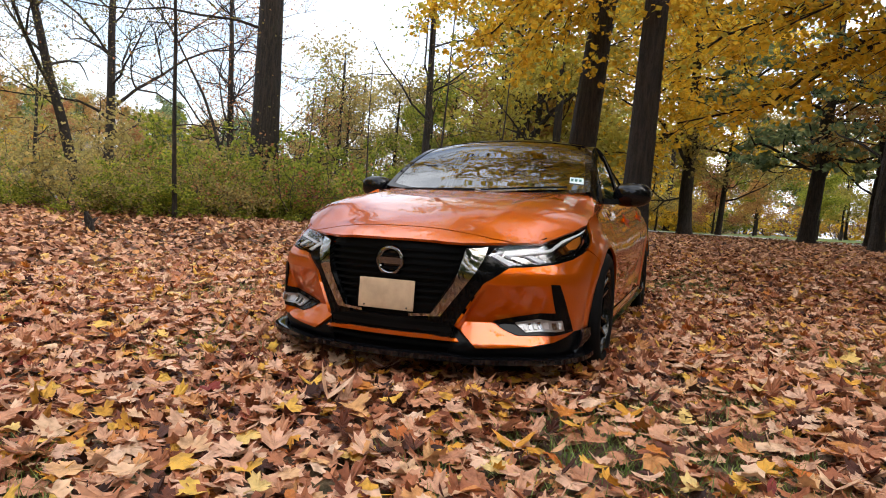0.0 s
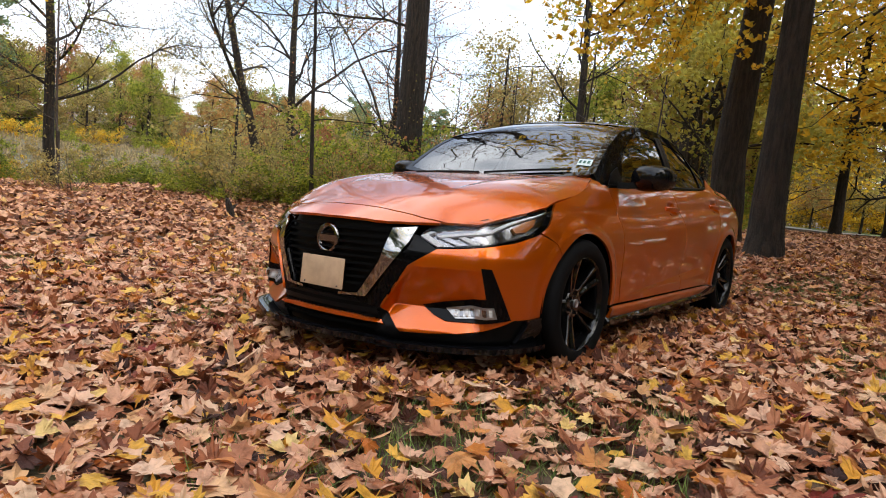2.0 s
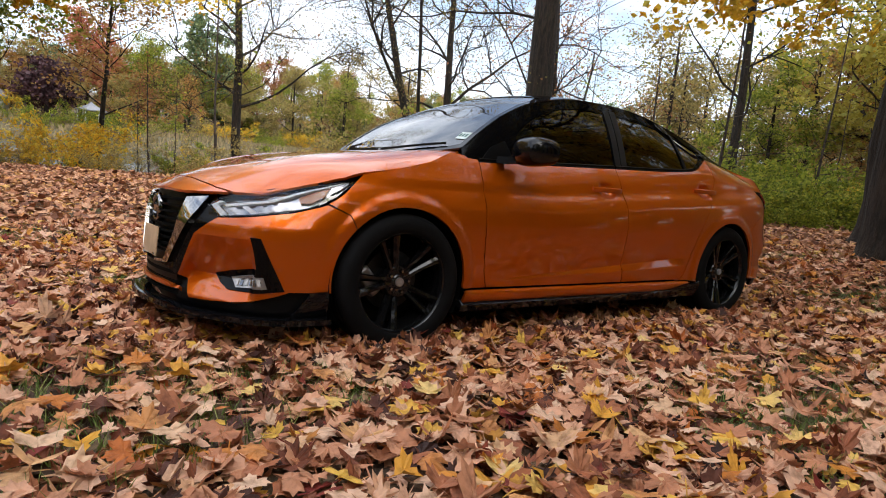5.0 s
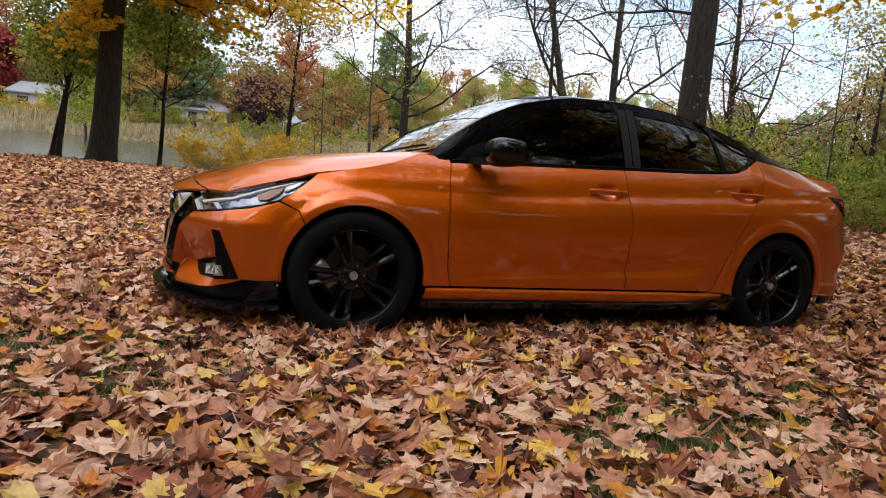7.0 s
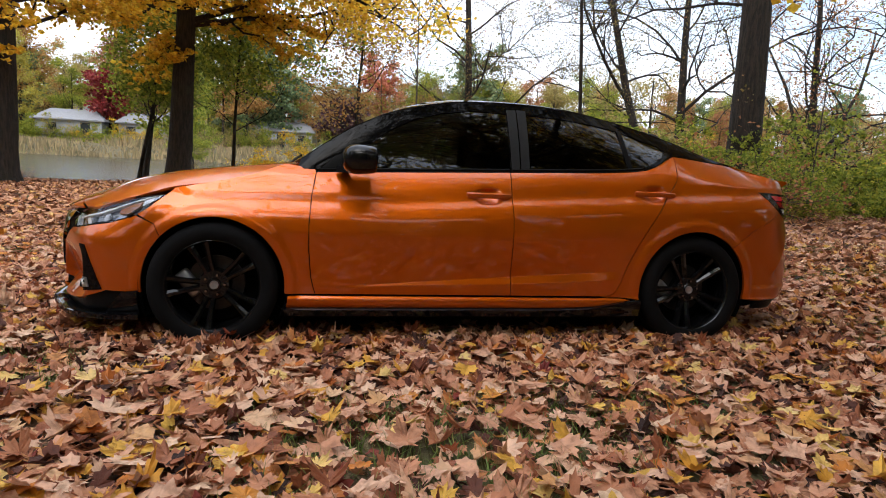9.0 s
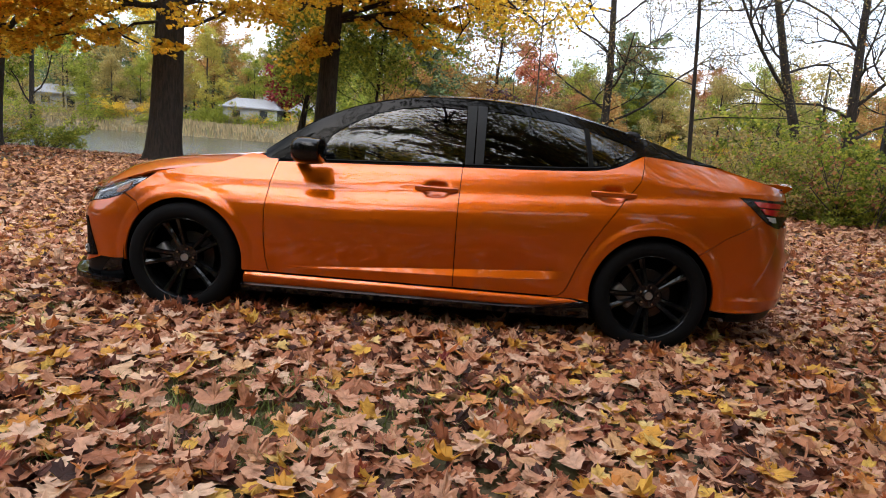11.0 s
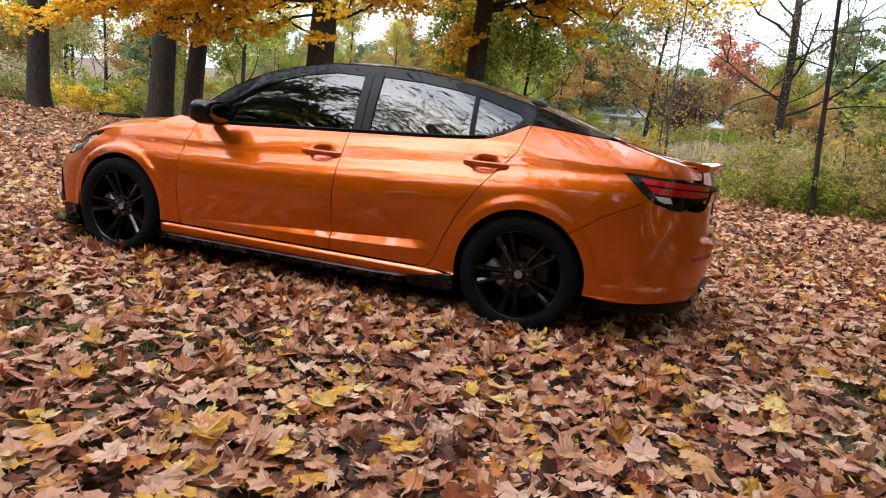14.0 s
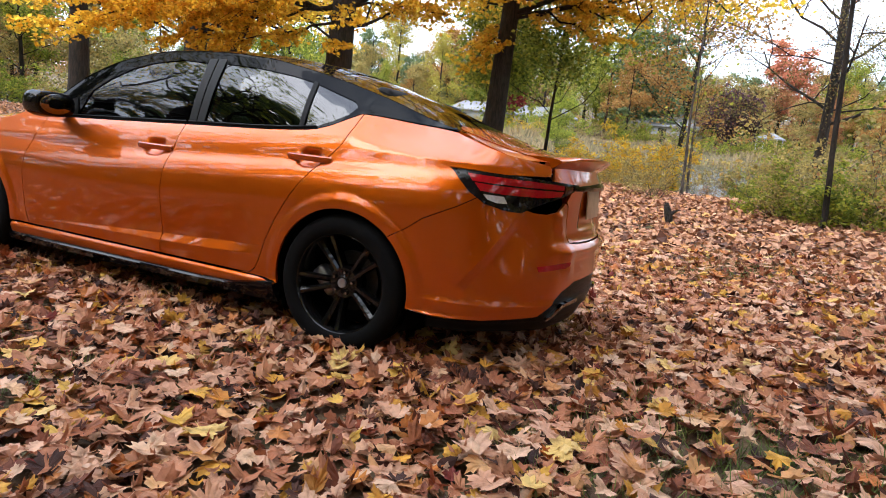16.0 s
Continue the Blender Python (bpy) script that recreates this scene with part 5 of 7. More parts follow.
HOOD_MID = curve([(-0.95, 0.655), (-0.905, 0.697), (-0.87, 0.718), (-0.80, 0.754), (-0.70, 0.793), (-0.55, 0.838), (-0.35, 0.890), (0, 0.948), (0.3, 0.982), (0.6, 1.0)])
HOOD_FALL = curve([(-0.95, 0.62), (-0.87, 0.58), (-0.64, 0.394), (-0.4, 0.24), (-0.2, 0.175), (0.05, 0.178), (0.19, 0.149), (0.3, 0.09), (0.5, 0.03)])

HOOD_HALF = curve([(-0.95, 0.50), (-0.70, 0.541), (-0.612, 0.65), (-0.49, 0.719), (-0.40, 0.768), (-0.29, 0.809), (-0.08, 0.796), (0.19, 0.764), (0.34, 0.72), (0.6, 0.70)])


def hood(x, y, lift=0.0):
    x, y = np.broadcast_arrays(np.asarray(x, float), np.asarray(y, float))
    a = np.abs(y)
    ridge = 0.010 * step(-0.04, 0.05, a - (0.34 + 0.17 * (x + 0.8))) * step(-0.85, -0.4, x)
    half = HOOD_HALF(x)
    power = 2.5 + 2.2 * step(-0.72, -0.45, x)
    z = HOOD_MID(x) - 0.006 + ridge - HOOD_FALL(x) * half ** 2.5 * (a / half) ** power + lift
    return np.stack([x, y, z], -1)


RAIL_Z = curve([(0.36, 0.95), (0.42, 0.995), (0.56, 1.10), (0.744, 1.213), (0.993, 1.313), (1.382, 1.380), (1.65, 1.386), (1.934, 1.372), (2.302, 1.312), (2.689, 1.216), (3.0, 1.118), (3.155, 1.080), (3.3, 1.040), (3.54, 0.990), (3.72, 0.975)])
RAIL_Y = curve([(0.36, 0.72), (0.42, 0.705), (0.74, 0.65), (1.0, 0.612), (1.4, 0.585), (1.9, 0.575), (2.3, 0.57), (2.69, 0.565), (3.155, 0.562), (3.72, 0.55)])
ROOF_MID = curve([(0.18, 0.90), (0.34, 0.975), (0.50, 1.085), (0.75, 1.240), (1.0, 1.363), (1.2, 1.412), (1.45, 1.438), (1.8, 1.435), (2.1, 1.406), (2.4, 1.345), (2.7, 1.262), (3.0, 1.155), (3.15, 1.103), (3.3, 1.062), (3.5, 1.033), (3.72, 1.005)])
BELT = curve([(0.36, 0.925), (0.505, 0.932), (1.0, 0.953), (1.589, 0.978), (2.30, 1.012), (2.44, 1.03), (2.54, 1.072), (2.645, 1.122), (2.9, 1.104), (3.155, 1.083), (3.3, 1.04)])


def belt_y(x):
    x = np.asarray(x, float)
    return -body(np.interp(x, PLAN_XY[:, 0], PLAN_U), BELT(x))[..., 1]


def cabin(x, z, lift=0.0):
    """The side of the cabin above the belt line, leaning in to the roof rail."""
    x, z = np.broadcast_arrays(np.asarray(x, float), np.asarray(z, float))
    zb, zr = BELT(x), np.maximum(RAIL_Z(x), BELT(x) + 0.02)
    s = (z - zb) / (zr - zb)
    yb, yr = belt_y(x), RAIL_Y(x)
    y = yb + (yr - yb) * s + 0.016 * np.sin(np.pi * np.clip(s, 0, 1)) * np.clip((zr - zb) / 0.3, 0, 1)
    return np.stack([x, -(y - 0.004 + lift), z], -1)


def roof(x, y, lift=0.0):
    x, y = np.broadcast_arrays(np.asarray(x, float), np.asarray(y, float))
    zc, zr, yr = ROOF_MID(x), RAIL_Z(x), RAIL_Y(x)
    return np.stack([x, y, zc - (zc - zr) * (np.abs(y) / yr) ** 2.3 + lift], -1)


# ---- car: panels cut from the skin ----
from mathutils.geometry import delaunay_2d_cdt


def dense(outline, step_):
    out = []
    pts = np.asarray(outline, float)
    for a, b in zip(pts, np.roll(pts, -1, axis=0)):
        n = max(1, int(np.ceil(np.linalg.norm(b - a) / step_)))
        out.extend(a + (b - a) * i / n for i in range(n))
    return np.array(out)


def inset(outline, d):
    """The outline moved inwards by d."""
    p = np.asarray(outline, float)
    area = (p[:, 0] * np.roll(p[:, 1], -1) - np.roll(p[:, 0], -1) * p[:, 1]).sum()
    if area < 0:
        p = p[::-1]
    e1, e2 = p - np.roll(p, 1, axis=0), np.roll(p, -1, axis=0) - p
    n1, n2 = (np.stack([-e[:, 1], e[:, 0]], -1) / (np.linalg.norm(e, axis=1)[:, None] + 1e-9) for e in (e1, e2))
    b = n1 + n2
    return p + b * d / np.maximum((b * b).sum(1) / 2, 0.5)[:, None]


def within(pts, poly):
    x, y = pts[:, 0], pts[:, 1]
    ok = np.zeros(len(pts), bool)
    for (x1, y1), (x2, y2) in zip(poly, np.roll(poly, -1, axis=0)):
        hit = (y1 > y) != (y2 > y)
        ok ^= hit & (x < (x2 - x1) * (y - y1) / (y2 - y1 + 1e-15) + x1)
    return ok


def arc(cx, cz, r, a0, a1, n=28):
    return [(cx + r * math.cos(radians(a)), cz + r * math.sin(radians(a))) for a in np.linspace(a0, a1, n)]


def skin(surface, outline, out, grid=0.022, flange=0.014, gap=0.0025, holes=(), lift=0.0, closed=False, creases=()):
    """The verts, faces and normals of one panel: an outline in the surface's own two coordinates, filled, with its edges turned in (or closed to a slab)."""
    loops = [dense(inset(outline, gap), grid)] + [dense(h, grid) for h in holes]
    lo, hi = loops[0].min(0), loops[0].max(0)
    gx_, gy_ = np.meshgrid(np.arange(lo[0] + grid / 2, hi[0], grid), np.arange(lo[1] + grid / 2, hi[1], grid))
    inner = np.stack([gx_.ravel() + 0.11 * grid * np.sin(gy_.ravel() * 91), gy_.ravel() + 0.07 * grid * np.cos(gx_.ravel() * 77)], -1)
    keep = within(inner, loops[0])
    for h in loops[1:]:
        keep &= ~within(inner, h)
    inner = inner[keep]
    lines = []
    for line in creases:
        l = np.vstack([np.linspace(a, b, max(2, int(np.linalg.norm(np.subtract(b, a)) / grid)), endpoint=False) for a, b in zip(line, line[1:])] + [[line[-1]]])
        l = l[within(l, inset(outline, gap + 0.006))]
        if len(l) > 1:
            lines.append(l)
    rim = np.vstack(loops + lines)
    if len(inner):
        near = np.full(len(inner), 9.0)
        for i in range(0, len(rim), 200):
            near = np.minimum(near, np.linalg.norm(inner[:, None] - rim[None, i:i + 200], axis=2).min(1))
        inner = inner[near > grid * 0.45]
    pts = np.vstack([rim, inner]) if len(inner) else rim
    edges, k = [], 0
    for l in loops:
        edges += [(k + i, k + (i + 1) % len(l)) for i in range(len(l))]
        k += len(l)
    for l in lines:
        edges += [(k + i, k + i + 1) for i in range(len(l) - 1) if np.linalg.norm(l[i] - l[i + 1]) < 2.5 * grid]
        k += len(l)
    v2, _, f2, ov, _, _ = delaunay_2d_cdt([Vector(p) for p in pts], edges, [], 0, 1e-6)
    v2, f2 = np.array([tuple(v) for v in v2]), np.array([tuple(f) for f in f2])
    mid = v2[f2].mean(1)
    ok = within(mid, loops[0])
    for h in loops[1:]:
        ok &= ~within(mid, h)
    f2 = f2[ok]
    e = 0.003
    p = surface(v2[:, 0], v2[:, 1], lift)
    n = np.cross(surface(v2[:, 0] + e, v2[:, 1], lift) - surface(v2[:, 0] - e, v2[:, 1], lift), surface(v2[:, 0], v2[:, 1] + e, lift) - surface(v2[:, 0], v2[:, 1] - e, lift))
    n /= np.linalg.norm(n, axis=1)[:, None] + 1e-12
    ref = n @ np.array(out, float) if out is not None else (n * (p - (1.4, 0, 0.5)))[:, :2].sum(1)
    n[ref < 0] *= -1
    face_n = np.cross(p[f2[:, 1]] - p[f2[:, 0]], p[f2[:, 2]] - p[f2[:, 0]])
    turn = (face_n * n[f2].mean(1)).sum(1) < 0
    f2[turn] = f2[turn][:, ::-1]
    count = {}
    for a, b, c in f2:
        for s in ((a, b), (b, c), (c, a)):
            count[s] = 1
    border = [s for s in count if (s[1], s[0]) not in count]
    verts, faces, normals = p.tolist(), f2.tolist(), n.tolist()
    if flange:
        ids = sorted({i for s in border for i in s})
        top, low = {}, {}
        for i in ids:
            top[i] = len(verts)
            verts.append(p[i].tolist())
            low[i] = len(verts)
            verts.append((p[i] - n[i] * flange).tolist())
            normals += [(0, 0, 0), (0, 0, 0)]
        for a, b in border:
            faces.append((top[b], top[a], low[a], low[b]))
        if closed:
            base = len(verts)
            verts += (p - n * flange).tolist()
            normals += (-n).tolist()
            faces += [(a + base, c + base, b + base) for a, b, c in f2.tolist()]
    return verts, faces, normals


def shell(name, parts, mat, parent, label="", both=False, category=None):
    """One mesh under a thing, or a mirrored pair of them."""
    made = []
    for side_ in ((1, -1) if both else (1,)):
        verts, faces, normals = [], [], []
        for v, f, n in parts:
            b = len(verts)
            verts += [(x, y * side_, z) for x, y, z in v]
            faces += [tuple(i + b for i in (q_ if side_ > 0 else q_[::-1])) for q_ in f]
            normals += [(x, y * side_, z) for x, y, z in n]
        me = mesh_from(name, verts, faces, mat, True)
        me.normals_split_custom_set_from_vertices(normals)
        ob = new(name, me)
        ob.parent = parent
        if label:
            ob["label"] = label
        made.append(ob)
    return made if both else made[0]


def part(name, bm_, mat, parent, label="", smooth=True, both=False):
    """Links a bmesh as one mesh under a thing or a part."""
    me = bpy.data.meshes.new(name)
    bmesh.ops.recalc_face_normals(bm_, faces=bm_.faces)
    bm_.to_mesh(me)
    bm_.free()
    me.materials.append(mat)
    if smooth:
        me.polygons.foreach_set("use_smooth", [True] * len(me.polygons))
        me.set_sharp_from_angle(angle=radians(38))
    obs = [new(name, me)]
    if both:
        m2 = me.copy()
        m2.transform(Matrix.Diagonal((1, -1, 1, 1)))
        m2.flip_normals()
        obs.append(new(name, m2))
    for ob in obs:
        ob.parent = parent
        if label:
            ob["label"] = label
    return obs if both else obs[0]


def box_bm(size, at, bevel=0.0, turn=(0, 0, 0), segments=2):
    bm_ = bmesh.new()
    bmesh.ops.create_cube(bm_, size=1, matrix=pose(*at, *turn) @ Matrix.Diagonal((*size, 1)))
    if bevel:
        bmesh.ops.bevel(bm_, geom=bm_.edges[:], offset=bevel, segments=segments, profile=0.6, affect="EDGES")
    return bm_


def lathe_bm(profile, n=64, axis="y", closed=False):
    """A turned shape: (radius, along the axle) pairs swept round the y axis."""
    bm_ = bmesh.new()
    rings = []
    for k in range(n):
        a = 2 * math.pi * k / n
        rings.append([bm_.verts.new((r * math.cos(a), y, r * math.sin(a))) for r, y in profile])
    m_ = len(profile)
    for k in range(n):
        a, b = rings[k], rings[(k + 1) % n]
        for i in range(m_ if closed else m_ - 1):
            j = (i + 1) % m_
            bm_.faces.new((a[i], a[j], b[j], b[i]))
    return bm_


def sweep_bm(path, section, up=(0, 0, 1)):
    """A closed section (side, up) carried along a path."""
    bm_ = bmesh.new()
    path = np.asarray(path, float)
    way = np.gradient(path, axis=0)
    way /= np.linalg.norm(way, axis=1)[:, None]
    side_ = np.cross(way, up)
    side_ /= np.linalg.norm(side_, axis=1)[:, None] + 1e-9
    upv = np.cross(side_, way)
    rings = [[bm_.verts.new(p + s * a + w_ * b) for a, b in section] for p, s, w_ in zip(path, side_, upv)]
    k = len(section)
    for a, b in zip(rings, rings[1:]):
        for i in range(k):
            bm_.faces.new((a[i], a[(i + 1) % k], b[(i + 1) % k], b[i]))
    bm_.faces.new(rings[0])
    bm_.faces.new(rings[-1][::-1])
    return bm_


def mirrored(half, middle):
    """A whole outline from one half that begins and ends on the middle line."""
    return list(half) + [(2 * middle - u, z) for u, z in half[::-1] if abs(u - middle) > 1e-6]


car = tagged(new("car"), "orange metallic sedan with black roof parked on fallen leaves", "car")
car.matrix_world = TILT
SIDE_OUT, TOP_OUT = (0, -1, 0), (0, 0, 1)
ARCH = 0.352

# front end
lamp_low = [(-1.002, 0.630), (-0.912, 0.584), (-0.80, 0.592), (-0.70, 0.604), (-0.533, 0.628), (-0.41, 0.662), (-0.33, 0.706)]
lamp_top = [(-0.236, 0.784), (-0.35, 0.766), (-0.488, 0.743), (-0.65, 0.729), (-0.807, 0.707), (-0.963, 0.669)]
bumper = lamp_low[1:6] + [(-0.385, 0.673), (ux(-0.285), 0.632)] + [(ux(a), b) for a, b in arc(0, 0.325, ARCH, 136, 187, 14)] + [(-0.533, 0.285), (-0.60, 0.262), (-0.70, 0.235), (-0.80, 0.221), (-0.914, 0.212), (-1.051, 0.208), (uy(0.335), 0.303), (uy(0.44), 0.505)]
folds = [[(uy(0.345 + 0.53 * (z0 - 0.31)) + k_, z0 + o) for k_ in np.linspace(0.03, 0.42, 12)] for z0 in (0.503, 0.320) for o in (-0.003, 0.003)]
folds += [[(uy(0.345 + 0.53 * (z - 0.31)) + o, z) for z in np.linspace(0.285, 0.50, 10)] for o in (-0.012, 0.03)]
shell("front_bumper", [skin(body, bumper, None, 0.014, creases=folds)], M_PAINT, car, both=True)
valance = [(-0.355, 0.286), (-0.533, 0.290), (-0.60, 0.268), (-0.70, 0.241), (-0.80, 0.227), (-0.914, 0.218), (-1.051, 0.214), (uy(0.33), 0.30), (uy(0.30), 0.16), (-0.914, 0.150), (-0.60, 0.150), (-0.355, 0.160)]
shell("valance", [skin(body, valance, None, 0.02, 0.012, 0, lift=-0.016)], M_SATIN, car, "black lower valance", both=True)
chin = [(UF, 0.262), (uy(0.2), 0.262), (uy(0.34), 0.250), (uy(0.352), 0.236), (uy(0.2), 0.242), (UF, 0.244)]
shell("bumper_strip", [skin(body, mirrored(chin, UF), None, 0.012, 0.03, 0, lift=0.006)], M_PAINT, car)
back = [(UF, 0.700), (uy(0.25), 0.690), (uy(0.40), 0.665), (uy(0.47), 0.62), (uy(0.47), 0.55), (uy(0.45), 0.50), (uy(0.36), 0.30), (uy(0.40), 0.15), (UF, 0.14)]
grille = shell("grille", [skin(body, mirrored(back, UF), None, 0.03, 0, 0, lift=-0.045)], M_SATIN, car, "black mesh grille")
for k in range(9):
    z = 0.395 + k * 0.031
    wide = 0.215 + 0.62 * (z - 0.36)
    us = np.linspace(2 * UF - uy(wide), uy(wide), 24)
    part("slat", sweep_bm(body(us, z, -0.028), [(-0.007, -0.004), (0.007, -0.006), (0.007, 0.006), (-0.007, 0.004)]), M_LINER, grille)
for k in range(3):
    z = 0.215 + k * 0.045
    us = np.linspace(2 * UF - uy(0.33), uy(0.33), 20)
    part("slat", sweep_bm(body(us, z, -0.02), [(-0.008, -0.006), (0.008, -0.008), (0.008, 0.008), (-0.008, 0.006)]), M_LINER, grille)
chrome = [(uy(0.362), 0.660), (uy(0.464), 0.671), (uy(0.439), 0.607), (uy(0.384), 0.520), (uy(0.265), 0.348), (uy(0.12), 0.340), (uy(0.12), 0.352), (uy(0.222), 0.358), (uy(0.235), 0.374), (uy(0.318), 0.505), (uy(0.345), 0.594)]
shell("chrome_trim", [skin(body, chrome, None, 0.012, 0.03, 0, lift=0.008)], M_CHROME, car, "bright chrome grille bar", both=True)
band = [(uy(0.425), 0.646), (-1.000, 0.634), (-0.912, 0.580), (-1.012, 0.508), (uy(0.338), 0.308), (uy(0.31), 0.30), (uy(0.20), 0.325), (uy(0.335), 0.56), (uy(0.355), 0.59)]
shell("grille_surround", [skin(body, band, None, 0.012, 0.02, 0.001, lift=-0.012)], M_FRAME, car, both=True)
low_intake = [(UF, 0.33), (uy(0.2), 0.33), (uy(0.31), 0.30), (uy(0.33), 0.27), (UF, 0.275)]
shell("intake_frame", [skin(body, mirrored(low_intake, UF), None, 0.02, 0.02, 0, lift=-0.014)], M_SATIN, car)

bm = lathe_bm([(0.046, -0.002), (0.050, -0.012), (0.058, -0.018), (0.068, -0.016), (0.074, -0.008), (0.075, 0.004)], 40)
bmesh.ops.create_cube(bm, size=1, matrix=pose(0, -0.008, 0) @ Matrix.Diagonal((0.11, 0.014, 0.030, 1)))
bm.transform(pose(-0.888, 0, 0.584, 0, 0, -90))
badge = part("badge", bm, M_DCHROME, car, "round chrome emblem with a plain crossbar")
part("badge_disc", lathe_bm([(0.0, -0.003), (0.058, -0.003), (0.058, 0.004)], 32), M_GLOSS, badge)
badge.children[0].matrix_basis = pose(-0.882, 0, 0.584, 0, 0, -90)

bm = box_bm((0.285, 0.006, 0.140), (0, 0, 0), 0.0025)
bm.transform(pose(-0.922, 0.0, 0.430, 0, 0, -90) @ pose(0, 0, 0, -4))
plate = part("number_plate", bm, M_PLATE, car, "blank tan plate")
for sx_ in (-0.11, 0.11):
    bm = bmesh.new()
    bmesh.ops.create_uvsphere(bm, u_segments=8, v_segments=6, radius=0.005)
    bm.transform(pose(-0.930, sx_, 0.372))
    part("screw", bm, M_DCHROME, plate)

# lip under the nose, with an upright fin at each corner
lip_u = np.concatenate([np.linspace(2 * UF - ux(-0.36), UF, 60), np.linspace(UF, ux(-0.36), 60)[1:]])
fold_u = lambda u: np.where(u < UF, 2 * UF - u, u)
lip_y = -np.interp(fold_u(lip_u), PLAN_U, PLAN_XY[:, 1])
drop = 0.012 * step(0.30, 0.40, lip_y) - 0.006 * step(0.5, 0.8, lip_y)
lip = np.array([body(u, 0.168 - d_, 0.010) for u, d_ in zip(lip_u, drop)])
part("front_lip", sweep_bm(lip, [(-0.034, -0.008), (0.06, -0.012), (0.06, 0.012), (0.02, 0.018), (-0.006, 0.005), (-0.034, 0.001)]), M_GLOSS, car, "gloss black front splitter")
fin = [(-0.525, 0.172), (-0.46, 0.262), (-0.445, 0.285), (-0.365, 0.292), (-0.365, 0.172)]
shell("lip_fin", [skin(body, [(ux(a), b) for a, b in fin], None, 0.02, 0.02, 0, lift=0.014, closed=True)], M_GLOSS, car, both=True)

# headlamps
def headlamp():
    lamp = shell("headlight", [skin(body, lamp_low + lamp_top, None, 0.02, 0.03, 0.003, lift=-0.038)], M_LAMPBACK, car, "swept LED headlight", both=True)
    outline = lamp_low + lamp_top
    cover = shell("lens", [skin(body, outline, None, 0.016, 0.0, 0.003, lift=-0.003)], M_LENS, car, both=True)
    lo_u, lo_z = zip(*lamp_low)
    hi_u, hi_z = zip(*lamp_top[::-1])

    def at(*points):
        """Places in the lamp: along it and from its lower edge to its upper one."""
        out_ = []
        for s_, h_ in points:
            u_ = -1.002 + s_ * 0.766
            a_, b_ = np.interp(u_, lo_u + (-0.236,), lo_z + (0.784,)), np.interp(u_, (-1.002,) + hi_u, (0.632,) + hi_z)
            out_.append((u_, a_ + (b_ - a_) * h_))
        return out_

    def piece(name, points, mat_, lift_, label_="", grid_=0.012):
        return shell(name, [skin(body, at(*points), None, grid_, 0.02, 0, lift=lift_)], mat_, car, label_, both=True)

    light = piece("light_guide", [(0.015, 0.5), (0.07, 0.74), (0.10, 0.70), (0.055, 0.5), (0.165, 0.09), (0.12, 0.06)], M_WHITE, -0.014, "white daytime running light")
    pieces = piece("light_guide", [(0.10, 0.54), (0.28, 0.56), (0.46, 0.53), (0.62, 0.74), (0.80, 0.84), (0.95, 0.93), (0.95, 0.86), (0.80, 0.77), (0.63, 0.66), (0.47, 0.44), (0.28, 0.47), (0.13, 0.46)], M_WHITE, -0.018, "white daytime running light")
    pieces += piece("reflector_fin", [(0.13, 0.42), (0.18, 0.42), (0.29, 0.09), (0.235, 0.08)], M_CHROME, -0.024)
    pieces += piece("reflector_fin", [(0.235, 0.40), (0.28, 0.40), (0.37, 0.10), (0.325, 0.09)], M_WHITE, -0.024)
    for s_ in (0.36, 0.45, 0.54):
        pieces += piece("projector", [(s_ - 0.035, 0.40), (s_ + 0.02, 0.40), (s_ + 0.055, 0.12), (s_ + 0.0, 0.11)], M_LAMPBACK, -0.030)
        pieces += piece("projector_lens", [(s_ - 0.012, 0.34), (s_ + 0.016, 0.34), (s_ + 0.034, 0.18), (s_ + 0.006, 0.18)], M_DCHROME, -0.026)
    for k in range(5):
        s_ = 0.20 + k * 0.075
        pieces += piece("reflector_fin", [(s_, 0.62), (s_ + 0.05, 0.62), (s_ + 0.085, 0.90), (s_ + 0.03, 0.90)], M_LAMPBACK if k % 2 else M_CHROME, -0.036)
    pieces += piece("side_marker", [(0.655, 0.30), (0.64, 0.52), (0.75, 0.66), (0.83, 0.66), (0.80, 0.38), (0.73, 0.22)], M_AMBER, -0.022, "amber side reflector")
    pieces += piece("reflector_fin", [(0.83, 0.40), (0.84, 0.70), (0.955, 0.84), (0.95, 0.60), (0.90, 0.42)], M_LAMPBACK, -0.020)
    pieces += piece("brow", [(0.05, 0.96), (0.3, 0.96), (0.6, 0.96), (0.9, 0.96), (0.975, 0.97), (0.975, 1.0), (0.6, 1.0), (0.3, 1.0), (0.05, 1.0)], M_FRAME, -0.012)
    pieces += piece("bezel", [(0.16, 0.06), (0.45, 0.06), (0.70, 0.05), (0.76, 0.12), (0.78, 0.08), (0.72, 0.0), (0.45, 0.0), (0.15, 0.0)], M_FRAME, -0.012)
    groups = [(lamp[i], [cover[i], light[i]] + pieces[i::2]) for i in (0, 1)]
    for owner, kids in groups:
        for kid in kids:
            kid.parent = owner


headlamp()

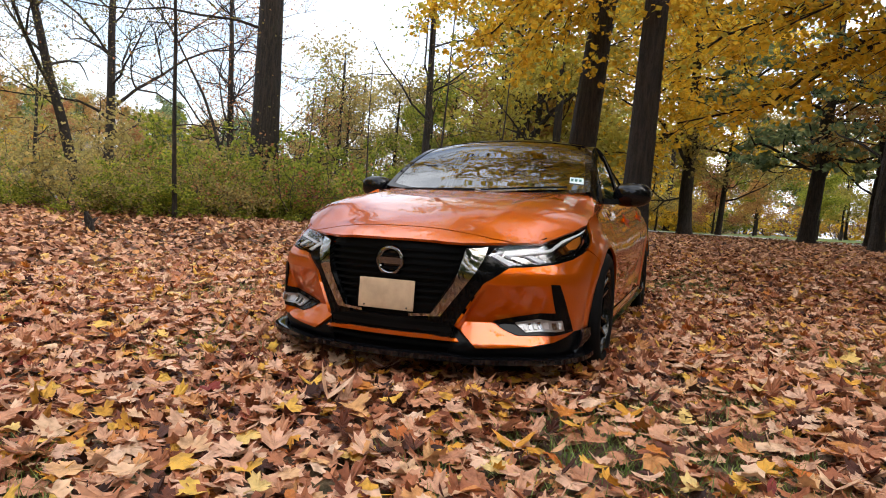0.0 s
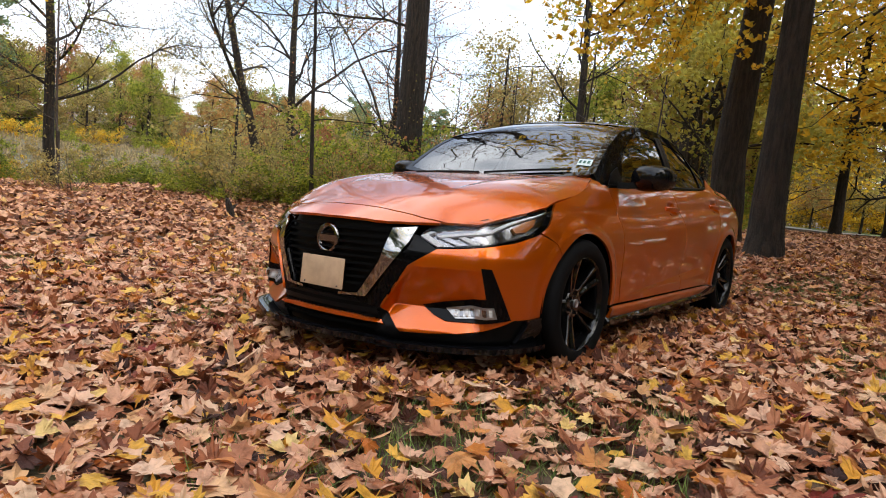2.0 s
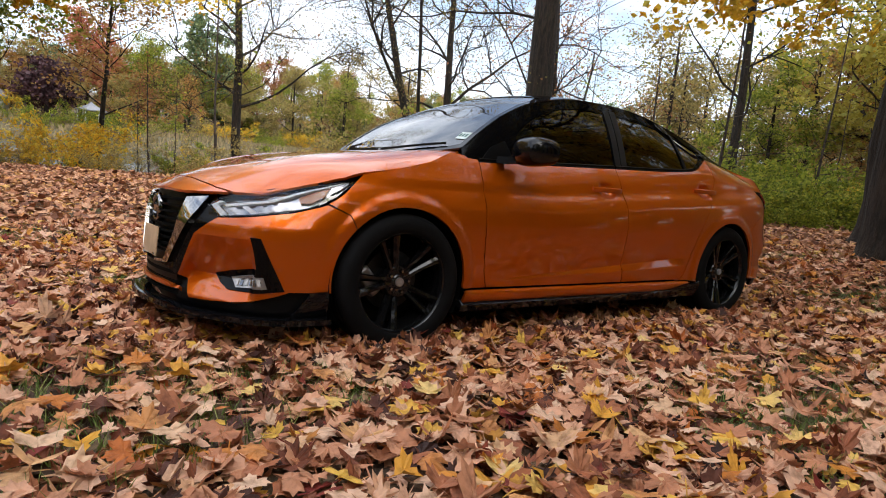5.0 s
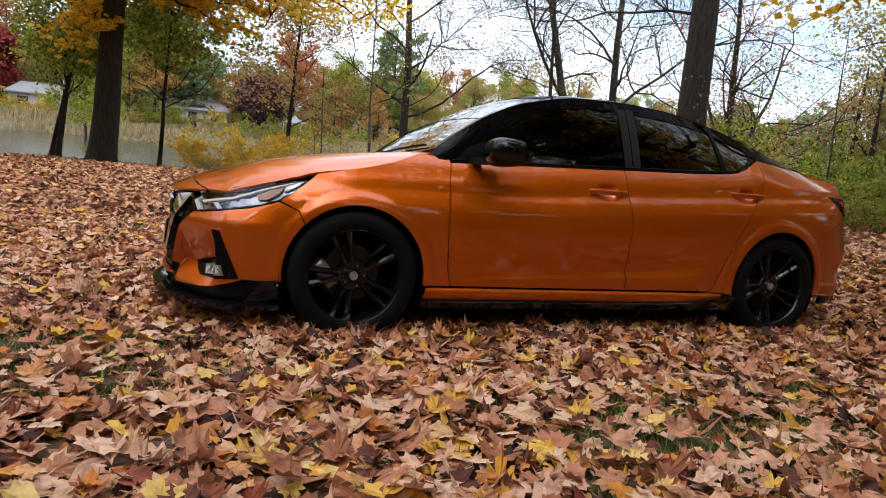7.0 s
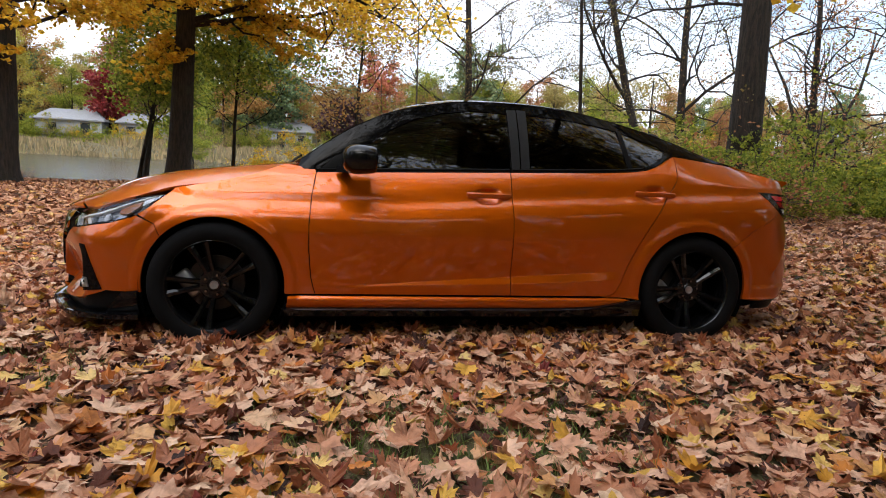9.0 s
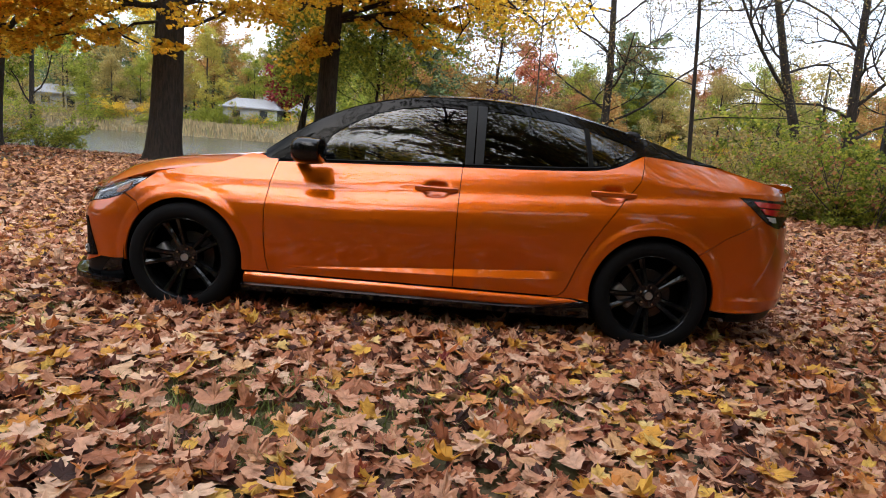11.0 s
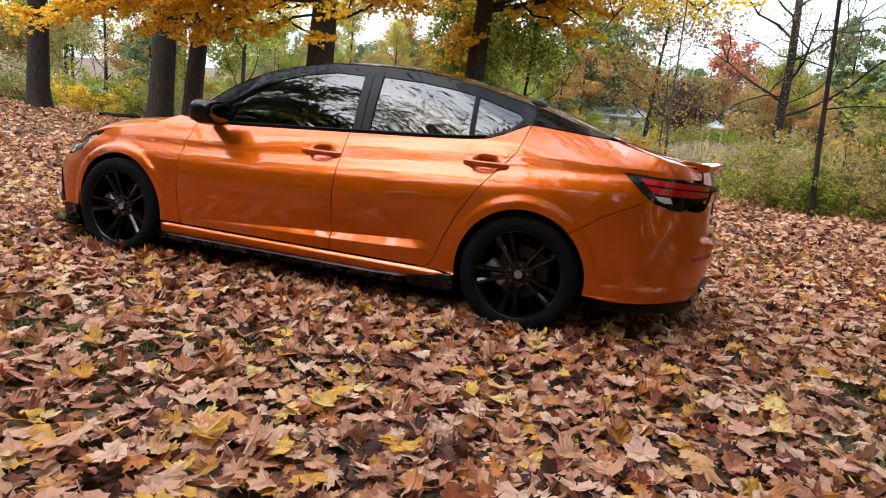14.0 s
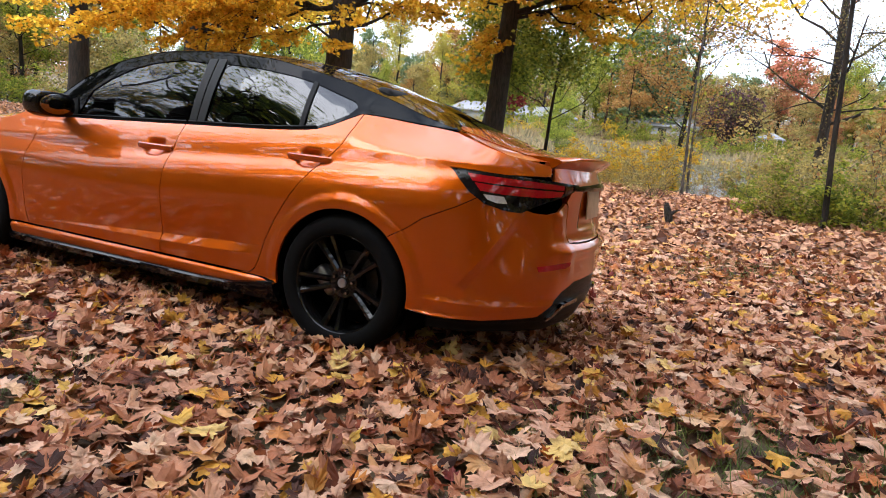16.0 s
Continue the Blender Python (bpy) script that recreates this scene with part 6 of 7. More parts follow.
# fog lamps in black bezels
fog = [(-0.962, 0.326), (-0.86, 0.350), (-0.76, 0.366), (-0.679, 0.380), (-0.711, 0.513), (-0.665, 0.512), (-0.61, 0.40), (-0.555, 0.290), (-0.70, 0.272), (-0.853, 0.271), (-0.91, 0.292)]
fogs = shell("fog_light", [skin(body, fog, None, 0.012, 0.02, 0, lift=0.006)], M_FRAME, car, "fog light in a black bezel", both=True)
lens_ = [(-0.858, 0.322), (-0.75, 0.340), (-0.645, 0.346), (-0.628, 0.298), (-0.72, 0.290), (-0.809, 0.284)]
for owner, kid in zip(fogs, shell("reflector", [skin(body, lens_, None, 0.012, 0.012, 0, lift=0.012)], M_CAST, car, both=True)):
    kid.parent = owner
for k in range(7):
    c = -0.815 + k * 0.025
    for owner, kid in zip(fogs, shell("flute", [skin(body, [(c, 0.295 + 0.002 * k), (c + 0.014, 0.295 + 0.002 * k), (c + 0.010, 0.320 + 0.003 * k), (c - 0.004, 0.318 + 0.003 * k)], None, 0.01, 0.008, 0, lift=0.018)], M_DCHROME if k % 2 else M_CLEAR, car, both=True)):
        kid.parent = owner

# hood and nose
hood_half = [(-0.800, 0), (-0.795, -0.15), (-0.778, -0.30), (-0.745, -0.44), (-0.700, -0.541), (-0.612, -0.650), (-0.490, -0.719), (-0.402, -0.768), (-0.291, -0.809), (-0.205, -0.804), (-0.076, -0.796), (0.05, -0.784), (0.192, -0.764), (0.282, -0.738), (0.342, -0.720), (0.41, -0.704), (0.428, -0.66), (0.385, -0.45), (0.36, -0.25), (0.352, 0)]
nose_half = [(-0.800, 0), (-0.795, -0.15), (-0.778, -0.30), (-0.745, -0.44), (-0.712, -0.520), (-0.724, -0.515), (-0.800, -0.420), (-0.852, -0.335), (-0.876, -0.27), (-0.898, -0.147), (-0.906, 0)]


def both_sides(half):
    return list(half) + [(x, -y) for x, y in half[::-1] if abs(y) > 1e-6]


shell("hood", [skin(hood, both_sides(hood_half), TOP_OUT, 0.024, gap=0.0045)], M_PAINT, car)
shell("nose_panel", [skin(hood, both_sides(nose_half), TOP_OUT, 0.018)], M_PAINT, car)

# sides
shut_a = [(0.50, 0.945), (0.503, 0.925), (0.482, 0.80), (0.472, 0.65), (0.474, 0.52), (0.486, 0.38), (0.50, 0.322), (0.512, 0.285)]
fender = [(ux(a), b) for a, b in [(-0.380, 0.677), (-0.330, 0.708), (-0.240, 0.786), (-0.205, 0.818), (-0.08, 0.845), (0.05, 0.872), (0.19, 0.908), (0.28, 0.945), (0.34, 0.968), (0.45, 0.955)] + shut_a] + [(ux(0.358), 0.285)] + [(ux(a), b) for a, b in arc(0, 0.325, ARCH, -5, 136, 40)] + [(ux(-0.285), 0.632)]
shell("front_fender", [skin(body, fender, SIDE_OUT, 0.018)], M_PAINT, car, both=True)
belt_pts = lambda a, b, n: [(x, float(BELT(x)) - 0.002) for x in np.linspace(a, b, n)]
shut_b = [(1.589, 0.964), (1.583, 0.80), (1.582, 0.68), (1.583, 0.50), (1.585, 0.285)]
def door_creases(a, b):
    xs = np.linspace(a, b, 30)
    base = 0.335 + 0.063 * (xs - 0.69)
    low = base - (0.012 + 0.034 * step(0.7, 2.0, xs))
    return [[(ux(x), z + o) for x, z in zip(xs, zz)] for zz in (base, low) for o in (-0.004, 0.004)]


front_door = shell("front_door", [skin(body, [(ux(a), b) for a, b in shut_a[1:][::-1] + belt_pts(0.505, 1.588, 10) + shut_b], SIDE_OUT, 0.018, creases=door_creases(0.52, 1.575))], M_PAINT, car, both=True)
shut_c = [(2.648, 1.121), (2.635, 1.05), (2.612, 0.97), (2.575, 0.92), (2.543, 0.886), (2.470, 0.79), (2.406, 0.70), (2.340, 0.59), (2.281, 0.468), (2.243, 0.36), (2.222, 0.315), (2.19, 0.290), (2.13, 0.285)]
rear_door = shell("rear_door", [skin(body, [(ux(a), b) for a, b in shut_b[::-1] + belt_pts(1.59, 2.64, 16) + shut_c], SIDE_OUT, 0.018, creases=door_creases(1.595, 2.235))], M_PAINT, car, both=True)
quarter = [(ux(a), b) for a, b in shut_c[::-1] + belt_pts(2.655, 3.155, 8)] + [(ux(3.30), 1.045), (ux(3.45), 1.005), (ur(0.545), 0.975), (ur(0.555), 0.925), (ux(3.42), 0.915), (ux(3.30), 0.922), (ux(3.18), 0.926), (ux(3.27), 0.876), (ux(3.36), 0.834), (ux(3.25), 0.765), (ux(3.10), 0.69), (ux(3.035), 0.640)]
quarter += [(ux(a), b) for a, b in arc(2.712, 0.325, ARCH - 0.002, 48, 190, 40)] + [(ux(2.345), 0.273), (ux(2.25), 0.2785), (ux(2.14), 0.2795)]
shoulder = [[(ux(x), 1.002 - 0.11 * (x - 2.6) + o) for x in np.linspace(2.64, 3.2, 20)] for o in (-0.004, 0.004)]
shell("rear_quarter_panel", [skin(body, quarter, SIDE_OUT, 0.018, creases=shoulder)], M_PAINT, car, both=True)
sill = [(ux(a), b) for a, b in [(0.36, 0.209), (0.37, 0.279), (2.13, 0.279), (2.25, 0.277), (2.31, 0.268), (2.20, 0.240), (2.08, 0.220), (1.9, 0.211)]]
shell("side_sill", [skin(body, sill, SIDE_OUT, 0.016)], M_PAINT, car, both=True)
skirt = [(ux(a), b) for a, b in [(0.35, 0.168), (0.35, 0.203), (1.88, 0.206), (2.05, 0.213), (2.18, 0.240), (2.30, 0.268), (2.362, 0.276), (2.375, 0.172), (1.9, 0.168)]]
shell("side_skirt", [skin(body, skirt, SIDE_OUT, 0.02, 0.05, 0.0, lift=0.024, closed=True)], M_GLOSS, car, "black side skirt", both=True)
for owner, (a, b, z0) in [(0, (1.33, 1.572, 0.840)), (1, (2.335, 2.580, 0.886))]:
    xs = np.linspace(a, b, 14)
    pth = np.stack([xs, [float(body(ux(x), z0)[1]) for x in (a,)] * 14, np.full(14, z0)], -1)
    pth[:, 1] = np.interp(xs, [a, b], [float(body(ux(a - 0.01), z0)[1]), float(body(ux(b + 0.01), z0)[1])]) - 0.022 * np.sin(np.pi * (xs - a) / (b - a)) ** 0.5
    bm = sweep_bm(pth, [(-0.010, -0.012), (0.004, -0.016), (0.010, -0.006), (0.010, 0.008), (0.002, 0.014), (-0.010, 0.012)])
    for door, handle in zip((front_door, rear_door)[owner], part("handle", bm, M_PAINT, car, both=True)):
        handle.parent = door

# tail
lamp_line = [(3.192, 0.924), (3.30, 0.925), (3.465, 0.921), (3.60, 0.917), (3.715, 0.913), (3.85, 0.906), (3.972, 0.901), (3.925, 0.870), (3.84, 0.846), (3.70, 0.810), (3.62, 0.782), (3.553, 0.754), (3.469, 0.760), (3.365, 0.783), (3.29, 0.828), (3.235, 0.880)]
tails = shell("tail_light", [skin(body, lamp_line, None, 0.016, 0.03, 0.003, lift=0.004)], M_SMOKE, car, "smoked tail light with red bars", both=True)
for tlc, mat_, name_ in (
    ([(3.275, 0.909), (3.40, 0.905), (3.60, 0.900), (3.80, 0.893), (3.80, 0.871), (3.60, 0.872), (3.40, 0.875), (3.30, 0.879)], M_REDLENS, "red_lens"),
    ([(3.310, 0.873), (3.40, 0.868), (3.60, 0.865), (3.80, 0.865), (3.78, 0.842), (3.66, 0.831), (3.45, 0.832), (3.34, 0.840)], M_REDLENS, "red_lens"),
    ([(3.81, 0.893), (3.885, 0.888), (3.875, 0.868), (3.81, 0.852)], M_REDDARK, "dark_lens"),
    ([(3.355, 0.827), (3.455, 0.823), (3.475, 0.794), (3.42, 0.794), (3.375, 0.806)], M_CLEAR, "reversing_lens"),
):
    for owner, kid in zip(tails, shell(name_, [skin(body, tlc, None, 0.012, 0.006, 0, lift=0.009)], mat_, car, both=True)):
        kid.parent = owner
rear_half = [(UR, 0.618), (ur(0.25), 0.618), (ur(0.365), 0.622), (ur(0.398), 0.66), (ur(0.407), 0.80), (ur(0.432), 0.813), (ur(0.497), 0.776), (ur(0.557), 0.758), (ur(0.63), 0.763), (ur(0.70), 0.782), (ux(3.40), 0.812), (ux(3.36), 0.834), (ux(3.25), 0.765), (ux(3.10), 0.69), (ux(3.035), 0.640)] + [(ux(a), b) for a, b in arc(2.712, 0.325, ARCH - 0.002, 48, -8, 14)] + [(ux(3.2), 0.268), (ux(3.4), 0.268), (ur(0.56), 0.282), (ur(0.50), 0.33), (ur(0.42), 0.395), (ur(0.30), 0.432), (UR, 0.44)]
corner = []
for o in (-0.006, 0.0, 0.062, 0.070):
    l = [(CORNER_A[0] + o, CORNER_A[1]), (CORNER_B[0] + o, CORNER_B[1]), (CORNER_B[0] + o - 0.02, 0.395)]
    corner += [l, [(2 * UR - u, z) for u, z in l]]
for o in (0.334, 0.363):
    l = [(u, o) for u in np.linspace(3.12, ur(0.56), 16)]
    corner += [l, [(2 * UR - u, z) for u, z in l]]
for o in (-0.004, 0.004):
    l = [(CORNER_C + o + 0.04, 0.76), (CORNER_C + o + 0.11, 0.47)]
    corner += [l, [(2 * UR - u, z) for u, z in l]]
shell("rear_bumper", [skin(body, mirrored(rear_half, UR), None, 0.016, 0.014, 0.0015, creases=corner)], M_PAINT, car)
lid_half = [(UR, 0.621), (ur(0.25), 0.621), (ur(0.36), 0.625), (ur(0.394), 0.662), (ur(0.403), 0.80), (ur(0.427), 0.82), (ur(0.395), 0.865), (ur(0.40), 0.880), (ur(0.545), 0.895), (ur(0.53), 0.972), (UR, 0.972)]
shell("trunk_lid", [skin(body, mirrored(lid_half, UR), None, 0.016, 0.014, 0.0015)], M_PAINT, car)
strip = [(UR, 0.872), (ur(0.38), 0.872), (ur(0.40), 0.892), (UR, 0.912)]
shell("trunk_trim", [skin(body, mirrored(strip, UR), None, 0.016, 0.012, 0, lift=0.012)], M_GLOSS, car, "gloss black trunk strip")
diff = [(UR, 0.448), (ur(0.30), 0.440), (ur(0.425), 0.402), (ur(0.51), 0.335), (ur(0.575), 0.275), (ux(3.4), 0.262), (ux(3.16), 0.262), (ux(3.16), 0.21), (ur(0.5), 0.20), (UR, 0.20)]
shell("rear_diffuser", [skin(body, mirrored(diff, UR), None, 0.02, 0.02, 0.001, lift=-0.010)], M_SATIN, car, "black rear diffuser")
tip = [(ur(0.50), 0.262), (ur(0.40), 0.332), (ur(0.22), 0.345), (ur(0.22), 0.325), (ur(0.39), 0.312), (ur(0.48), 0.25)]
shell("exhaust_trim", [skin(body, tip, None, 0.016, 0.03, 0, lift=0.006)], M_CHROME, car, "chrome exhaust finisher", both=True)
refl = [(ur(0.60), 0.522), (ur(0.415), 0.542), (ur(0.412), 0.526), (ur(0.44), 0.513), (ur(0.59), 0.498)]
shell("rear_reflector", [skin(body, refl, None, 0.012, 0.012, 0, lift=0.004)], M_REDLENS, car, "red bumper reflector", both=True)
bm = box_bm((0.305, 0.006, 0.152), (0, 0, 0), 0.0025)
bm.transform(pose(3.660, 0.0, 0.806, 0, 0, 90) @ pose(0, 0, 0, -4))
part("number_plate", bm, M_PLATE, car, "blank tan plate")
deck_half = [(3.085, 0), (3.07, -0.30), (3.05, -0.46), (3.10, -0.530), (3.20, -0.535), (3.40, -0.520), (3.535, -0.50), (3.60, -0.40), (3.64, -0.2), (3.655, 0)]
quarter_top = [(3.06, -0.568), (3.106, -0.582), (3.179, -0.598), (3.226, -0.634), (3.388, -0.668), (3.47, -0.61), (3.546, -0.512), (3.535, -0.500), (3.40, -0.520), (3.20, -0.535), (3.10, -0.530)]
shell("quarter_top", [skin(roof, quarter_top, TOP_OUT, 0.018, 0.012, 0.002, lift=-0.003)], M_PAINT, car, both=True)
shell("deck_lid", [skin(roof, both_sides(deck_half), TOP_OUT, 0.022)], M_PAINT, car)
ys = np.linspace(-0.52, 0.52, 41)
tip_x = 3.700 - 0.11 * (np.abs(ys) / 0.52) ** 2.2
lift_y = 1 - step(0.34, 0.52, np.abs(ys)) * 0.9
bm = bmesh.new()
rings = []
for y, tx, l in zip(ys, tip_x, lift_y):
    z0 = float(roof(tx - 0.15, y)[2])
    prof = [(tx - 0.17, z0 + 0.002), (tx - 0.09, z0 + 0.002 + 0.004 * l), (tx - 0.02, z0 - 0.004 + 0.014 * l), (tx, z0 - 0.010 + 0.014 * l), (tx + 0.001, z0 - 0.018 + 0.012 * l), (tx - 0.022, z0 - 0.032), (tx - 0.06, z0 - 0.06), (tx - 0.15, z0 - 0.05)]
    rings.append([bm.verts.new((px_, y, pz_)) for px_, pz_ in prof])
for a, b in zip(rings, rings[1:]):
    for i in range(len(a)):
        j = (i + 1) % len(a)
        bm.faces.new((a[i], a[j], b[j], b[i]))
bm.faces.new(rings[0])
bm.faces.new(rings[-1][::-1])
part("spoiler", bm, M_PAINT, car, "low orange lip spoiler")

# cabin
rail = lambda x: float(RAIL_Z(x))
w_front = [(0.735, 0.962), (1.598, 0.996), (1.588, 1.318), (1.40, 1.325), (1.20, 1.297), (1.05, 1.255), (0.90, 1.180), (0.80, 1.105)]
w_rear = [(1.712, 1.002), (2.318, 1.028), (2.290, 1.258), (2.15, 1.284), (1.95, 1.308), (1.712, 1.320)]
w_quarter = [(2.345, 1.031), (2.432, 1.042), (2.50, 1.072), (2.566, 1.112), (2.592, 1.150), (2.56, 1.178), (2.318, 1.250)]
frame_low = [(x, float(BELT(x)) + 0.001) for x in np.linspace(0.40, 3.14, 48)]
frame_top = [(x, rail(x) - 0.001) for x in np.linspace(3.12, 0.42, 60)]
shell("window_frame", [skin(cabin, frame_low + frame_top, SIDE_OUT, 0.022, 0.012, 0.0, holes=(w_front, w_rear, w_quarter))], M_FRAME, car, "black window surround", both=True)
for name_, o, m_ in (("front_window", w_front, M_GLASS), ("rear_window", w_rear, M_DARKGLASS), ("quarter_window", w_quarter, M_DARKGLASS)):
    shell(name_, [skin(cabin, inset(o, -0.004), SIDE_OUT, 0.03, 0.0, 0, lift=-0.006)], m_, car, both=True)
for o in ([(1.602, 0.985), (1.650, 0.987), (1.646, 1.345), (1.592, 1.342)], [(1.658, 0.987), (1.708, 0.989), (1.708, 1.344), (1.654, 1.346)]):
    shell("pillar_cover", [skin(cabin, o, SIDE_OUT, 0.03, 0.006, 0, lift=0.004)], M_PILLAR, car, "matt black door pillar cover", both=True)
shell("window_divider", [skin(cabin, [(2.318, 1.022), (2.346, 1.024), (2.320, 1.258), (2.292, 1.264)], SIDE_OUT, 0.02, 0.008, 0, lift=0.003)], M_SATIN, car, both=True)
for a, b in ((0.51, 1.585), (1.60, 2.42)):
    xs = np.linspace(a, b, 30)
    pth = np.array([cabin(x, float(BELT(x)) + 0.008, 0.004) for x in xs])
    part("belt_moulding", sweep_bm(pth, [(-0.004, -0.009), (0.006, -0.007), (0.006, 0.006), (-0.004, 0.010)]), M_SATIN, car, both=True)
wind = [(0.33, 0), (0.345, -0.25), (0.385, -0.50), (0.445, -0.655), (0.60, -0.635), (0.80, -0.598), (1.0, -0.562), (1.13, -0.535), (1.12, -0.40), (1.10, -0.2), (1.095, 0)]
rearw = [(2.30, 0), (2.31, -0.25), (2.35, -0.44), (2.45, -0.485), (2.75, -0.490), (2.95, -0.485), (3.03, -0.45), (3.06, -0.25), (3.07, 0)]
top_half = [(0.31, 0), (0.325, -0.25), (0.365, -0.50), (0.41, -0.665), (0.425, -0.70)] + [(x, -float(RAIL_Y(x)) + 0.001) for x in np.linspace(0.46, 3.10, 44)] + [(3.07, -0.48), (3.088, -0.25), (3.095, 0)]
shell("roof", [skin(roof, both_sides(top_half), TOP_OUT, 0.03, 0.012, 0.0, holes=(both_sides(wind), both_sides(rearw)))], M_GLOSS, car, "gloss black roof")
shell("windscreen", [skin(roof, inset(both_sides(wind), -0.004), TOP_OUT, 0.035, 0.0, 0, lift=-0.004)], M_WIND, car)
shell("rear_screen", [skin(roof, inset(both_sides(rearw), -0.004), TOP_OUT, 0.035, 0.0, 0, lift=-0.004)], M_DARKGLASS, car)
cowl = [(0.24, 0), (0.25, -0.25), (0.31, -0.50), (0.36, -0.66), (0.44, -0.69), (0.50, -0.66), (0.43, -0.5), (0.38, -0.25), (0.36, 0)]
shell("cowl", [skin(hood, both_sides(cowl), TOP_OUT, 0.03, 0.01, 0, lift=-0.018)], M_SATIN, car)
for y0, y1 in ((-0.56, -0.02), (0.02, 0.52)):
    pth = [roof(x, y, 0.012) for x, y in zip(np.linspace(0.42 if y0 < 0 else 0.335, 0.335, 14), np.linspace(y0, y1, 14))]
    part("wiper", sweep_bm(pth, [(-0.006, -0.005), (0.006, -0.005), (0.003, 0.007), (-0.003, 0.007)]), M_SATIN, car)
stick = [(0.480, -0.650), (0.480, -0.560), (0.535, -0.552), (0.535, -0.638)]
tag = shell("sticker", [skin(roof, stick, TOP_OUT, 0.02, 0.001, 0, lift=0.001)], M_STICK, car, "pale inspection sticker")
for k in range(3):
    y_ = -0.632 + k * 0.026
    shell("print", [skin(roof, [(0.497, y_), (0.497, y_ + 0.016), (0.520, y_ + 0.018), (0.520, y_ + 0.002)], TOP_OUT, 0.02, 0.001, 0, lift=0.0025)], M_INK, car).parent = tag

# door mirrors
def door_mirror():
    bm_ = bmesh.new()
    bmesh.ops.create_uvsphere(bm_, u_segments=28, v_segments=18, radius=1)
    for v in bm_.verts:
        c = v.co
        c.x, c.y, c.z = [math.copysign(abs(q_) ** 0.72, q_) for q_ in c]
        if c.x > 0.35:
            c.x = 0.35 + (c.x - 0.35) * 0.12
        c.z *= 1 - 0.16 * c.x
        c.z += 0.10 * c.y * -1 * 0.4
    bm_.transform(Matrix.Translation((0.755, -0.925, 1.000)) @ Matrix.Diagonal((0.125, 0.120, 0.073, 1)))
    housing = part("mirror_housing", bm_, M_GLOSS, car, "gloss black door mirror", both=True)
    g = lathe_bm([(0.0, 0.0), (0.9, 0.0), (0.98, 0.06)], 28)
    g.transform(Matrix.Translation((0.808, -0.925, 1.000)) @ Matrix.Diagonal((0.04, 0.098, 0.056, 1)) @ pose(0, 0, 0, 0, 0, 90))
    glass_ = part("mirror_glass", g, M_CHROME, car, both=True)
    arm = sweep_bm([(0.640, -0.755, 0.952), (0.66, -0.80, 0.950), (0.69, -0.86, 0.958), (0.73, -0.90, 0.97)], [(-0.035, -0.018), (0.035, -0.018), (0.030, 0.018), (-0.030, 0.018)])
    arms = part("arm", arm, M_SATIN, car, both=True)
    for owner, *kids in zip(housing, glass_, arms):
        for kid in kids:
            kid.parent = owner


door_mirror()
tri = [(0.515, 0.936), (0.735, 0.946), (0.735, 0.99), (0.70, 1.06), (0.60, 1.02)]
shell("mirror_base", [skin(cabin, tri, SIDE_OUT, 0.02, 0.012, 0, lift=0.006)], M_SATIN, car, both=True)

# inside and underneath
liner = [(ux(a), b) for a, b in [(-0.40, 0.64), (-0.15, 0.76), (0.3, 0.86), (0.5, 0.88), (2.6, 0.98), (3.1, 0.95), (3.35, 0.80), (3.4, 0.30), (3.2, 0.26)]] + [(ux(a), b) for a, b in arc(2.712, 0.325, 0.362, -12, 192, 30)] + [(ux(2.3), 0.2), (ux(0.42), 0.2)] + [(ux(a), b) for a, b in arc(0, 0.325, 0.362, -15, 150, 30)]
shell("inner_body", [skin(body, liner, SIDE_OUT, 0.05, 0, 0, lift=-0.05)], M_LINER, car, both=True)
part("underbody", box_bm((3.9, 1.26, 0.16), (1.38, 0, 0.26), 0.04), M_LINER, car)
part("bay_floor", box_bm((0.8, 1.0, 0.2), (-0.2, 0, 0.42), 0.05), M_LINER, car)
part("trunk_floor", box_bm((0.75, 1.1, 0.3), (3.15, 0, 0.45), 0.05), M_LINER, car)
for hx in (0.0, 2.712):
    bm = lathe_bm([(0.365, -0.86), (0.372, -0.80), (0.372, -0.62), (0.30, -0.60), (0.0, -0.60)], 40)
    bmesh.ops.delete(bm, geom=[f for f in bm.faces if f.calc_center_median().z < -0.16], context="FACES")
    bm.transform(pose(hx, 0, 0.325))
    part("wheel_arch", bm, M_LINER, car, both=True)
part("dashboard", box_bm((0.42, 1.30, 0.20), (0.62, 0, 0.86), 0.07, (0, -8, 0), 4), M_DASH, car)
part("cabin_floor", box_bm((2.2, 1.35, 0.06), (1.75, 0, 0.40), 0.01), M_LINER, car)
part("rear_shelf", box_bm((0.55, 1.10, 0.04), (2.88, 0, 0.96), 0.01), M_DASH, car)
bm = lathe_bm([(0.185 + 0.015 * math.cos(a), 0.015 * math.sin(a)) for a in np.linspace(0, 2 * math.pi, 10, endpoint=False)], 40, closed=True)
bmesh.ops.create_cube(bm, size=1, matrix=Matrix.Diagonal((0.34, 0.02, 0.05, 1)))
bmesh.ops.create_cube(bm, size=1, matrix=pose(0, 0, -0.08) @ Matrix.Diagonal((0.06, 0.02, 0.17, 1)))
bm.transform(pose(0.93, -0.36, 0.90, 0, 0, 90) @ pose(0, 0, 0, -22))
part("steering_wheel", bm, M_DASH, car)
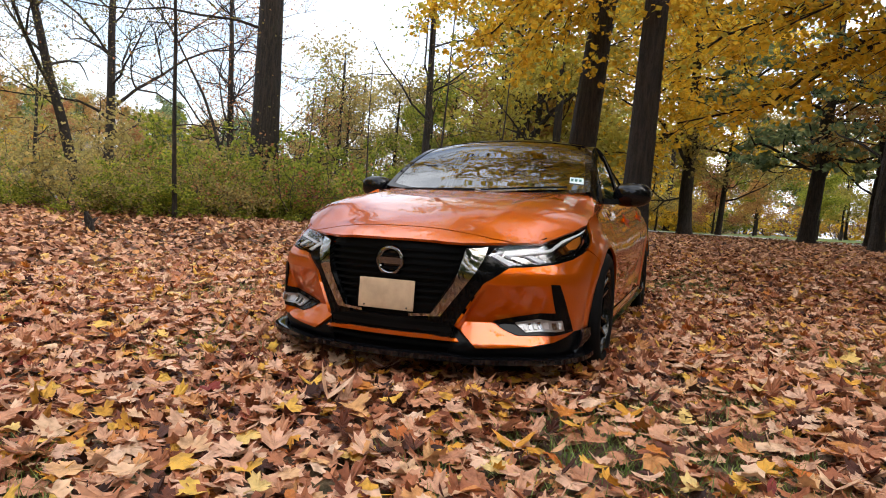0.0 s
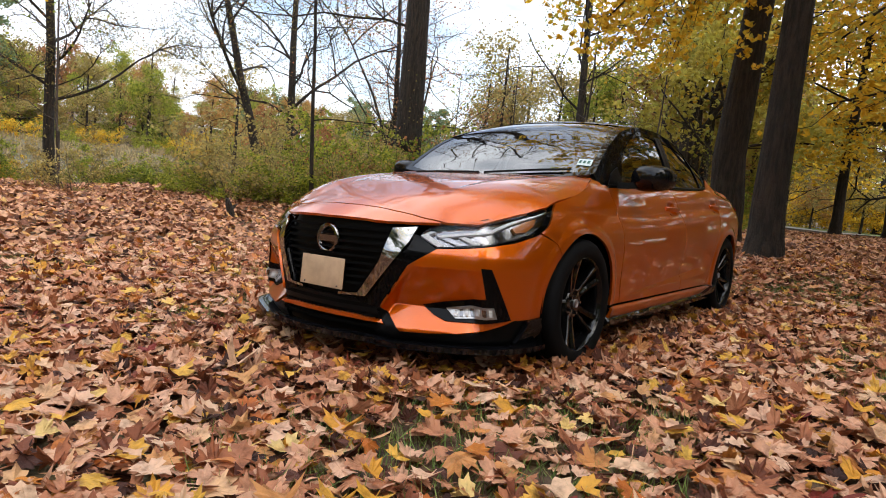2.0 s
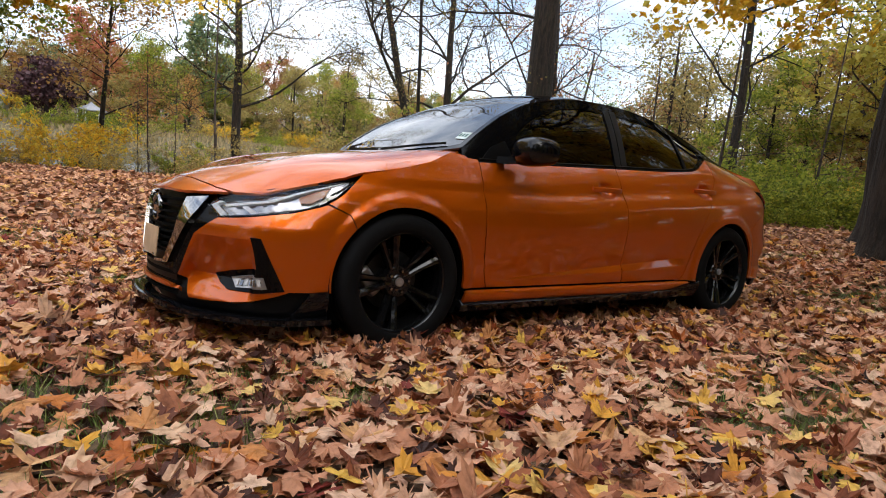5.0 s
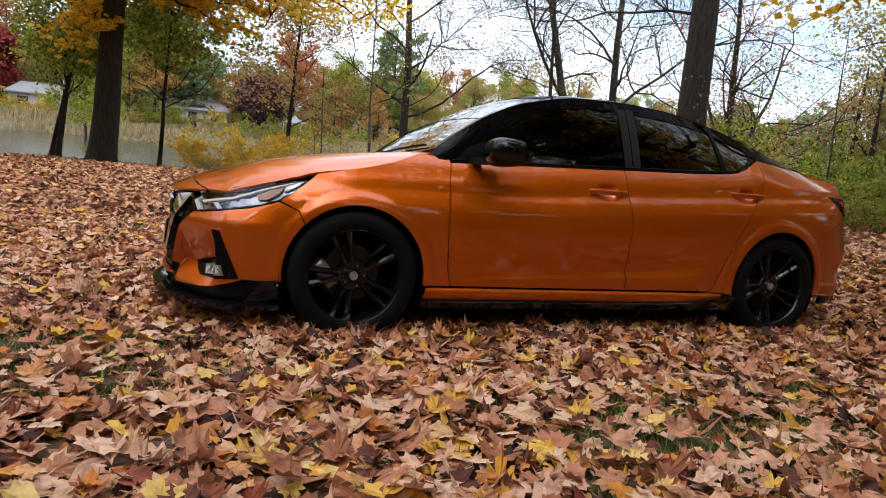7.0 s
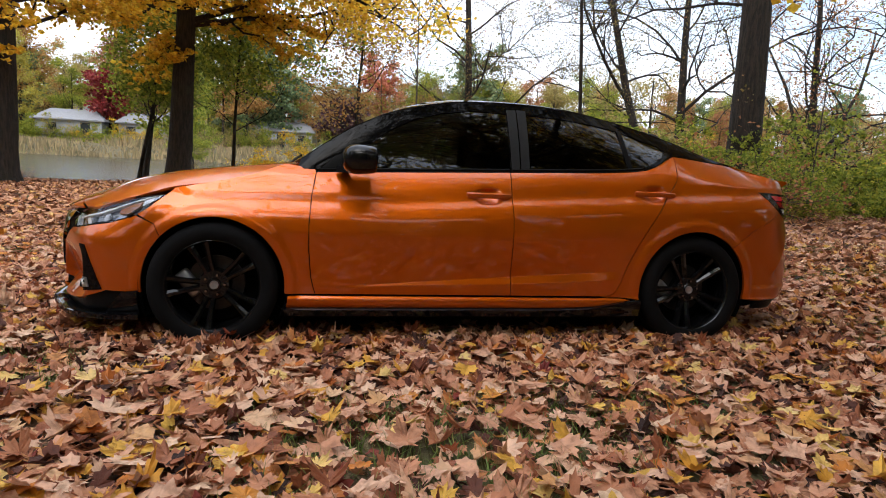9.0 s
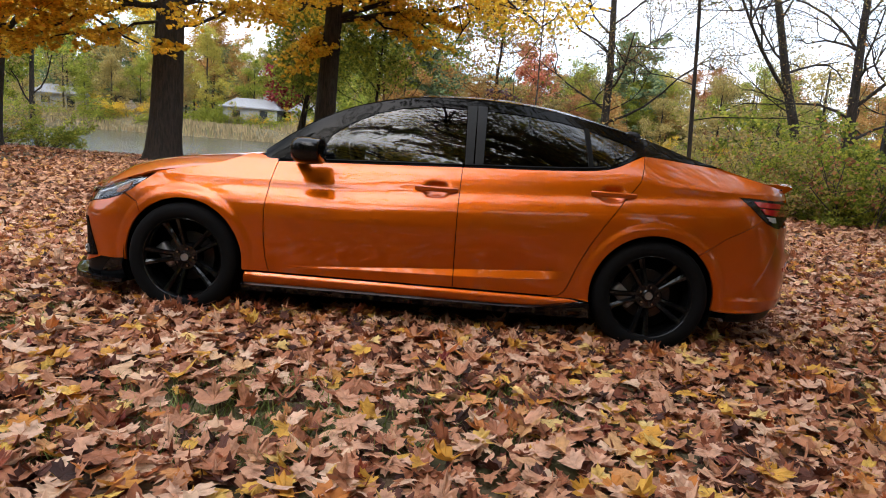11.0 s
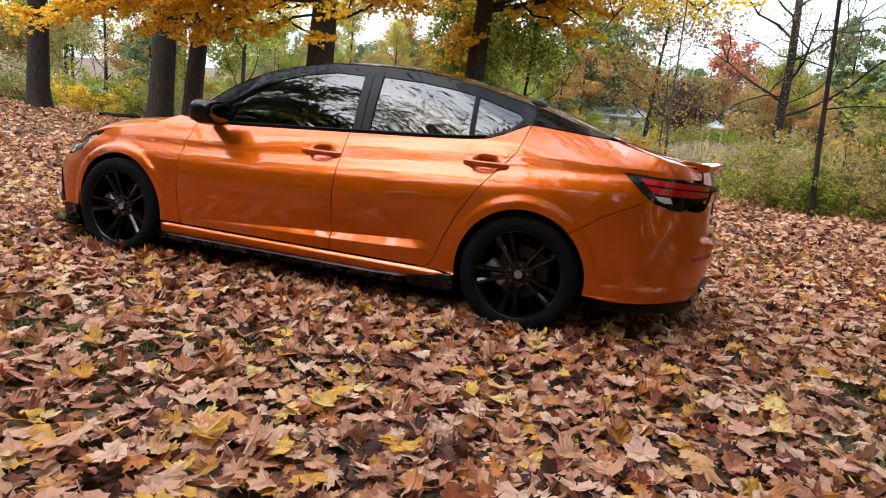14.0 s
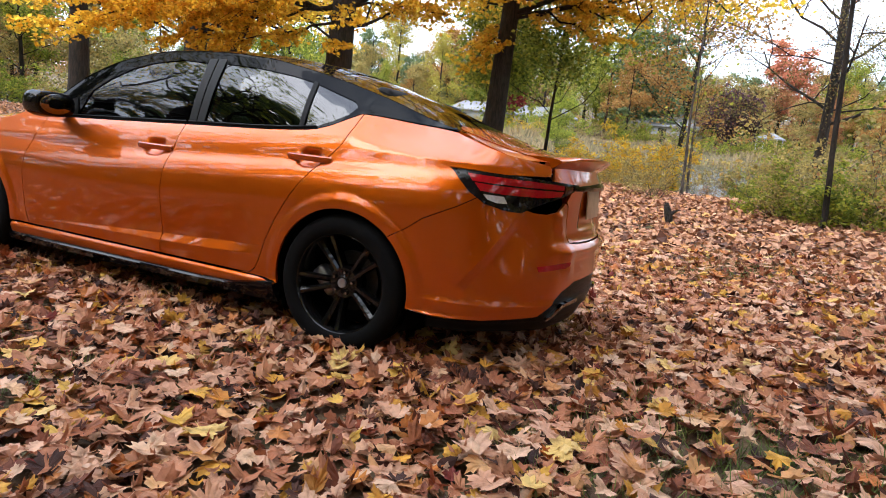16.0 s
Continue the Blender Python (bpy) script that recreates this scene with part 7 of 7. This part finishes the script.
for sx_, sy_ in ((1.42, -0.36), (1.42, 0.36), (2.28, -0.36), (2.28, 0.0), (2.28, 0.36)):
    seat = part("seat", box_bm((0.50, 0.50 if sx_ < 2 else 0.36, 0.16), (sx_ - 0.10, sy_, 0.56), 0.06, (0, -8, 0), 3), M_SEAT, car)
    part("backrest", box_bm((0.15, 0.48 if sx_ < 2 else 0.36, 0.62), (sx_ + 0.22, sy_, 0.84), 0.06, (0, 16, 0), 3), M_SEAT, seat)
    part("headrest", box_bm((0.10, 0.26, 0.17), (sx_ + 0.33, sy_, 1.19), 0.045, (0, 12, 0), 3), M_SEAT, seat)
bm = box_bm((0.03, 0.24, 0.06), (0.90, 0, 1.25), 0.012)
part("inside_mirror", bm, M_DASH, car)

# wheels: turned round the y axle, outer face towards -y
def build_wheel():
    barrel = lathe_bm([(0.236, -0.098), (0.240, -0.104), (0.233, -0.106), (0.226, -0.098), (0.222, -0.07), (0.215, 0.0), (0.222, 0.085), (0.238, 0.10)], 72)
    wheel = part("wheel", barrel, M_RIM, car, "gloss black alloy wheel")
    prof = [(0.230, -0.100), (0.240, -0.110), (0.256, -0.116), (0.280, -0.118), (0.302, -0.112), (0.316, -0.100), (0.3235, -0.084), (0.3255, -0.060)]
    for g in (-0.055, -0.018, 0.018, 0.055):
        prof += [(0.3255, g - 0.005), (0.3185, g - 0.004), (0.3185, g + 0.004), (0.3255, g + 0.005)]
    prof += [(0.3255, 0.060), (0.3235, 0.084), (0.312, 0.104), (0.28, 0.116), (0.245, 0.110), (0.230, 0.100)]
    part("tyre", lathe_bm(prof, 80), M_TYRE, wheel, "low-profile black tyre")
    part("disc", lathe_bm([(0.06, 0.018), (0.145, 0.018), (0.145, 0.040), (0.06, 0.040)], 48, closed=True), M_STEEL, wheel, "steel brake disc")
    cal = box_bm((0.075, 0.07, 0.15), (-0.125, 0.01, 0.045), 0.02, (0, -20, 0), 3)
    part("caliper", cal, M_CAST, wheel, "bare metal brake caliper")
    part("back_plate", lathe_bm([(0.0, 0.06), (0.21, 0.06), (0.215, 0.07)], 40), M_LINER, wheel)
    hub = lathe_bm([(0.0, -0.064), (0.030, -0.064), (0.036, -0.058), (0.072, -0.056), (0.080, -0.046), (0.082, 0.02)], 40)
    part("hub", hub, M_RIM, wheel)
    part("centre_cap", lathe_bm([(0.0, -0.070), (0.014, -0.070), (0.0155, -0.074), (0.021, -0.074), (0.022, -0.06)], 24), M_CAST, wheel, "silver centre cap")
    for k in range(5):
        a = radians(90 + 72 * k)
        nut = lathe_bm([(0.0, -0.070), (0.007, -0.070), (0.009, -0.066), (0.009, -0.05)], 6)
        nut.transform(pose(0.052 * math.cos(a + 0.63), 0, 0.052 * math.sin(a + 0.63)))
        part("lug_nut", nut, M_DCHROME, wheel)
        for s in (-1, 1):
            sp = bmesh.new()
            rings_ = []
            for f in np.linspace(0, 1, 7):
                r_ = 0.045 + f * 0.186
                off = s * (0.012 + 0.030 * f ** 1.2)
                half_w = 0.017 - 0.004 * math.sin(math.pi * f) + 0.004 * f
                face_y = -0.052 - 0.012 * math.sin(math.pi * f * 0.8) - 0.038 * f ** 2.2
                q4 = [(off - half_w, face_y + 0.012), (off - half_w * 0.45 * (1 - s * 0.4), face_y), (off + half_w * 0.45 * (1 + s * 0.4), face_y), (off + half_w, face_y + 0.012), (off + half_w * 0.8, face_y + 0.045), (off - half_w * 0.8, face_y + 0.045)]
                rings_.append([sp.verts.new((r_ * math.cos(a) - o_ * math.sin(a), y_, r_ * math.sin(a) + o_ * math.cos(a))) for o_, y_ in q4])
            for p_, q_ in zip(rings_, rings_[1:]):
                for i in range(6):
                    sp.faces.new((p_[i], p_[(i + 1) % 6], q_[(i + 1) % 6], q_[i]))
            sp.faces.new(rings_[0])
            sp.faces.new(rings_[-1][::-1])
            part("spoke", sp, M_RIM, wheel)
    return wheel


wheel = build_wheel()
wheel.matrix_basis = pose(0, -0.785, 0.325, 0, -20, 0)
copy_thing(wheel, pose(2.712, -0.785, 0.325, 0, -27, 0))
copy_thing(wheel, pose(0, 0.785, 0.325, 0, 20, 180))
copy_thing(wheel, pose(2.712, 0.785, 0.325, 0, 50, 180))
